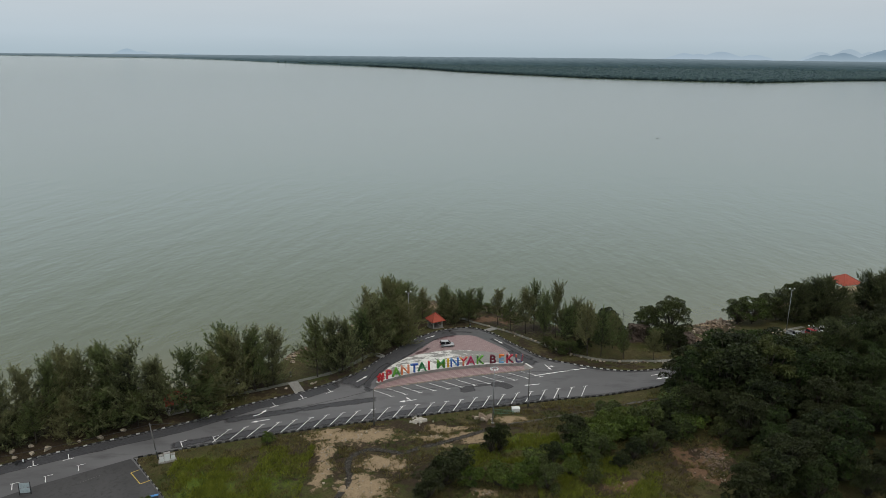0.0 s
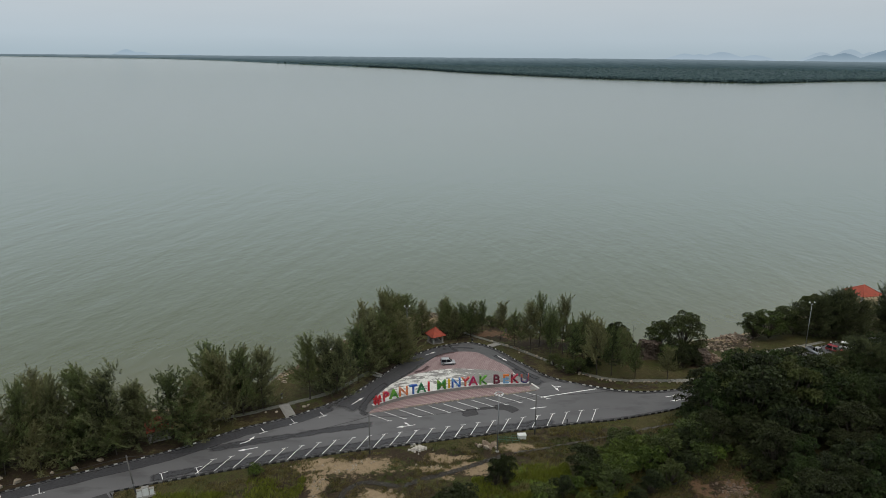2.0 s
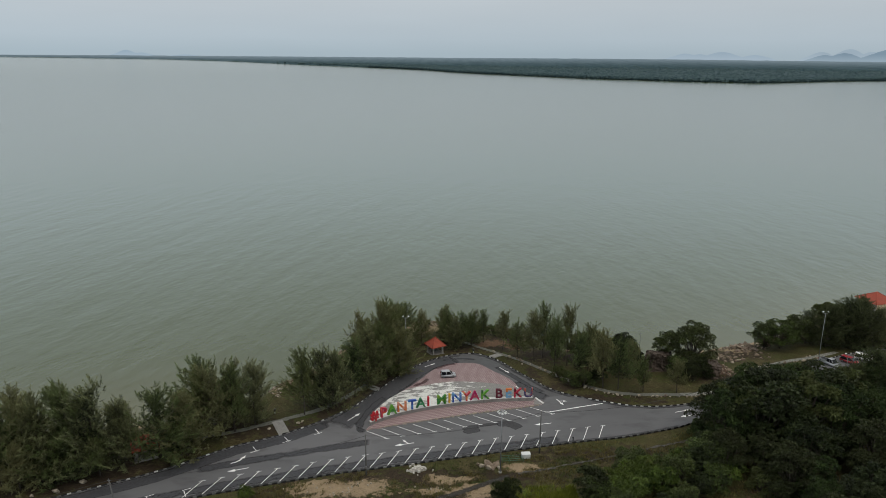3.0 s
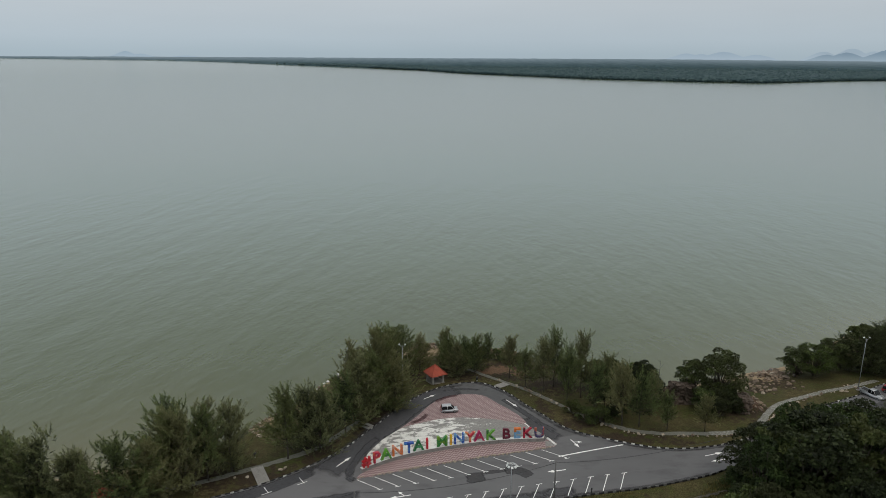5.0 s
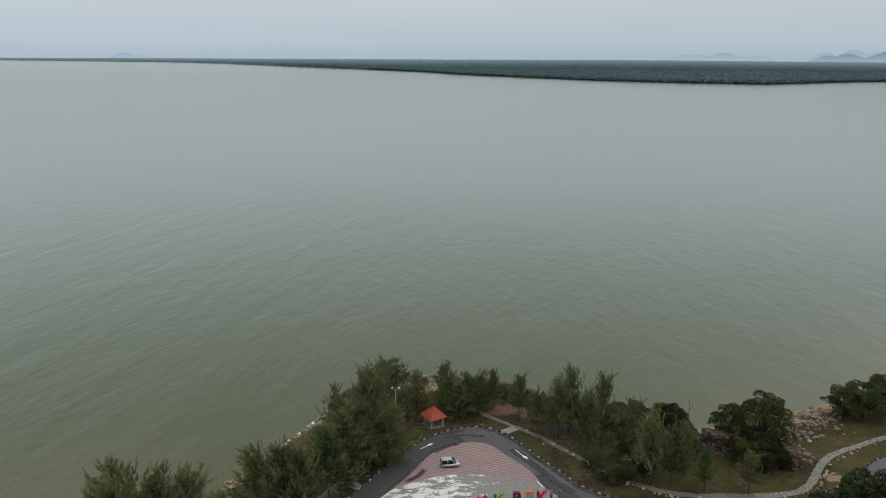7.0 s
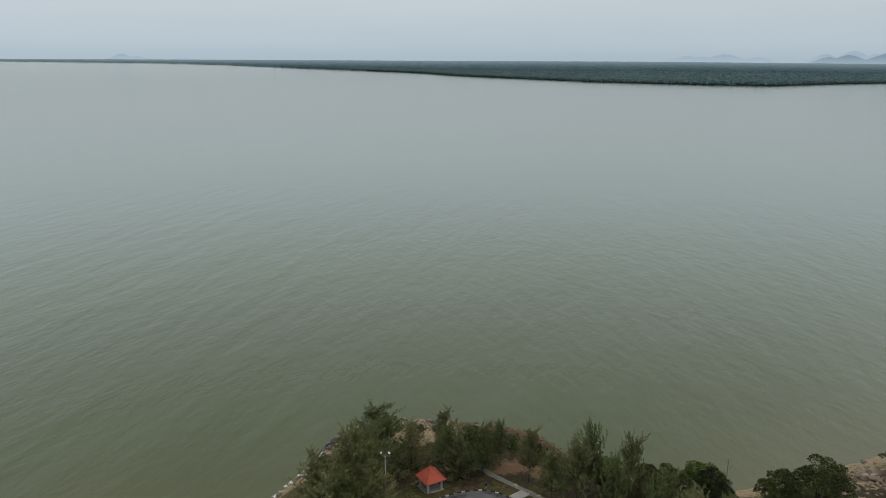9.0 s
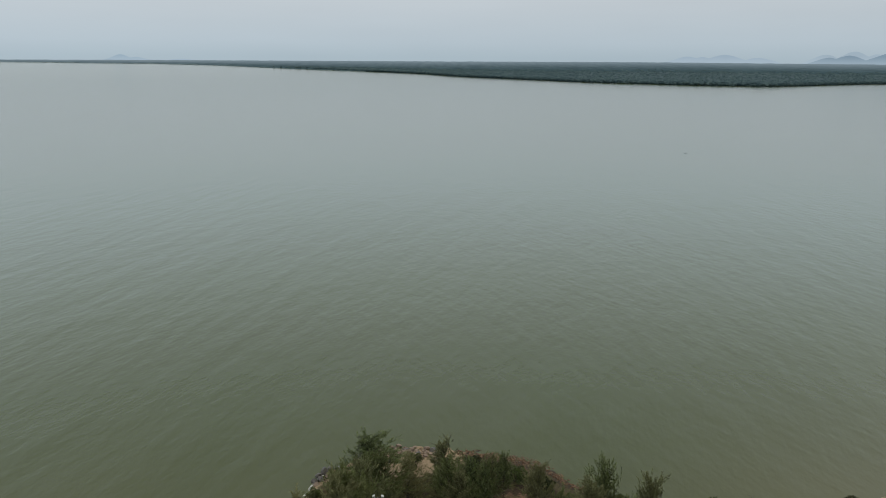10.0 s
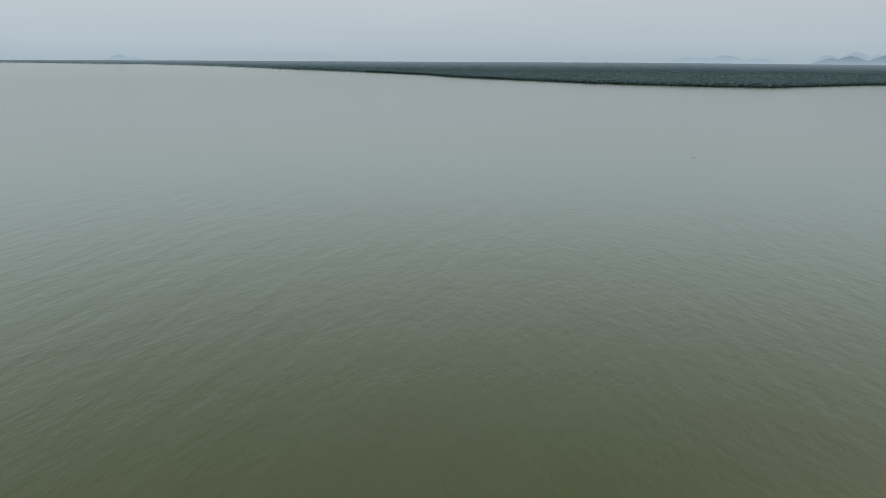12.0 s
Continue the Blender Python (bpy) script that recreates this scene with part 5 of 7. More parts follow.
AIRY = [make_tree("broadleaf_tree", label, "tree", "broadleaf trees", broadleaf(*a)) for label, a in (("grey-green open-crowned broadleaf tree with visible limbs", (51, 9, 4.3, "leaf", 0.08, 11500, 0.22, 50, 0.42, (0.4, 0.9))), ("fresh green open-crowned broadleaf tree with visible limbs", (52, 9, 4.4, "leaf_fresh", 0.08, 11500, 0.22, 52, 0.42, (0.4, 0.85))), ("dark green open-crowned broadleaf tree on the eroded bank", (53, 9, 4.2, "leaf", 0.2, 12500, 0.21, 50, 0.42, (0.4, 0.9))))]
SHORE_TREES = [(-88, 119, 14), (-84, 121.5, 13), (-81.7, 118.7, 13), (-77.4, 121, 14), (-73.9, 122.4, 15), (-70.8, 124.5, 14.8), (-67.5, 123.5, 15.5), (-63, 126.2, 15.2), (-60.1, 126.4, 16), (-56.5, 127.4, 12.5), (-66, 131, 14), (-75, 129, 14), (-58.5, 134, 9), (-49.9, 130.4, 14), (-46.8, 132, 11.6), (-45.4, 138.4, 13.8),
               (-46.0, 141, 13), (-43.4, 137.5, 13.6), (-39.8, 139.5, 13.8), (-36.6, 142.2, 13), (-41.5, 143.5, 12), (-27.8, 146.2, 14), (-25.0, 149.4, 12.6), (-22.5, 149.5, 12), (-18.6, 154.0, 12.5), (-16.2, 158.6, 14), (-18.0, 167, 14), (-12.6, 164.6, 12.5), (-9.8, 166.4, 11), (-13.2, 169, 16), (-12.0, 173.5, 15.5), (-12.2, 178.5, 13),
               (-12.5, 182, 12), (-10.2, 188.4, 11), (-5.6, 189.5, 8.5), (1.2, 187, 9.5), (4.6, 187.5, 8), (7.8, 189.6, 8.5), (10.5, 189.8, 9), (15.0, 183.8, 10), (18.0, 176.5, 9.5), (21.8, 174.8, 12), (24.3, 177.8, 13.5), (29.0, 171.4, 14.5), (25.5, 167, 13), (32.6, 165, 12), (30.2, 162, 11),
               (34.6, 157.4, 12.5), (37.6, 156.6, 11.5), (41.5, 162, 9), (42.4, 155.2, 8), (49.4, 154.6, 7.5), (96.5, 184.5, 11), (101.5, 184, 13), (106, 187, 12.5), (92.5, 187, 9), (-20.5, 178, 5.5), (-17, 189, 6), (-13.0, 199, 8.6), (0.6, 197.4, 8.0), (3.0, 185.4, 8), (7.2, 186.4, 9), (0.5, 191.5, 6.5), (103, 181.5, 13), (108.5, 184.5, 10), (117.5, 188, 13.5), (121.5, 187, 13.5), (125, 190, 14), (88.4, 151.2, 11), (90.4, 152.6, 10), (93, 152.4, 8.8), (98.5, 154.6, 9.2), (104.5, 157, 9.5), (111, 159.5, 10), (-70, 120.4, 8), (-75.2, 118.4, 8.5), (-64.6, 122.4, 8), (-82, 116, 8.5), (-58.8, 124.8, 7.5), (-78.6, 117.4, 7), (-88, 113.5, 9), (-47.8, 130.8, 8), (83.5, 149.4, 9), (79.3, 148.4, 8.4)]
rng1 = random.Random(3)
for i, (x, y, h) in enumerate(SHORE_TREES):
    open_foot = 8 < x < 60 and y < 192
    plant(CASU[(3, 5)[i % 2] if open_foot else 6 if x > 78 else (i * 3 + i // 4) % 5], x, y, h, 14, rng1.uniform(0, 6.28), rng1.uniform(0.95, 1.2) * (14 / h) ** 0.35 * ((1.7 if x < -5 else 1.15) if y > 196 else 0.82 if open_foot or (y > 176 and abs(x) < 24) else 1))
WOOD = [(57.3, 168.6, 11), (52, 170.5, 8.5), (80.2, 183, 8.6), (84.5, 183.5, 8.8), (90, 187, 9), (99, 191, 10), (104, 191, 10), (122, 193, 10), (128, 196, 11), (106, 195, 9), (42.5, 173, 7.5), (36, 172, 8.5), (27, 180, 6.5), (33, 176, 7), (97, 157, 9.5), (103, 160, 10), (109, 163, 10.5), (116, 166, 11), (92, 153, 8.6), (87, 150.5, 8.2), (122, 170, 11)]
CLUMP = [(53.2, 135, 12.2), (51.6, 136.6, 11.4), (55, 133.8, 13.4), (51, 131.2, 13.5), (56.5, 137, 14.5), (60.8, 138, 14.7), (65.5, 138.5, 14.5), (70, 138.5, 14.3), (75, 138.5, 13.6), (80, 139, 11.4), (64, 142.2, 8.6), (68.5, 143, 9.6), (73, 143.5, 11.2), (77, 143.8, 11), (84, 145, 8), (90, 147, 7.5), (96, 150, 8), (102, 152, 9), (110, 157, 10),
         (57.5, 131.8, 16), (64.5, 132, 16), (71, 132.5, 14), (78, 133.5, 12), (85, 136, 11), (92, 138, 11), (100, 141, 11)]
WOOD += [(x, y, top - gz(x, y)) for x, y, top in CLUMP]
for gx in range(0, 10):
    for gy in range(0, 7):
        x, y = 49 + gx * 6.2 + rng1.uniform(-2.2, 2.2), 98 + gy * 6.6 + rng1.uniform(-2.2, 2.2)
        if y < 129 + (x > 82) * 6 and ((x - 46.5) / 9.5) ** 2 + ((y - 112.5) / 8.5) ** 2 > 1:
            WOOD.append((x, y, rng1.uniform(7, 10.5) * (1.0 if y > 118 else 0.85)))
for i, (x, y, h) in enumerate(WOOD):
    on_hill = x > 50 and 129.5 < y < 160
    if i < 5:
        plant(AIRY[(2, 2, 0, 1, 0)[i]], x, y, h * (1.02 if i < 2 else 0.86), 9, rng1.uniform(0, 6.28), (0.98, 0.9, 1.2, 1.35, 1.25)[i])
    elif on_hill and i % 6 < 4:
        plant(HILLSIDE[i % 2], x, y, h, 9, rng1.uniform(-1.2, 1.2), rng1.uniform(0.82, 1.0))
    elif x > 50 and y < 125 and i % 3 == 0:
        plant(HILLSIDE[i % 2], x, y, h * 0.95, 9, rng1.uniform(0, 6.28), rng1.uniform(0.9, 1.15))
    else:
        plant(BROAD[(1, 2)[i % 2] if y < 125 else (i * 3 + i // 3) % 4], x, y, h, 9, rng1.uniform(0, 6.28), rng1.uniform(0.9, 1.2))

BUSH = [make_tree("bush", "leafy green bush on rough grass", "bush", "bushes", broadleaf(*a)) for a in ((21, 3, 1.9, "leaf", 0.02, 3200, 0.17, 16), (22, 3, 1.6, "leaf_bright", 0.02, 3200, 0.17, 15), (23, 3, 1.5, "leaf_dark", 0.05, 3200, 0.17, 15))]
BUSHES = [(-31.9, 118.0, 1.9, 1), (9.0, 114.6, 4.0, 2), (10.6, 114.9, 4.4, 2), (19.2, 110.2, 3.4, 2), (16.4, 108.4, 3.0, 0), (24.4, 117.2, 4.4, 2), (24.9, 115.6, 3.4, 0), (29.5, 116.0, 4.0, 1), (32.4, 121.4, 4.2, 1), (36.0, 119.2, 4.0, 1), (39.2, 120.5, 4.6, 0), (42.6, 122.8, 4.6, 2), (45.5, 125, 5.2, 0), (47.8, 128.5, 5.6, 2),
          (0.6, 104.6, 4.4, 2), (3.0, 107.4, 4.0, 2), (5.4, 104.4, 3.0, 1), (9.8, 104.8, 3.0, 1), (12.4, 103.6, 2.6, 1), (32.0, 125.2, 3.4, 0), (28.6, 120.4, 3.2, 1), (22.2, 107.6, 2.6, 1), (26.4, 110.4, 2.4, 0), (34.1, 112.2, 3.2, 2), (38.0, 114.5, 3.4, 0), (41.0, 117.2, 3.6, 2), (27.9, 158.7, 3.2, 0), (30.5, 158.2, 3.4, 0), (25.8, 163.0, 2.8, 0), (32.6, 159.6, 3.0, 2),
          (36.4, 176.5, 4.6, 1), (45, 182.6, 6.2, 1), (46, 174, 3.2, 2), (53.5, 167.5, 3.6, 2), (54.5, 160.5, 3.8, 2), (61.5, 170.5, 3.0, 0), (43.5, 166, 4, 2), (39, 168, 5, 2), (35, 163, 4.5, 2), (58, 175, 2.6, 0), (-21.5, 190, 2.4, 0), (-18.5, 196, 2.6, 0), (-5, 203, 2.6, 0), (6, 201, 2.8, 2), (10, 198, 3.0, 2), (13.5, 196.5, 3.0, 0), (18, 192, 3.2, 2), (-15, 184, 3, 0),
          (58.6, 162.6, 3.2, 2), (58.8, 166.4, 3.6, 2), (55, 163.5, 4.2, 2), (52.5, 164, 4.4, 0), (57, 165.5, 4.2, 2), (50.4, 139, 3.6, 2), (48.2, 136.6, 3.2, 0), (53.5, 116, 3.0, 2), (52.5, 119.5, 3.0, 0), (55, 108, 3.6, 0), (50, 104, 3.0, 2), (58, 103, 4, 2), (14.5, 105.6, 3.4, 1), (18.0, 104.0, 3.0, 0), (21.5, 112.6, 2.6, 1), (27.6, 113.0, 3.4, 0), (33.6, 119.6, 3.8, 1), (37.0, 122.0, 3.4, 0), (41.0, 125.4, 3.6, 1), (44.6, 119.4, 3.6, 0), (31.0, 109.5, 2.2, 2), (25.6, 105.4, 2.2, 0), (46.8, 122.0, 4.0, 1), (-2.0, 101.0, 3.6, 2), (-47, 99, 1.6, 1)]
for i, (x, y, h, k) in enumerate(BUSHES):
    if h > 1:
        plant(BUSH[k], x, y, h * (1.35 if y < 126 else 1.1), 3, rng1.uniform(0, 6.28), rng1.uniform(0.85, 1.15) * (0.55 if 8 < x < 11 and 114 < y < 116 else 1))
for o in CASU + BROAD + BUSH + HILLSIDE + AIRY:
    take_away(o)

# a leafless sapling by the eastern shore
sapling = thing("dead_sapling", "thin leafless grey sapling near the shore", "tree", m=pose(49.2, 183.2, gz(49.2, 183.2)))
part("stem", tube_mesh("stem", [([(0, 0, 0), (0.1, 0, 4), (0.05, 0.1, 7.5)], [0.07, 0.05, 0.015])] + [([(0.1, 0, z), (0.1 + 0.8 * math.cos(a), 0.8 * math.sin(a), z + 1.2)], [0.03, 0.008]) for z, a in ((3, 0.3), (4, 2.2), (4.6, 4.1), (5.4, 5.5), (6.1, 1.2), (6.6, 3.1))], M["pole_grey"], 4), sapling)


# ---------------------------------------------------------------- rocks
def rock_mesh(seed, mat, flat=0.7, sub=2):
    rng = np.random.default_rng(seed)
    bm = bmesh.new()
    bmesh.ops.create_icosphere(bm, subdivisions=sub, radius=0.5)
    o = Vector(rng.uniform(-50, 50, 3))
    cuts = [(Vector(unit(rng.standard_normal(3))), rng.uniform(0.2, 0.38)) for _ in range(10)]
    for v in bm.verts:
        for nrm, dist in cuts:
            over = v.co.dot(nrm) - dist
            if over > 0:
                v.co -= nrm * over
        v.co *= 1 + 0.08 * noise.noise(v.co * 3 + o)
        v.co.z *= flat
    return bm_mesh("boulder", bm, mat)


def slab_mesh(seed, mat):
    """An angular broken slab."""
    rng = np.random.default_rng(seed)
    bm = bmesh.new()
    for p in rng.uniform(-0.5, 0.5, (15, 3)) * (1, 0.75, 0.42):
        bm.verts.new(p)
    bmesh.ops.convex_hull(bm, input=bm.verts[:])
    bmesh.ops.delete(bm, geom=[v for v in bm.verts if not v.link_faces], context="VERTS")
    bmesh.ops.bevel(bm, geom=bm.edges[:], offset=0.02, segments=1, affect="EDGES")
    return bm_mesh("boulder", bm, mat)


POINT_ROCKS = (-6.6, 208.8)
SLABS = [slab_mesh(60 + j, M[k]) for j, k in enumerate(("slab_rock", "slab_rock", "stone_pale", "slab_rock", "dirt_rock"))]
ROCKS = {k: [rock_mesh(30 + 7 * i + j, M[k], 0.6 + 0.12 * j) for j in range(4)] for i, k in enumerate(("stone", "stone_pale", "stone_dark"))}
rng2 = random.Random(8)


def boulder(x, y, size, kind, group, label, sink=0.2, long=1.0, tall=1.0):
    ob = new("boulder", ROCKS[kind][rng2.randrange(4)])
    ob.matrix_basis = Matrix.LocRotScale((x, y, gz(x, y) + size * tall * (0.32 - sink)), Euler((rng2.uniform(-0.25, 0.25), rng2.uniform(-0.25, 0.25), rng2.uniform(0, 6.28))), (size * long, size, size * tall * rng2.uniform(0.8, 1.1)))
    return tagged(ob, label, "rock", group)


for x, y, s in ((-60.8, 123, 1.6), (-63.9, 120.2, 1.7), (-67.3, 119, 0.9), (-71.9, 116.3, 1.7), (-73.8, 114.8, 1.3), (-76.4, 113.6, 1.4), (-78, 115.6, 1.5), (-75.5, 117.5, 1.2), (-80, 112.6, 1.6)):
    boulder(x, y, s, "stone_pale", "roadside boulders", "pale grey-brown boulder on the roadside verge")
# rough stones on the banks of the point
for i in range(95):
    x = rng2.choice([rng2.uniform(-41, -18), rng2.uniform(-24, 0), rng2.uniform(80, 96)])
    back = abs(rng2.gauss(0, 1)) * (2.2 if x < 60 else 5)
    y = float(shore_y(x)) - 0.6 - back
    east = x > 60
    kind = "stone_dark" if rng2.random() < (0.25 if east else 0.45) else ("stone_pale" if east and rng2.random() < 0.5 else "stone")
    boulder(x, y, rng2.uniform(0.6, 1.7) * (1.2 if east else 1), kind, "shore boulders", "weathered flat boulder on the sea bank", 0.16, rng2.uniform(1.1, 1.8) if east else 1.3, 0.6 if east else 0.85)
for i in range(46):
    a, r = rng2.uniform(0, 6.28), abs(rng2.gauss(0, 0.75))
    x, y = 75.4 + 4.2 * r * math.cos(a), 184.6 + 5.4 * r * math.sin(a) + 0.5 * r * math.cos(a)
    if y < float(shore_y(x)) + 0.6 and x > 67:
        k = rng2.uniform(0.8, 2.3) * (1 if y > 179 else 0.6)
        slab = tagged(new("boulder", SLABS[rng2.randrange(5)]), "angular grey-brown rock slab tilted on the sea bank", "rock", "shore slabs")
        slab.matrix_basis = Matrix.LocRotScale((x, y, gz(x, y) + 0.12 * k + rng2.uniform(0, 0.25) * (r < 0.7)), Euler((rng2.uniform(-0.4, 0.4), rng2.uniform(-0.4, 0.4), rng2.uniform(0, 6.28))), (k * 1.15, k * 0.9, k * rng2.uniform(0.7, 1.2)))
for i in range(14):
    q = rng2.uniform(0, 1)
    boulder(-34.2 - 3.2 * q + rng2.gauss(0, 0.6), 154.2 + 6.6 * q + rng2.gauss(0, 0.5), rng2.uniform(0.5, 1.3), "stone_pale", "shore boulders", "pale stone on the western bank", 0.12, 1.3, 0.7)
for x, y, s in ((-22.4, 200.6, 1.7), (-21.6, 202.0, 1.9), (-23.0, 199.2, 1.5), (-21.9, 199.6, 1.4), (-20.6, 203.2, 1.5)):
    boulder(x, y, s, "stone_dark", "dark boulders", "dark wet rounded boulder at the waterline", 0.02)
for i in range(26):
    x, y = rng2.gauss(POINT_ROCKS[0], 1.5), rng2.gauss(POINT_ROCKS[1], 1.3)
    k = rng2.uniform(0.8, 1.9)
    slab = tagged(new("boulder", SLABS[rng2.choice((0, 1, 3, 4))]), "broken brown rock piled on the tip of the point", "rock", "point rocks")
    slab.matrix_basis = Matrix.LocRotScale((x, y, gz(x, y) + 0.15 * k), Euler((rng2.uniform(-0.6, 0.6), rng2.uniform(-0.6, 0.6), rng2.uniform(0, 6.28))), (k, k * 0.9, k * 1.4))
for i, (x, y, k) in enumerate(((7.0, 126.8, 1.5), (8.2, 127.1, 2.1), (9.4, 127.2, 1.7), (8.0, 126.2, 1.6), (6.4, 127.5, 1.0), (9.9, 126.5, 1.0), (8.8, 126.3, 1.3))):
    slab = tagged(new("boulder", SLABS[(2, 0, 1, 2, 3)[i % 5]]), "pale brown angular boulder dumped on the verge", "rock", "heap of boulders")
    slab.matrix_basis = Matrix.LocRotScale((x, y, gz(x, y) + 0.16 * k), Euler((0.2 * (i % 3) - 0.2, 0.15, i * 1.7)), (k, k, k * 1.5))


def stones(name, label, spots, lo, hi, mat, seed):
    """Many small broken stones as one mass."""
    rng = np.random.default_rng(seed)
    v, f = [], []
    for cx, cy, rx, ry, n in spots:
        for x, y in zip(rng.normal(cx, rx, n), rng.normal(cy, ry, n)):
            s, a, b0 = rng.uniform(lo, hi), rng.uniform(0, 6.28), len(v)
            for p in ((-1, -1, -0.5), (1, -1, -0.5), (1, 1, -0.5), (-1, 1, -0.5), (-0.7, -0.6, 0.6), (0.6, -0.7, 0.5), (0.7, 0.6, 0.7), (-0.6, 0.7, 0.45)):
                q = np.array(p) * rng.uniform(0.6, 1.2, 3) * s / 2
                v.append((x + q[0] * math.cos(a) - q[1] * math.sin(a), y + q[0] * math.sin(a) + q[1] * math.cos(a), gz(x, y) + 0.05 + q[2]))
            f += [[b0 + k for k in q] for q in ((0, 3, 2, 1), (4, 5, 6, 7), (0, 1, 5, 4), (1, 2, 6, 5), (2, 3, 7, 6), (3, 0, 4, 7))]
    tagged(new(name, mesh(name, v, f, mat)), label, "stones", kind="stuff")


stones("loose_stones", "small pale stones scattered over bare sand", [(cx, cy, rx * 0.55, ry * 0.55, 16) for cx, cy, rx, ry in (*SAND[:8], *SAND[14:16], *CLAY[2:4])], 0.12, 0.42, M["stone_pale"], 6)
stones("bank_rubble", "brown broken rock spilling down the sea bank", [(75, 184, 3, 3.6, 90), (69, 176.5, 1.6, 2.0, 30), (63.5, 168.5, 1.6, 2.6, 50), (-36.5, 161.5, 2, 2.6, 60), (-6, 209, 3, 1.2, 60)], 0.3, 1.1, M["stone"], 12)
stones("beach_gravel", "red-brown gravel and broken stone on the narrow beach", [(x, float(shore_y(x)) - 1.8, 1.6, 1.0, 70) for x in (5, 8, 11, 14, 16.5, 19, 21.5, 24)], 0.15, 0.5, M["beach_stone"], 14)
stones("broken_rock", "brown broken rock on a bare dirt slope", [(48.4, 112.4, 1.3, 1.7, 150), (46.0, 110.0, 1.8, 1.2, 24)], 0.2, 0.6, M["dirt_rock"], 7)
PATH_E = curve([(3, 193), (7.4, 188.4), (8.9, 186.4), (12.6, 182.4), (16, 178.6), (18.9, 175.1), (21.2, 171.7), (23.9, 167.5), (26.7, 163.1), (30, 159.4), (34.5, 156), (39.8, 154.2), (44.9, 154), (50.9, 153.9), (55.5, 154.4), (58.6, 155.4), (61.7, 158.2), (64.4, 161.8), (67.6, 165.4), (71.4, 168.2), (76.7, 170.9), (82.3, 173.7), (88, 175.8), (97, 180)], 0.9)
PATH_W = curve([(-47.5, 136.8), (-44.9, 137.7), (-40, 139.5), (-34.6, 142.4), (-30.2, 145), (-26.2, 147.4), (-22.8, 150.2), (-18.6, 156.4), (-16.6, 160)], 0.9)
for i, (x, y) in enumerate(PATH_E):
    if 12 < x < 92 and rng2.random() < (0.78 if x > 30 else 0.55):
        d = -1.15 if y < 172 and x > 30 else (1.1 if rng2.random() < 0.4 else -1.15)
        boulder(x + (0.5 if x < 30 else (0.9 if 60 < x < 75 else 0.0)) * (1 if d < 0 else -1), y + d * (0.9 if x > 30 else 0.5) + rng2.uniform(-0.3, 0.2), rng2.uniform(0.3, 1.1), rng2.choice(["stone_pale", "stone_pale", "stone"]), "path edging stones", "pale stone beside the footpath", 0.12)
for x, y, s in ((-33.4, 140.6, 0.7), (-28.3, 142.6, 0.8), (-27.6, 143.2, 0.7), (-35.6, 140.5, 0.6), (18.7, 172.4, 0.7), (63.2, 172.6, 1.8), (66.0, 175.4, 1.2), (64.5, 167.4, 1.1), (68.4, 172.6, 1.0), (70.6, 174.6, 0.9), (85.6, 173.6, 0.9), (86.4, 173.2, 0.8)):
    boulder(x, y, s, "stone_pale", "scattered stones", "pale flat stone lying on the grass", 0.15, 1.5)


def crag(name, label, x, y, sx, sy, sz, seed, turn=0):
    """A fractured rock face with ledges."""
    bm = bmesh.new()
    bmesh.ops.create_cube(bm, size=1)
    bmesh.ops.subdivide_edges(bm, edges=bm.edges[:], cuts=20, use_grid_fill=True)
    o = Vector((seed * 3.7, seed * 1.3, 0))
    for v in bm.verts:
        p = Vector((v.co.x * sx, v.co.y * sy, (v.co.z + 0.4) * sz))
        k = 1 - 0.28 * max(0, v.co.z + 0.5)
        p.x *= k
        p.y *= k
        q = p * 0.55 + o
        step = math.floor(noise.noise(q * 0.9) * 4) / 4
        p += Vector((noise.noise(q + Vector((5, 0, 0))), noise.noise(q + Vector((0, 9, 0))), 0.6 * noise.noise(q))) * 0.8 + v.co.normalized() * step * 0.8
        p += Vector((noise.noise(p * 2.3 + o), noise.noise(p * 2.1 - o), 0.3 * noise.noise(p * 2.6))) * 0.45
        v.co = p
    ob = tagged(new(name, bm_mesh(name, bm, M["cliff"])), label, "rock")
    ob.matrix_basis = pose(x, y, gz(x, y), 0, 0, turn)


crag("rock_outcrop", "brown fractured rock outcrop above the shore", 49.6, 168.8, 5.6, 4.0, 4.8, 2, 8)
crag("rock_outcrop", "low brown eroded bank under a broadleaf tree", 60.8, 165.0, 3.0, 7.0, 2.9, 5, -18)

roots = thing("tree_roots", "bare reddish roots hanging over the eroded bank", "roots", m=pose(61.8, 163.6, gz(61.8, 163.6)))
for k in range(16):
    a, b = rng2.uniform(-1.4, 2.0), rng2.uniform(-1.0, 4.6)
    part("root", tube_mesh("root", [([(a - 0.7, b + 0.8, 2.1 + rng2.uniform(-0.5, 0.3)), (a + rng2.uniform(-0.3, 0.3), b, 1.4), (a + rng2.uniform(-0.2, 0.7), b - 0.6, 0.6), (a + rng2.uniform(0, 1.2), b - 1.2, -0.3)], [0.07, 0.06, 0.05, 0.03])], M["root"], 5), roots)

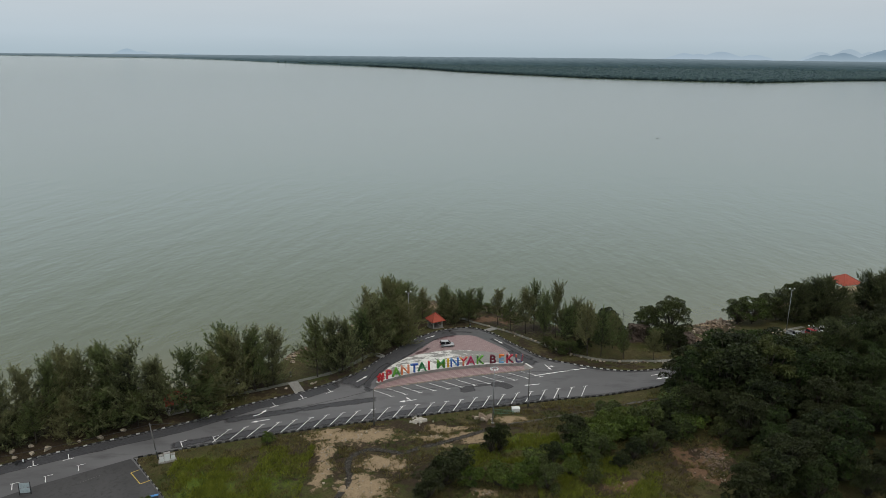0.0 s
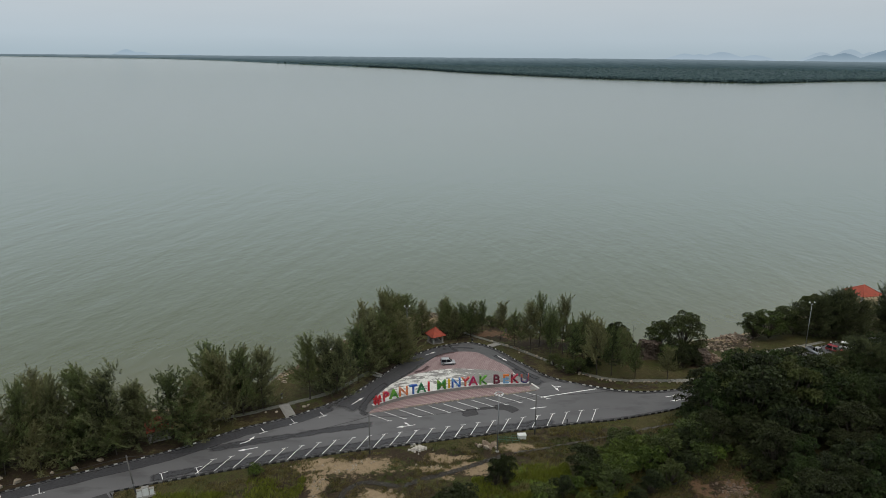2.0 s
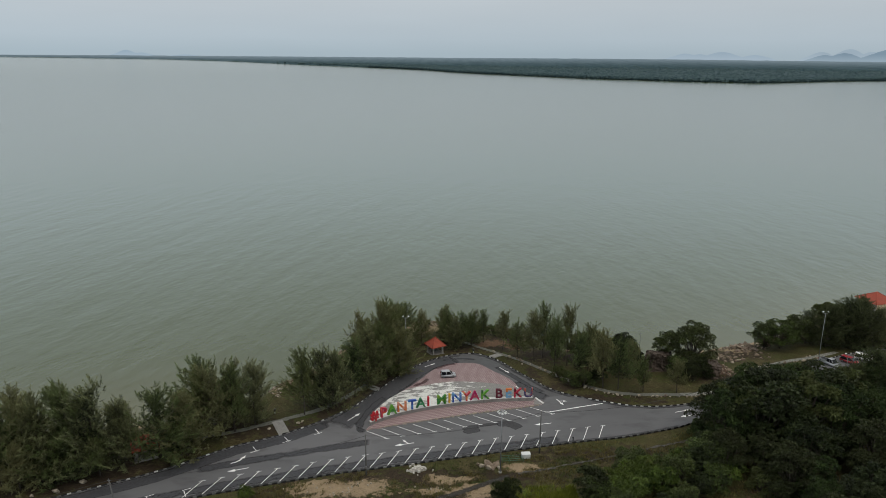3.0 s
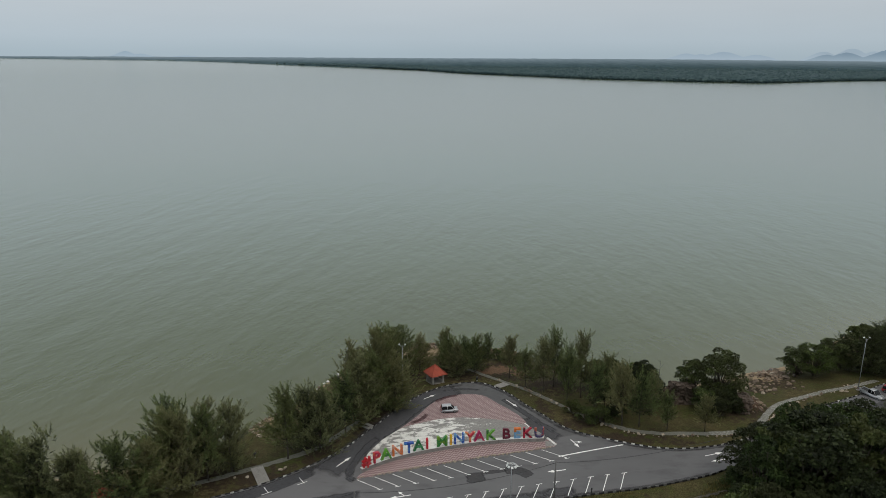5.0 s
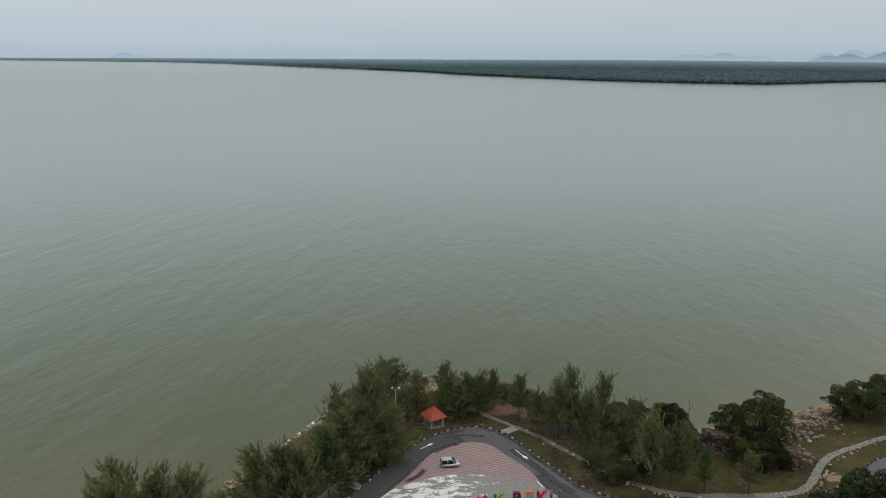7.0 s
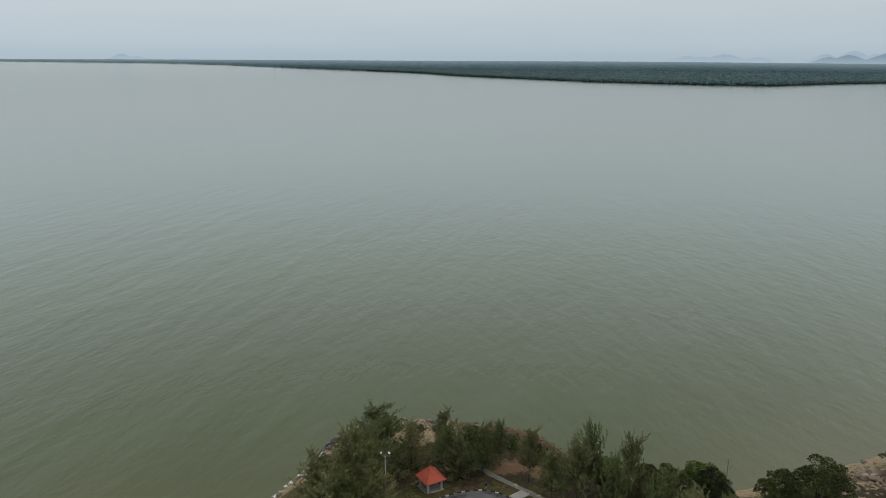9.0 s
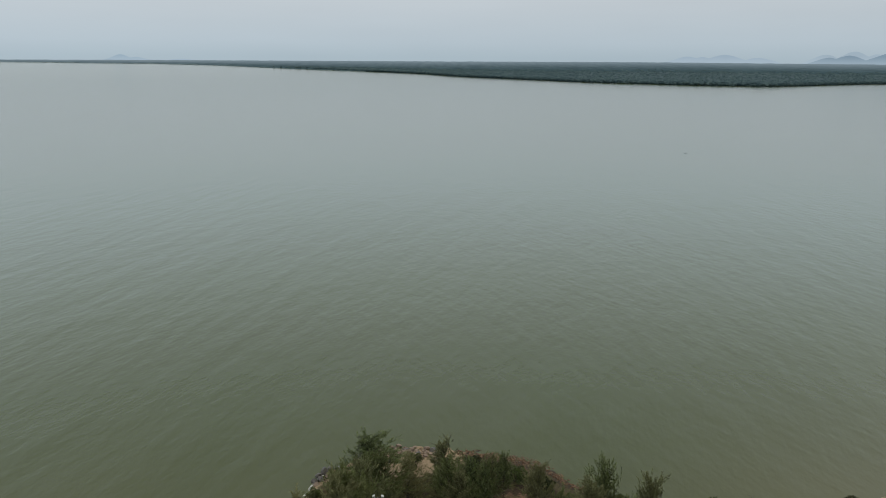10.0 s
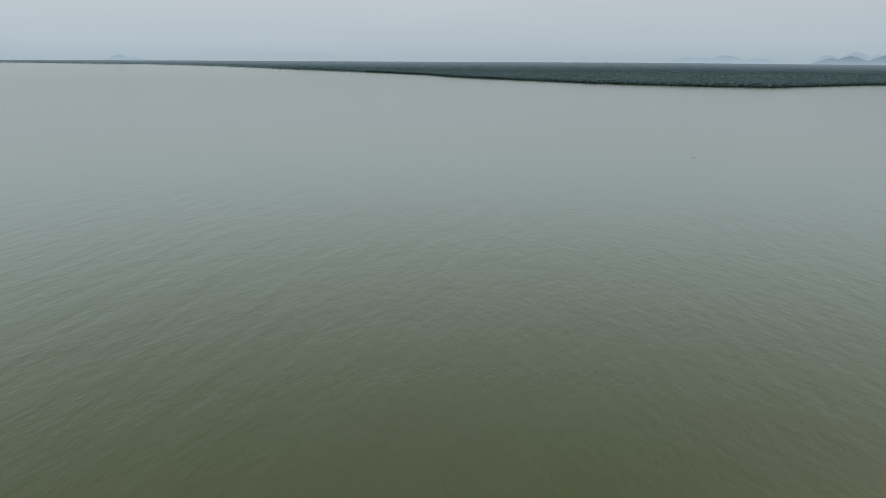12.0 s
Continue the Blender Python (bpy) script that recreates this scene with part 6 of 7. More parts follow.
heap = thing("rubble_heap", "heap of pale broken rubble on the verge", "rubble", m=pose(-4.2, 126.3, gz(-4.2, 126.3) + 0.02))
hv, hf = [], []
rngh = np.random.default_rng(4)
for i in range(70):
    a, r = rngh.uniform(0, 6.28), abs(rngh.normal(0, 0.75))
    c = np.array([r * 1.4 * math.cos(a), r * 0.8 * math.sin(a), max(0.02, 0.45 - 0.3 * r)])
    b = len(hv)
    s = rngh.uniform(0.12, 0.32)
    hv += [tuple(c + s * np.array(p) * rngh.uniform(0.6, 1.2, 3)) for p in ((-1, -1, -1), (1, -1, -1), (1, 1, -1), (-1, 1, -1), (-0.7, -0.7, 0.7), (0.7, -0.7, 0.7), (0.7, 0.7, 0.7), (-0.7, 0.7, 0.7))]
    hf += [[b + k for k in q] for q in ((0, 3, 2, 1), (4, 5, 6, 7), (0, 1, 5, 4), (1, 2, 6, 5), (2, 3, 7, 6), (3, 0, 4, 7))]
tagged(part("rubble", mesh("rubble", hv, hf, M["rubble"]), heap), kind="stuff")

# ---------------------------------------------------------------- footpaths, crossings, stream and drain
structure("footpath_east", ribbon("footpath_east", PATH_E[PATH_E[:, 0] > 50], 1.35, 0.06, M["cobble"], 0.07, 1), "grey cobbled footpath winding along the shore", "path")
structure("footpath_point", ribbon("footpath_point", PATH_E[PATH_E[:, 0] < 50.9], 1.25, 0.055, M["cobble_dark"], 0.08, 5), "darker cobbled footpath under the casuarinas", "path")
structure("footpath_west", ribbon("footpath_west", PATH_W, 1.25, 0.06, M["cobble_dark"], 0.08, 2), "darker cobbled footpath along the western trees", "path")


def crossing(name, x, y, ang, length, width, n):
    """A ramp of parallel concrete planks from the road to the footpath."""
    ob = structure(name, None, "ribbed concrete ramp from kerb to footpath", "ramp")
    pl = box("plank", (length, width / n * 0.9, 0.14), M["concrete"], (0, 0, 0.05), 0.015)
    for i in range(n):
        o = (i - (n - 1) / 2) * width / n
        a = radians(ang)
        px, py = x - math.sin(a) * o, y + math.cos(a) * o
        z0, z1 = gz(px - math.cos(a) * length / 2, py - math.sin(a) * length / 2), gz(px + math.cos(a) * length / 2, py + math.sin(a) * length / 2)
        part("plank", pl, ob, m=Matrix.LocRotScale((px, py, (z0 + z1) / 2 + 0.08), Euler((0, -math.atan2(z1 - z0, length), a)), None))


crossing("ramp_west", -31.3, 141.0, 117, 5.6, 2.1, 8)
crossing("ramp_point", -15.0, 158.0, 140, 3.4, 1.7, 7)
crossing("ramp_north", 13.0, 178.9, 40, 3.0, 2.0, 5)
STREAM = curve([(-17.5, 98), (-16.5, 101.8), (-15.5, 106.6), (-16.3, 111.1), (-15.6, 113.8), (-13.2, 115.7), (-10.1, 115.4), (-7.7, 114.7), (-5.9, 115.0), (-3.9, 116.2), (-1.1, 117.5), (2.3, 119.1), (6.3, 121.3), (10.8, 123.8), (13.0, 124.8)], 0.7)
structure("stream", film_mesh("stream", STREAM, 1.9, 0.06, M["stream"]), "narrow dark trickle of water in the sand", "water")
structure("drain", ribbon("drain", curve([(13, 124.8), (17.5, 125.9), (21.6, 127.2), (28.1, 129.2), (32.9, 130.8), (37.9, 132.7), (43.1, 134.4), (49, 136)], 0.6), 0.42, 0.14, M["drain"], 0.12, 9), "narrow stained concrete drain along the verge", "drain")


# ---------------------------------------------------------------- shelters
def shelter(x, y, turn, side, label, high=2.3, rise=1.75):
    """Open gazebo: four pale columns, a low wall with benches and a stepped tile roof."""
    ob = thing("gazebo", label, "gazebo", m=pose(x, y, gz(x, y), 0, 0, turn))
    part("floor_slab", box("floor_slab", (side - 0.6, side - 0.6, 0.24), M["wall_face"], (0, 0, 0.06), 0.02), ob)
    c = side / 2 - 0.7
    col = box("column", (0.42, 0.42, high), M["column"], (0, 0, high / 2), 0.03, 0.85)
    for sx in (-1, 1):
        for sy in (-1, 1):
            part("column", col, ob, m=pose(sx * c, sy * c, 0))
    for a, (px, py) in ((0, (0, c)), (90, (-c, 0))):
        part("low_wall", box("low_wall", (2 * c - 0.4, 0.16, 0.62), M["wall_face"], (0, 0, 0.45), 0.02), ob, m=pose(px, py, 0, 0, 0, a))
    part("bench", box("bench", (2 * c - 0.6, 0.4, 0.08), M["concrete"], (0, c - 0.4, 0.5), 0.02), ob)
    v, f = [], []
    n = 11
    for i in range(n):
        r0, r1 = side / 2 * (1 - i / n) + 0.03, side / 2 * (1 - (i + 1) / n)
        z0, z1 = high + rise * i / n, high + rise * (i + 1) / n
        b = len(v)
        for r, z in ((r0, z0 - 0.05), (r0, z0 + 0.03), (max(r1, 0.02), z1 + 0.03)):
            v += [(-r, -r, z), (r, -r, z), (r, r, z), (-r, r, z)]
        for k in range(2):
            f += [[b + 4 * k + q, b + 4 * k + (q + 1) % 4, b + 4 * k + 4 + (q + 1) % 4, b + 4 * k + 4 + q] for q in range(4)]
    f += [[12 * i + 8 + q, 12 * i + 8 + (q + 1) % 4, 12 * i + 12 + (q + 1) % 4, 12 * i + 12 + q] for i in range(n - 1) for q in range(4)]
    f.append([0, 3, 2, 1])
    roof = part("roof", mesh("roof", v, f, M["roof_red"]), ob, "stepped red clay tile roof")
    for sx, sy in ((-1, -1), (1, -1), (1, 1), (-1, 1)):
        part("ridge_cap", tube_mesh("ridge_cap", [([(sx * side / 2, sy * side / 2, high + 0.06), (0, 0, high + rise + 0.08)], 0.09)], M["roof_red"], 6), roof)
    part("finial", box("finial", (0.2, 0.2, 0.3), M["roof_red"], (0, 0, high + rise + 0.15), 0.03, 0.5), ob)


shelter(-1.9, 181.9, 30, 4.0, "open gazebo with a red tiled roof by the road bend", 2.2, 1.9)
shelter(-53.6, 131.4, 28, 4.6, "open gazebo with a red tiled roof among casuarinas")
shelter(123.5, 210, 15, 7.6, "pavilion with a terracotta roof behind shore trees", 6.0, 2.3)


# ---------------------------------------------------------------- masts, poles, cables
def mast(x, y, h, heads, label, ring=False):
    ob = thing("flood_light_mast", label, "street lamp", m=pose(x, y, gz(x, y)))
    part("pole", tube_mesh("pole", [([(0, 0, -0.2), (0, 0, h * 0.5), (0, 0, h)], [0.10, 0.08, 0.05])], M["steel"], 8), ob)
    part("base_plate", box("base_plate", (0.6, 0.6, 0.18), M["concrete"], (0, 0, 0.08), 0.02), ob)
    if ring:
        pts = [(0.6 * math.cos(a), 0.6 * math.sin(a), h - 0.3) for a in np.linspace(0, 2 * math.pi, 17)]
        part("head_ring", tube_mesh("head_ring", [(pts, 0.035), ([(-0.6, 0, h - 0.3), (0.6, 0, h - 0.3)], 0.03), ([(0, -0.6, h - 0.3), (0, 0.6, h - 0.3)], 0.03)], M["steel"], 5), ob, "steel head ring")
    else:
        part("cross_arm", tube_mesh("cross_arm", [([(-0.6, 0, h + 0.2), (-0.25, 0, h - 0.3), (0, 0, h - 0.4), (0.25, 0, h - 0.3), (0.6, 0, h + 0.2)], 0.045)], M["steel"], 5), ob)
    for i in range(heads):
        a = 2 * math.pi * i / heads
        r = 0.68 if ring else 0.6
        lamp = part("flood_light", box("flood_light", (0.34, 0.32, 0.16), M["white_box"], (0, 0, 0), 0.02), ob, "pale flood light housing", pose(r * math.cos(a), r * math.sin(a), h - 0.45 if ring else h + 0.22, 0, 35, math.degrees(a)))
        part("glass", box("glass", (0.25, 0.23, 0.02), M["lamp_clear"], (0, 0, -0.08)), lamp)


mast(10.0, 125.2, 12.0, 8, "tall grey mast with a ring of flood lights", True)
mast(-8.5, 168.9, 13.1, 2, "tall slim lamp mast among the casuarinas")
mast(89.5, 174.3, 12.0, 2, "tall pale lamp mast beside the car park")
mast(90.7, 164.9, 4.6, 2, "short lamp post in the car park")


def utility_pole(x, y, h, lean=0.0, arm=False):
    ob = thing("utility_pole", "grey roadside utility pole carrying a cable", "pole", "utility poles", pose(x, y, gz(x, y)))
    part("pole", tube_mesh("pole", [([(0, 0, -0.3), (lean * 0.6, 0, h * 0.5), (lean, 0, h)], [0.14, 0.12, 0.09])], M["pole_grey"], 8), ob)
    part("bracket", box("bracket", (0.5, 0.07, 0.07), M["steel"], (lean, 0, h - 0.35), 0.01), ob)
    part("meter_box", box("meter_box", (0.3, 0.2, 0.4), M["steel"], (lean * 0.2, -0.18, 1.6), 0.02), ob)
    return Vector((x + lean, y, gz(x, y) + h - 0.3))


tops = [utility_pole(-50.4, 113.2, 7.0, -0.9), utility_pole(-13, 124.7, 7.8), utility_pole(17.5, 131.3, 8.4), utility_pole(51.9, 141.2, 8.3)]
ends = [Vector((-95, 93, 7)), *tops, Vector((92, 157, 9))]
for a, b in zip(ends, ends[1:]):
    pts = [a.lerp(b, t) - Vector((0, 0, 4 * 1.3 * t * (1 - t))) for t in np.linspace(0, 1, 14)]
    tagged(new("cable", tube_mesh("cable", [(pts, 0.03)], M["dark"], 4)), "thin black overhead cable between utility poles", "cable", "overhead cables")

# ---------------------------------------------------------------- roadside things
cab = thing("electrical_cabinets", "row of pale electrical cabinets on a concrete plinth", "cabinet", m=pose(-48.4, 112.3, gz(-48.4, 112.3), 0, 0, 24))
part("plinth", box("plinth", (3.0, 1.1, 0.3), M["concrete"], (0, 0, 0.1), 0.03), cab)
for x, w, h in ((-0.95, 0.75, 1.1), (0.0, 1.0, 1.4), (0.95, 0.65, 1.0)):
    body = part("cabinet", box("cabinet", (w, 0.6, h), M["white_box"], (x, 0, 0.25 + h / 2), 0.03), cab, "pale metal cabinet")
    part("door", box("door", (w * 0.85, 0.03, h * 0.8), M["white_box"], (x, -0.315, 0.25 + h / 2), 0.01), body)
    part("roof_lip", box("roof_lip", (w + 0.1, 0.72, 0.06), M["concrete"], (x, 0, 0.28 + h), 0.01), body)
rail = thing("drain_guard", "green metal railing frame around a drain", "railing", m=pose(12.4, 128.9, gz(12.4, 128.9), 0, 0, 6))
for x in (-1.9, -0.6, 0.6, 1.9):
    for y in (-0.55, 0.55):
        part("post", tube_mesh("post", [([(x, y, 0), (x, y, 0.75)], 0.04)], M["green_frame"], 6), rail)
for z in (0.4, 0.75):
    part("rail", tube_mesh("rail", [([(-1.9, -0.55, z), (1.9, -0.55, z), (1.9, 0.55, z), (-1.9, 0.55, z), (-1.9, -0.55, z)], 0.04)], M["green_frame"], 6), rail)
tank = thing("pump_box", "white painted metal box beside the green railing", "box", m=pose(14.9, 129.9, gz(14.9, 129.9), 0, 0, 6))
part("body", box("body", (1.5, 1.0, 0.8), M["white_box"], (0, 0, 0.4), 0.04), tank)
part("lid", box("lid", (1.6, 1.1, 0.1), M["white_box"], (0, 0, 0.85), 0.03), tank)
post = thing("bollard", "short dark post by the parking kerb", "bollard", m=pose(24.2, 135.0, gz(24.2, 135.0)))
part("shaft", tube_mesh("shaft", [([(0, 0, 0), (0, 0, 0.9)], 0.09)], M["dark"], 8), post)
part("cap", tube_mesh("cap", [([(0, 0, 0.9), (0, 0, 1.15)], [0.17, 0.14])], M["dark"], 8), post)
for x, y in ((7.6, 181.9), (-33.7, 146.7)):
    b = thing("litter_bin", "black litter bin on a white stand", "bin", "litter bins", pose(x, y, gz(x, y)))
    part("stand", tube_mesh("stand", [([(0, 0, 0), (0, 0, 0.4)], 0.14)], M["white_box"], 8), b)
    part("drum", tube_mesh("drum", [([(0, 0, 0.4), (0, 0, 1.05)], [0.22, 0.27])], M["dark"], 10), b)
board = thing("notice_board", "pale two-panel notice board on dark posts", "board", m=pose(-68.0, 102.4, gz(-68.0, 102.4), 0, 0, 12))
for x in (-0.85, 0.85):
    part("post", tube_mesh("post", [([(x, 0, 0), (x, 0, 2.4)], 0.07)], M["dark"], 6), board)
for z in (0.85, 1.8):
    part("panel", box("panel", (1.55, 0.07, 0.85), surface("pale_panel", (0.36, 0.42, 0.44), (0.30, 0.36, 0.38), (0.22, 0.26, 0.28), rough=0.4, relief=0), (0, 0, z), 0.01), board, "pale blue-grey panel")
bench = thing("bench", "blue painted low bench on the dark lot", "bench", m=pose(-46.6, 101.2, gz(-46.6, 101.2) + 0.1, 0, 0, 25))
part("seat", box("seat", (1.7, 0.5, 0.08), M["blue_board"], (0, 0, 0.45), 0.02), bench)
for x in (-0.7, 0.7):
    part("leg", box("leg", (0.1, 0.45, 0.42), M["dark"], (x, 0, 0.21)), bench)


# ---------------------------------------------------------------- vehicles
def wheel(ob, x, y, r):
    v, f = [], []
    tube(v, f, [(0, -0.1, 0), (0, 0.1, 0)], [r, r], 14)
    ty = part("tyre", mesh("tyre", v, f, M["rubber"], False), ob, "black rubber tyre", pose(x, y, r))
    v, f = [], []
    tube(v, f, [(0, -0.112, 0), (0, 0.112, 0)], [r * 0.62, r * 0.62], 10)
    part("rim", mesh("rim", v, f, M["steel"]), ty)


def loft(name, rings, mat, bevel=0.04):
    """A body from rectangles (x0, x1, half width, z), one above the other."""
    bm = bmesh.new()
    rows = [[bm.verts.new((x, y, z)) for x, y in ((x0, -w), (x1, -w), (x1, w), (x0, w))] for x0, x1, w, z in rings]
    for a, b in zip(rows, rows[1:]):
        for k in range(4):
            bm.faces.new((a[k], a[(k + 1) % 4], b[(k + 1) % 4], b[k]))
    bm.faces.new(rows[0][::-1])
    bm.faces.new(rows[-1])
    bmesh.ops.bevel(bm, geom=bm.edges[:], offset=bevel, segments=2, affect="EDGES")
    return bm_mesh(name, bm, mat, True)


def quad(name, pts, mat):
    return mesh(name, pts, [[0, 1, 2, 3]], mat)


def car(name, label, x, y, turn, paint, length=3.75, width=1.66, height=1.5, hatch=True, pickup=False, lift=0.1):
    ob = thing(name, label, "car", m=pose(x, y, gz(x, y) + lift, 0, 0, turn))
    l, w = length / 2, width / 2
    belt, r = height * 0.52, height * 0.20
    part("body", loft("body", [(-l + 0.1, l - 0.12, w - 0.08, 0.18), (-l, l, w, 0.36), (-l, l - 0.03, w, belt * 0.74), (-l + 0.05, l - 0.22, w - 0.04, belt * 0.95), (-l + 0.06, l - 0.5, w - 0.06, belt)], paint, 0.06), ob, "painted car body")
    c0, c1 = (-l + 0.05, l - 0.72) if hatch else (-l + 0.5, l - 1.1)
    t0, t1 = c0 + 0.18, c1 - 0.72
    if pickup:
        c0, c1 = -0.55, l - 1.25
        t0, t1 = c0 + 0.2, c1 - 0.7
    part("roof", loft("roof", [(c0, c1, w - 0.07, belt - 0.03), (t0, t1, w - 0.24, height - 0.06), (t0 + 0.1, t1 - 0.1, w - 0.32, height)], paint, 0.05), ob, "painted cabin and roof")
    g = M["glass"]
    zb, zt = belt + 0.01, height - 0.09

    def at(k, z):
        q = (z - belt) / (height - 0.06 - belt)
        return (c0 + (t0 - c0) * q, c1 + (t1 - c1) * q, w - 0.07 - 0.17 * q)[k]

    for s in (-1, 1):
        cut = [at(0, zb) + 0.02, (c0 + c1) / 2 - 0.12, at(1, zb) - 0.06]
        top = [at(0, zt) - 0.02, (c0 + c1) / 2 - 0.12, at(1, zt) + 0.02]
        for k in range(2):
            part("side_window", quad("side_window", [(cut[k] + 0.05, s * (at(2, zb) + 0.02), zb), (cut[k + 1] - 0.05, s * (at(2, zb) + 0.02), zb), (top[k + 1] - 0.05, s * (at(2, zt) + 0.02), zt), (top[k] + 0.05, s * (at(2, zt) + 0.02), zt)], g), ob, "dark tinted side window")
        part("headlight", box("headlight", (0.16, 0.34, 0.16), M["lamp_clear"], (l - 0.1, s * (w - 0.24), belt * 0.76), 0.03), ob, "clear headlight")
        part("tail_light", box("tail_light", (0.08, 0.2, 0.34), M["lamp_red"], (-l + 0.02, s * (w - 0.14), belt * 0.86), 0.02), ob, "red tail light")
        part("mirror", box("mirror", (0.12, 0.18, 0.12), paint, (c1 - 0.35, s * (w + 0.06), belt + 0.08), 0.02), ob)
        for ax in (-l + 0.68, l - 0.72):
            wheel(ob, ax, s * (w - 0.1), r * 1.02)
    for nm, k, e in (("rear_window", 0, -0.02), ("windscreen", 1, 0.02)):
        wb, wt = at(2, zb) - 0.06, at(2, zt) - 0.06
        part(nm, quad(nm, [(at(k, zb) + e, -wb, zb), (at(k, zb) + e, wb, zb), (at(k, zt) + e, wt, zt), (at(k, zt) + e, -wt, zt)], g), ob, "dark tinted glass")
    for s in (-1, 1):
        part("sill_trim", box("sill_trim", (length - 1.6, 0.05, 0.12), M["dark"], (0, s * (w - 0.01), 0.26), 0.01), ob, "dark lower side trim")
    part("bumper", box("bumper", (0.12, width * 0.9, 0.2), M["dark"], (l - 0.02, 0, 0.36), 0.03), ob, "dark lower bumper")
    part("plate_bar", box("plate_bar", (0.02, 0.5, 0.11), M["dark"], (-l - 0.01, 0, belt * 0.7)), ob)
    if pickup:
        part("cargo_bed", box("cargo_bed", (l - 0.75, width - 0.36, 0.03), M["dark"], (-l / 2 - 0.4, 0, belt + 0.02)), ob, "dark open cargo bed")
        for s in (-1, 1):
            part("bed_side", box("bed_side", (l - 0.55, 0.1, 0.16), paint, (-l / 2 - 0.33, s * (w - 0.13), belt + 0.05), 0.02), ob)
        part("tailgate", box("tailgate", (0.08, width - 0.3, 0.16), paint, (-l + 0.12, 0, belt + 0.05), 0.02), ob)


car("hatchback_car", "silver hatchback parked on the red pavers", 1.2, 164.1, 7, M["car_silver"], 3.45, 1.6, 1.55, lift=0.17)
car("pickup_truck", "silver double-cab pickup parked in the car park", 90.2, 170.4, -68, M["car_silver"], 5.2, 1.8, 1.75, pickup=True)
car("hatchback_car", "red hatchback parked in the car park", 95.4, 171.9, -50, M["car_red"])
car("estate_car", "white car parked in the car park", 100.0, 173.8, -30, M["car_white"], 4.3, 1.75, 1.6)


moto = thing("motorcycle", "small dark motorcycle by the kerb", "motorcycle", m=pose(-74.0, 111.4, gz(-74, 111.4) + 0.1, 0, 0, 30))
for x in (-0.6, 0.6):
    v, f = [], []
    tube(v, f, [(0, -0.05, 0), (0, 0.05, 0)], [0.3, 0.3], 12)
    part("wheel", mesh("wheel", v, f, M["rubber"]), moto, "", pose(x, 0, 0.3))
part("body", box("body", (0.9, 0.28, 0.3), M["dark"], (0, 0, 0.6), 0.06), moto)
part("seat", box("seat", (0.6, 0.26, 0.1), M["rubber"], (-0.3, 0, 0.8), 0.03), moto)
part("fairing", box("fairing", (0.2, 0.35, 0.5), M["car_white"], (0.45, 0, 0.65), 0.04), moto, "white front fairing")
part("handlebar", tube_mesh("handlebar", [([(0.42, -0.33, 1.0), (0.5, 0, 0.98), (0.42, 0.33, 1.0)], 0.025)], M["dark"], 5), moto)

tent = thing("canopy_tent", "faded red canvas canopy under the trees", "tent", m=pose(92.4, 157.6, gz(92.4, 157.6), 0, 0, 25))
part("canvas", mesh("canvas", [(-2, -2, 2.2), (2, -2, 2.2), (2, 2, 2.2), (-2, 2, 2.2), (0, 0, 3.3), (-2, -2, 1.9), (2, -2, 1.9), (2, 2, 1.9), (-2, 2, 1.9)], [[0, 1, 4], [1, 2, 4], [2, 3, 4], [3, 0, 4], [0, 5, 6, 1], [1, 6, 7, 2], [2, 7, 8, 3], [3, 8, 5, 0]], M["red_canvas"]), tent)
for x in (-1.9, 1.9):
    for y in (-1.9, 1.9):
        part("leg", tube_mesh("leg", [([(x, y, 0), (x, y, 2.15)], 0.04)], M["steel"], 5), tent)

boat = thing("fishing_boat", "small dark wooden boat on the open sea", "boat", m=pose(199.5, 674, SEA, 0, 0, 12) @ Matrix.Scale(0.7, 4))
part("hull", loft("hull", [(-1.4, 1.3, 0.25, -0.25), (-1.6, 1.7, 0.45, 0.1), (-1.7, 1.9, 0.5, 0.3)], M["dark"], 0.08), boat)
part("thwart", box("thwart", (0.2, 0.8, 0.05), M["bark"], (0, 0, 0.3)), boat)
part("engine", box("engine", (0.25, 0.2, 0.4), M["dark"], (-1.6, 0, 0.4), 0.03), boat)


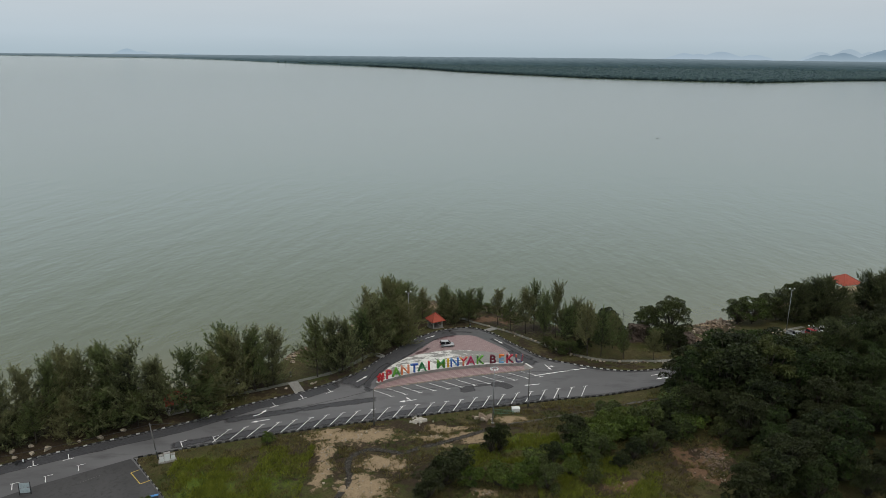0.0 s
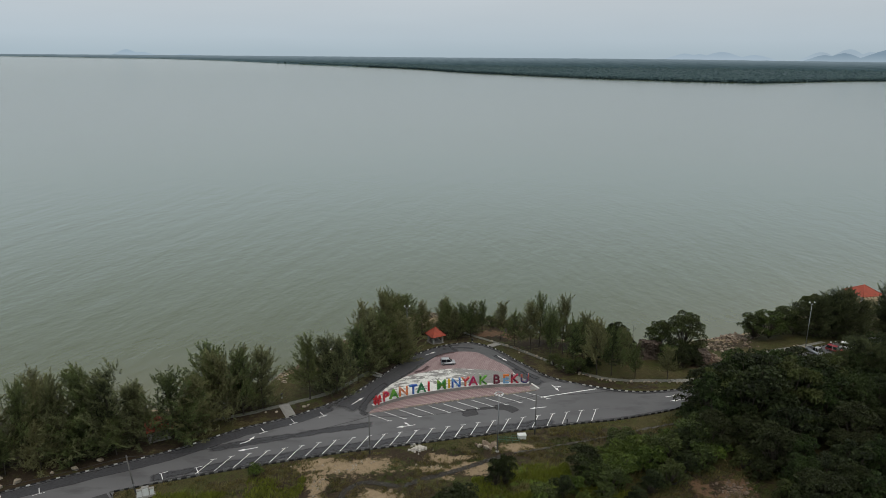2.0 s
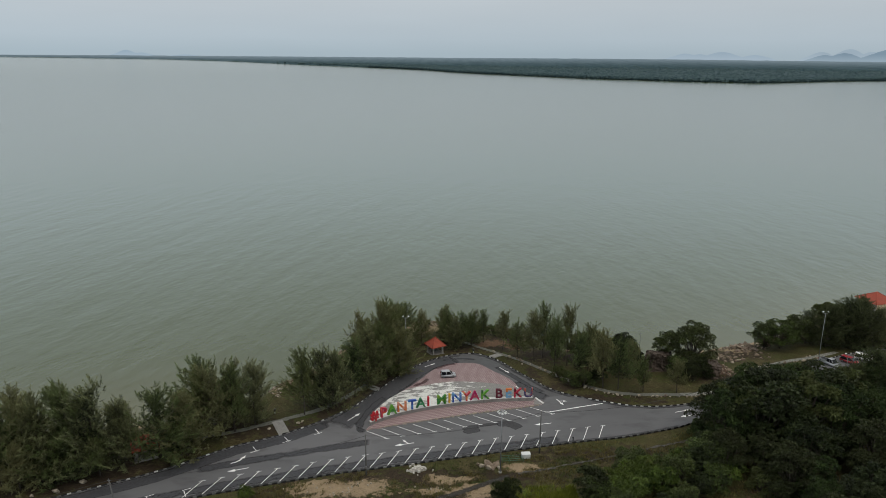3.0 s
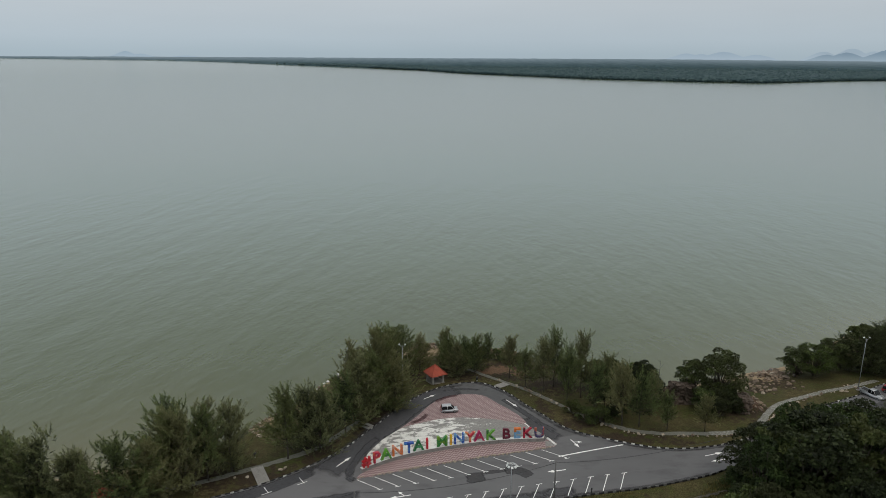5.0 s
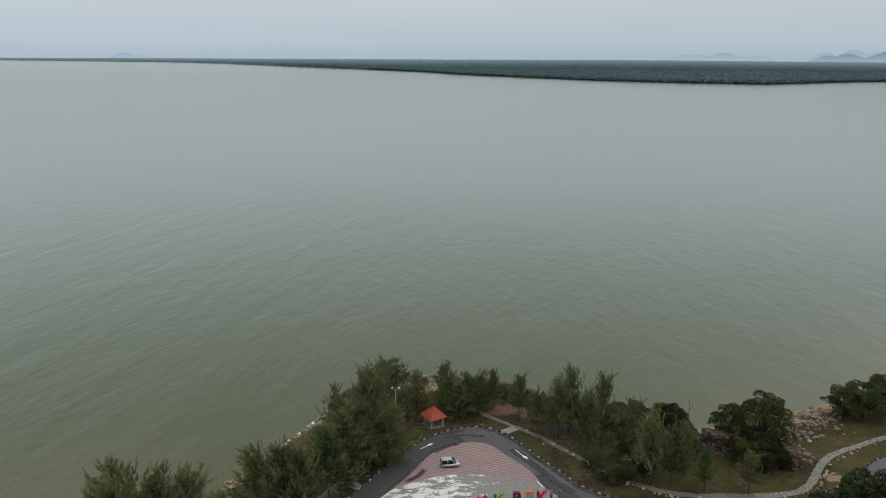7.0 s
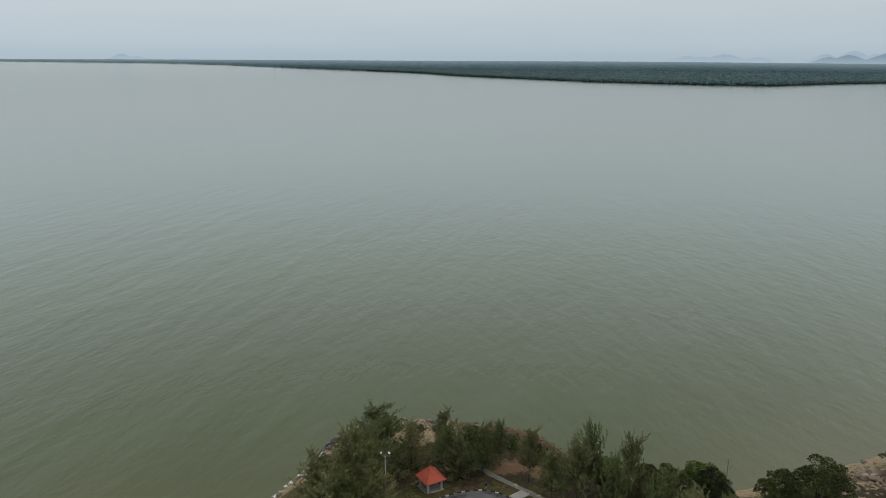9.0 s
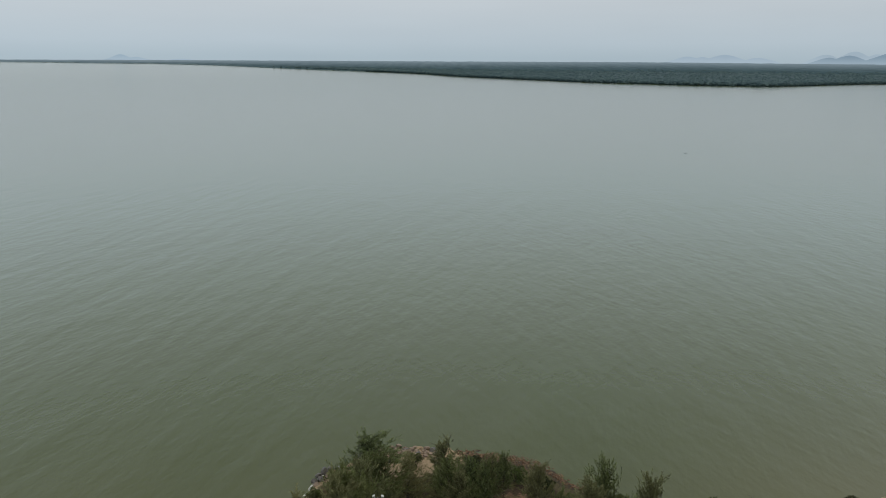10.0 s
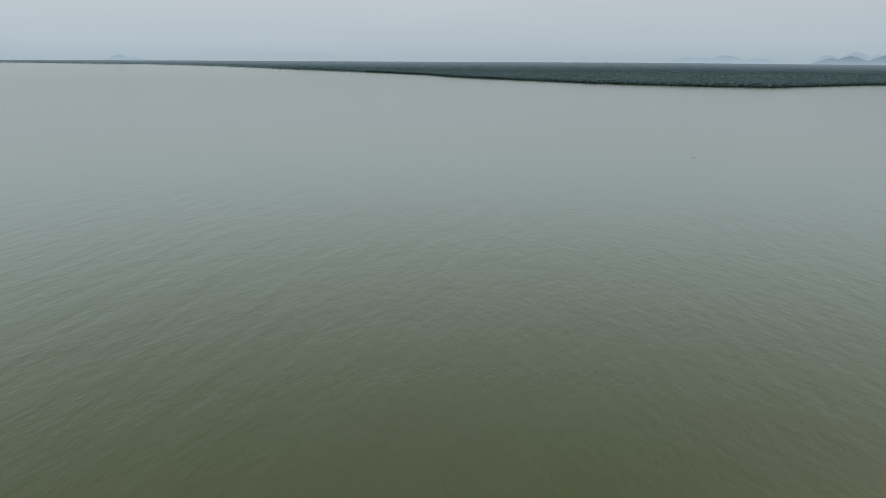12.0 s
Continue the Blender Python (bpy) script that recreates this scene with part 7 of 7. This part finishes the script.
# ---------------------------------------------------------------- grass
def grass(name, label, spots, mat, tall, seed, bare=True):
    rng = np.random.default_rng(seed)
    B = []
    for x0, x1, y0, y1, n in spots:
        x, y = rng.uniform(x0, x1, n), rng.uniform(y0, y1, n)
        clump = np.array([noise.noise((a * 0.25, b * 0.25, seed)) for a, b in zip(x, y)])
        keep = (clump > rng.normal(0.02, 0.16, n)) & (y < np.interp(x, south[:, 0], south[:, 1]) - 0.6) & ((x > -50) | (y > 130))
        lot_x = np.interp(y, lot_edge[::-1, 1], lot_edge[::-1, 0])
        keep &= x > lot_x + 0.6
        if bare:
            for cx, cy, rx, ry in SAND:
                keep &= ((x - cx) / rx) ** 2 + ((y - cy) / ry) ** 2 > 0.8
            keep &= np.min(np.hypot(x[:, None] - STREAM[None, :, 0], y[:, None] - STREAM[None, :, 1]), 1) > 0.9
        B.append(np.stack([x[keep], y[keep]], 1))
    xy = np.vstack(B)
    base = np.column_stack([xy, ground_z(xy[:, 0], xy[:, 1])])
    k = len(base)
    d = unit(np.column_stack([rng.normal(0.15, 0.4, k), rng.normal(0, 0.4, k), np.ones(k)]))
    v, f = strips(rng, base, d, rng.uniform(0.5, 1.2, k) * tall, rng.uniform(0.04, 0.09, k))
    tone = [0.5 + 0.5 * noise.noise((a * 0.8, b * 0.8, 1)) + 0.3 * noise.noise((a * 3, b * 3, 1)) for a, b in xy]
    tagged(new(name, leaf_mesh(name, v, f, mat, tone)), label, "grass", kind="stuff")


grass("grass", "dense bright green grass", [(-47, -33, 101, 113, 15000), (10, 22, 111, 121, 12000), (-33, -23, 100, 117, 9000), (16, 38, 100, 108, 13000), (5, 11, 110, 117, 3000), (22, 32, 108, 114, 4000)], M["grass"], 0.8, 3)


def tufts(name, label, mat, n, seed, tall, reach, x0, x1, y0, y1, level):
    """Clumps of coarse grass, thick where the ground is not bare."""
    rng = np.random.default_rng(seed)
    x, y = rng.uniform(x0, x1, n), rng.uniform(y0, y1, n)
    field = np.array([noise.fractal((a * 0.13, b * 0.13, seed), 1.0, 2.0, 3) for a, b in zip(x, y)])
    keep = (field > level) & (y < np.interp(x, south[:, 0], south[:, 1]) - 0.7) & (x > np.interp(y, lot_edge[::-1, 1], lot_edge[::-1, 0]) + 0.8)
    for cx, cy, rx, ry in SAND:
        keep &= (((x - cx) / rx) ** 2 + ((y - cy) / ry) ** 2 > 0.7) | (rng.uniform(0, 1, n) < 0.16)
    keep &= np.min(np.hypot(x[:, None] - STREAM[None, :, 0], y[:, None] - STREAM[None, :, 1]), 1) > 0.7
    xy = np.column_stack([x, y])[keep]
    m, c = len(xy), 11
    size = np.repeat(rng.uniform(0.5, 1.3, m), c)
    p = np.repeat(xy, c, 0) + rng.normal(0, reach, (m * c, 2)) * size[:, None]
    base = np.column_stack([p, ground_z(p[:, 0], p[:, 1]) - 0.03])
    out = (p - np.repeat(xy, c, 0)) / reach * 0.3
    d = unit(np.column_stack([out[:, 0] + rng.normal(0.1, 0.25, m * c), out[:, 1] + rng.normal(0, 0.25, m * c), np.ones(m * c)]))
    v, f = strips(rng, base, d, rng.uniform(0.6, 1.1, m * c) * tall * size, rng.uniform(0.03, 0.07, m * c))
    tagged(new(name, leaf_mesh(name, v, f, mat, np.repeat(rng.uniform(0, 1, m), c))), label, "grass", kind="stuff")


tufts("rough_grass", "rough olive and straw coloured grass tufts", M["grass_dry"], 15000, 4, 0.6, 0.22, -54, 52, 94, 140, -0.05)
tufts("weeds", "low dark green weeds between the sand", M["leaf"], 9000, 9, 0.45, 0.3, -54, 60, 94, 140, 0.12)

def foam_material():
    m, n, l, p = nodes("sea_foam")
    v = coords(n, l, True, (1, 1, 1))
    f, _ = noise_fac(n, l, v, 0.9, 0.46, 0.60, 6, 0.7)
    p.inputs["Base Color"].default_value = (0.62, 0.62, 0.58, 1)
    p.inputs["Roughness"].default_value = 0.8
    l.new(f, p.inputs["Alpha"])
    return m


def waterline(x0, x1, out):
    xs = np.arange(x0, x1, 0.8)
    return curve([(x, float(shore_y(x)) + out) for x in xs], 0.8)


def lay(name, line, width, z, mat, label, seed):
    """A band lying on the sea at one height."""
    rng = np.random.default_rng(seed)
    d = np.gradient(line, axis=0)
    d /= np.linalg.norm(d, axis=1)[:, None]
    nrm = np.stack([-d[:, 1], d[:, 0]], 1)
    w = width * rng.uniform(0.3, 1.0, (len(line), 2))
    a, c = line + nrm * w[:, :1], line - nrm * w[:, 1:]
    k = len(line)
    v = [(x, y, z) for x, y in np.vstack([a, c])]
    structure(name, mesh(name, v, [[i, k + i, k + i + 1, i + 1] for i in range(k - 1)], mat), label, "foam")


M["foam"] = foam_material()
lay("foam_west", waterline(-40, -21, 0.1), 0.5, SEA + 0.06, M["foam"], "broken white foam along the rocky shore", 1)
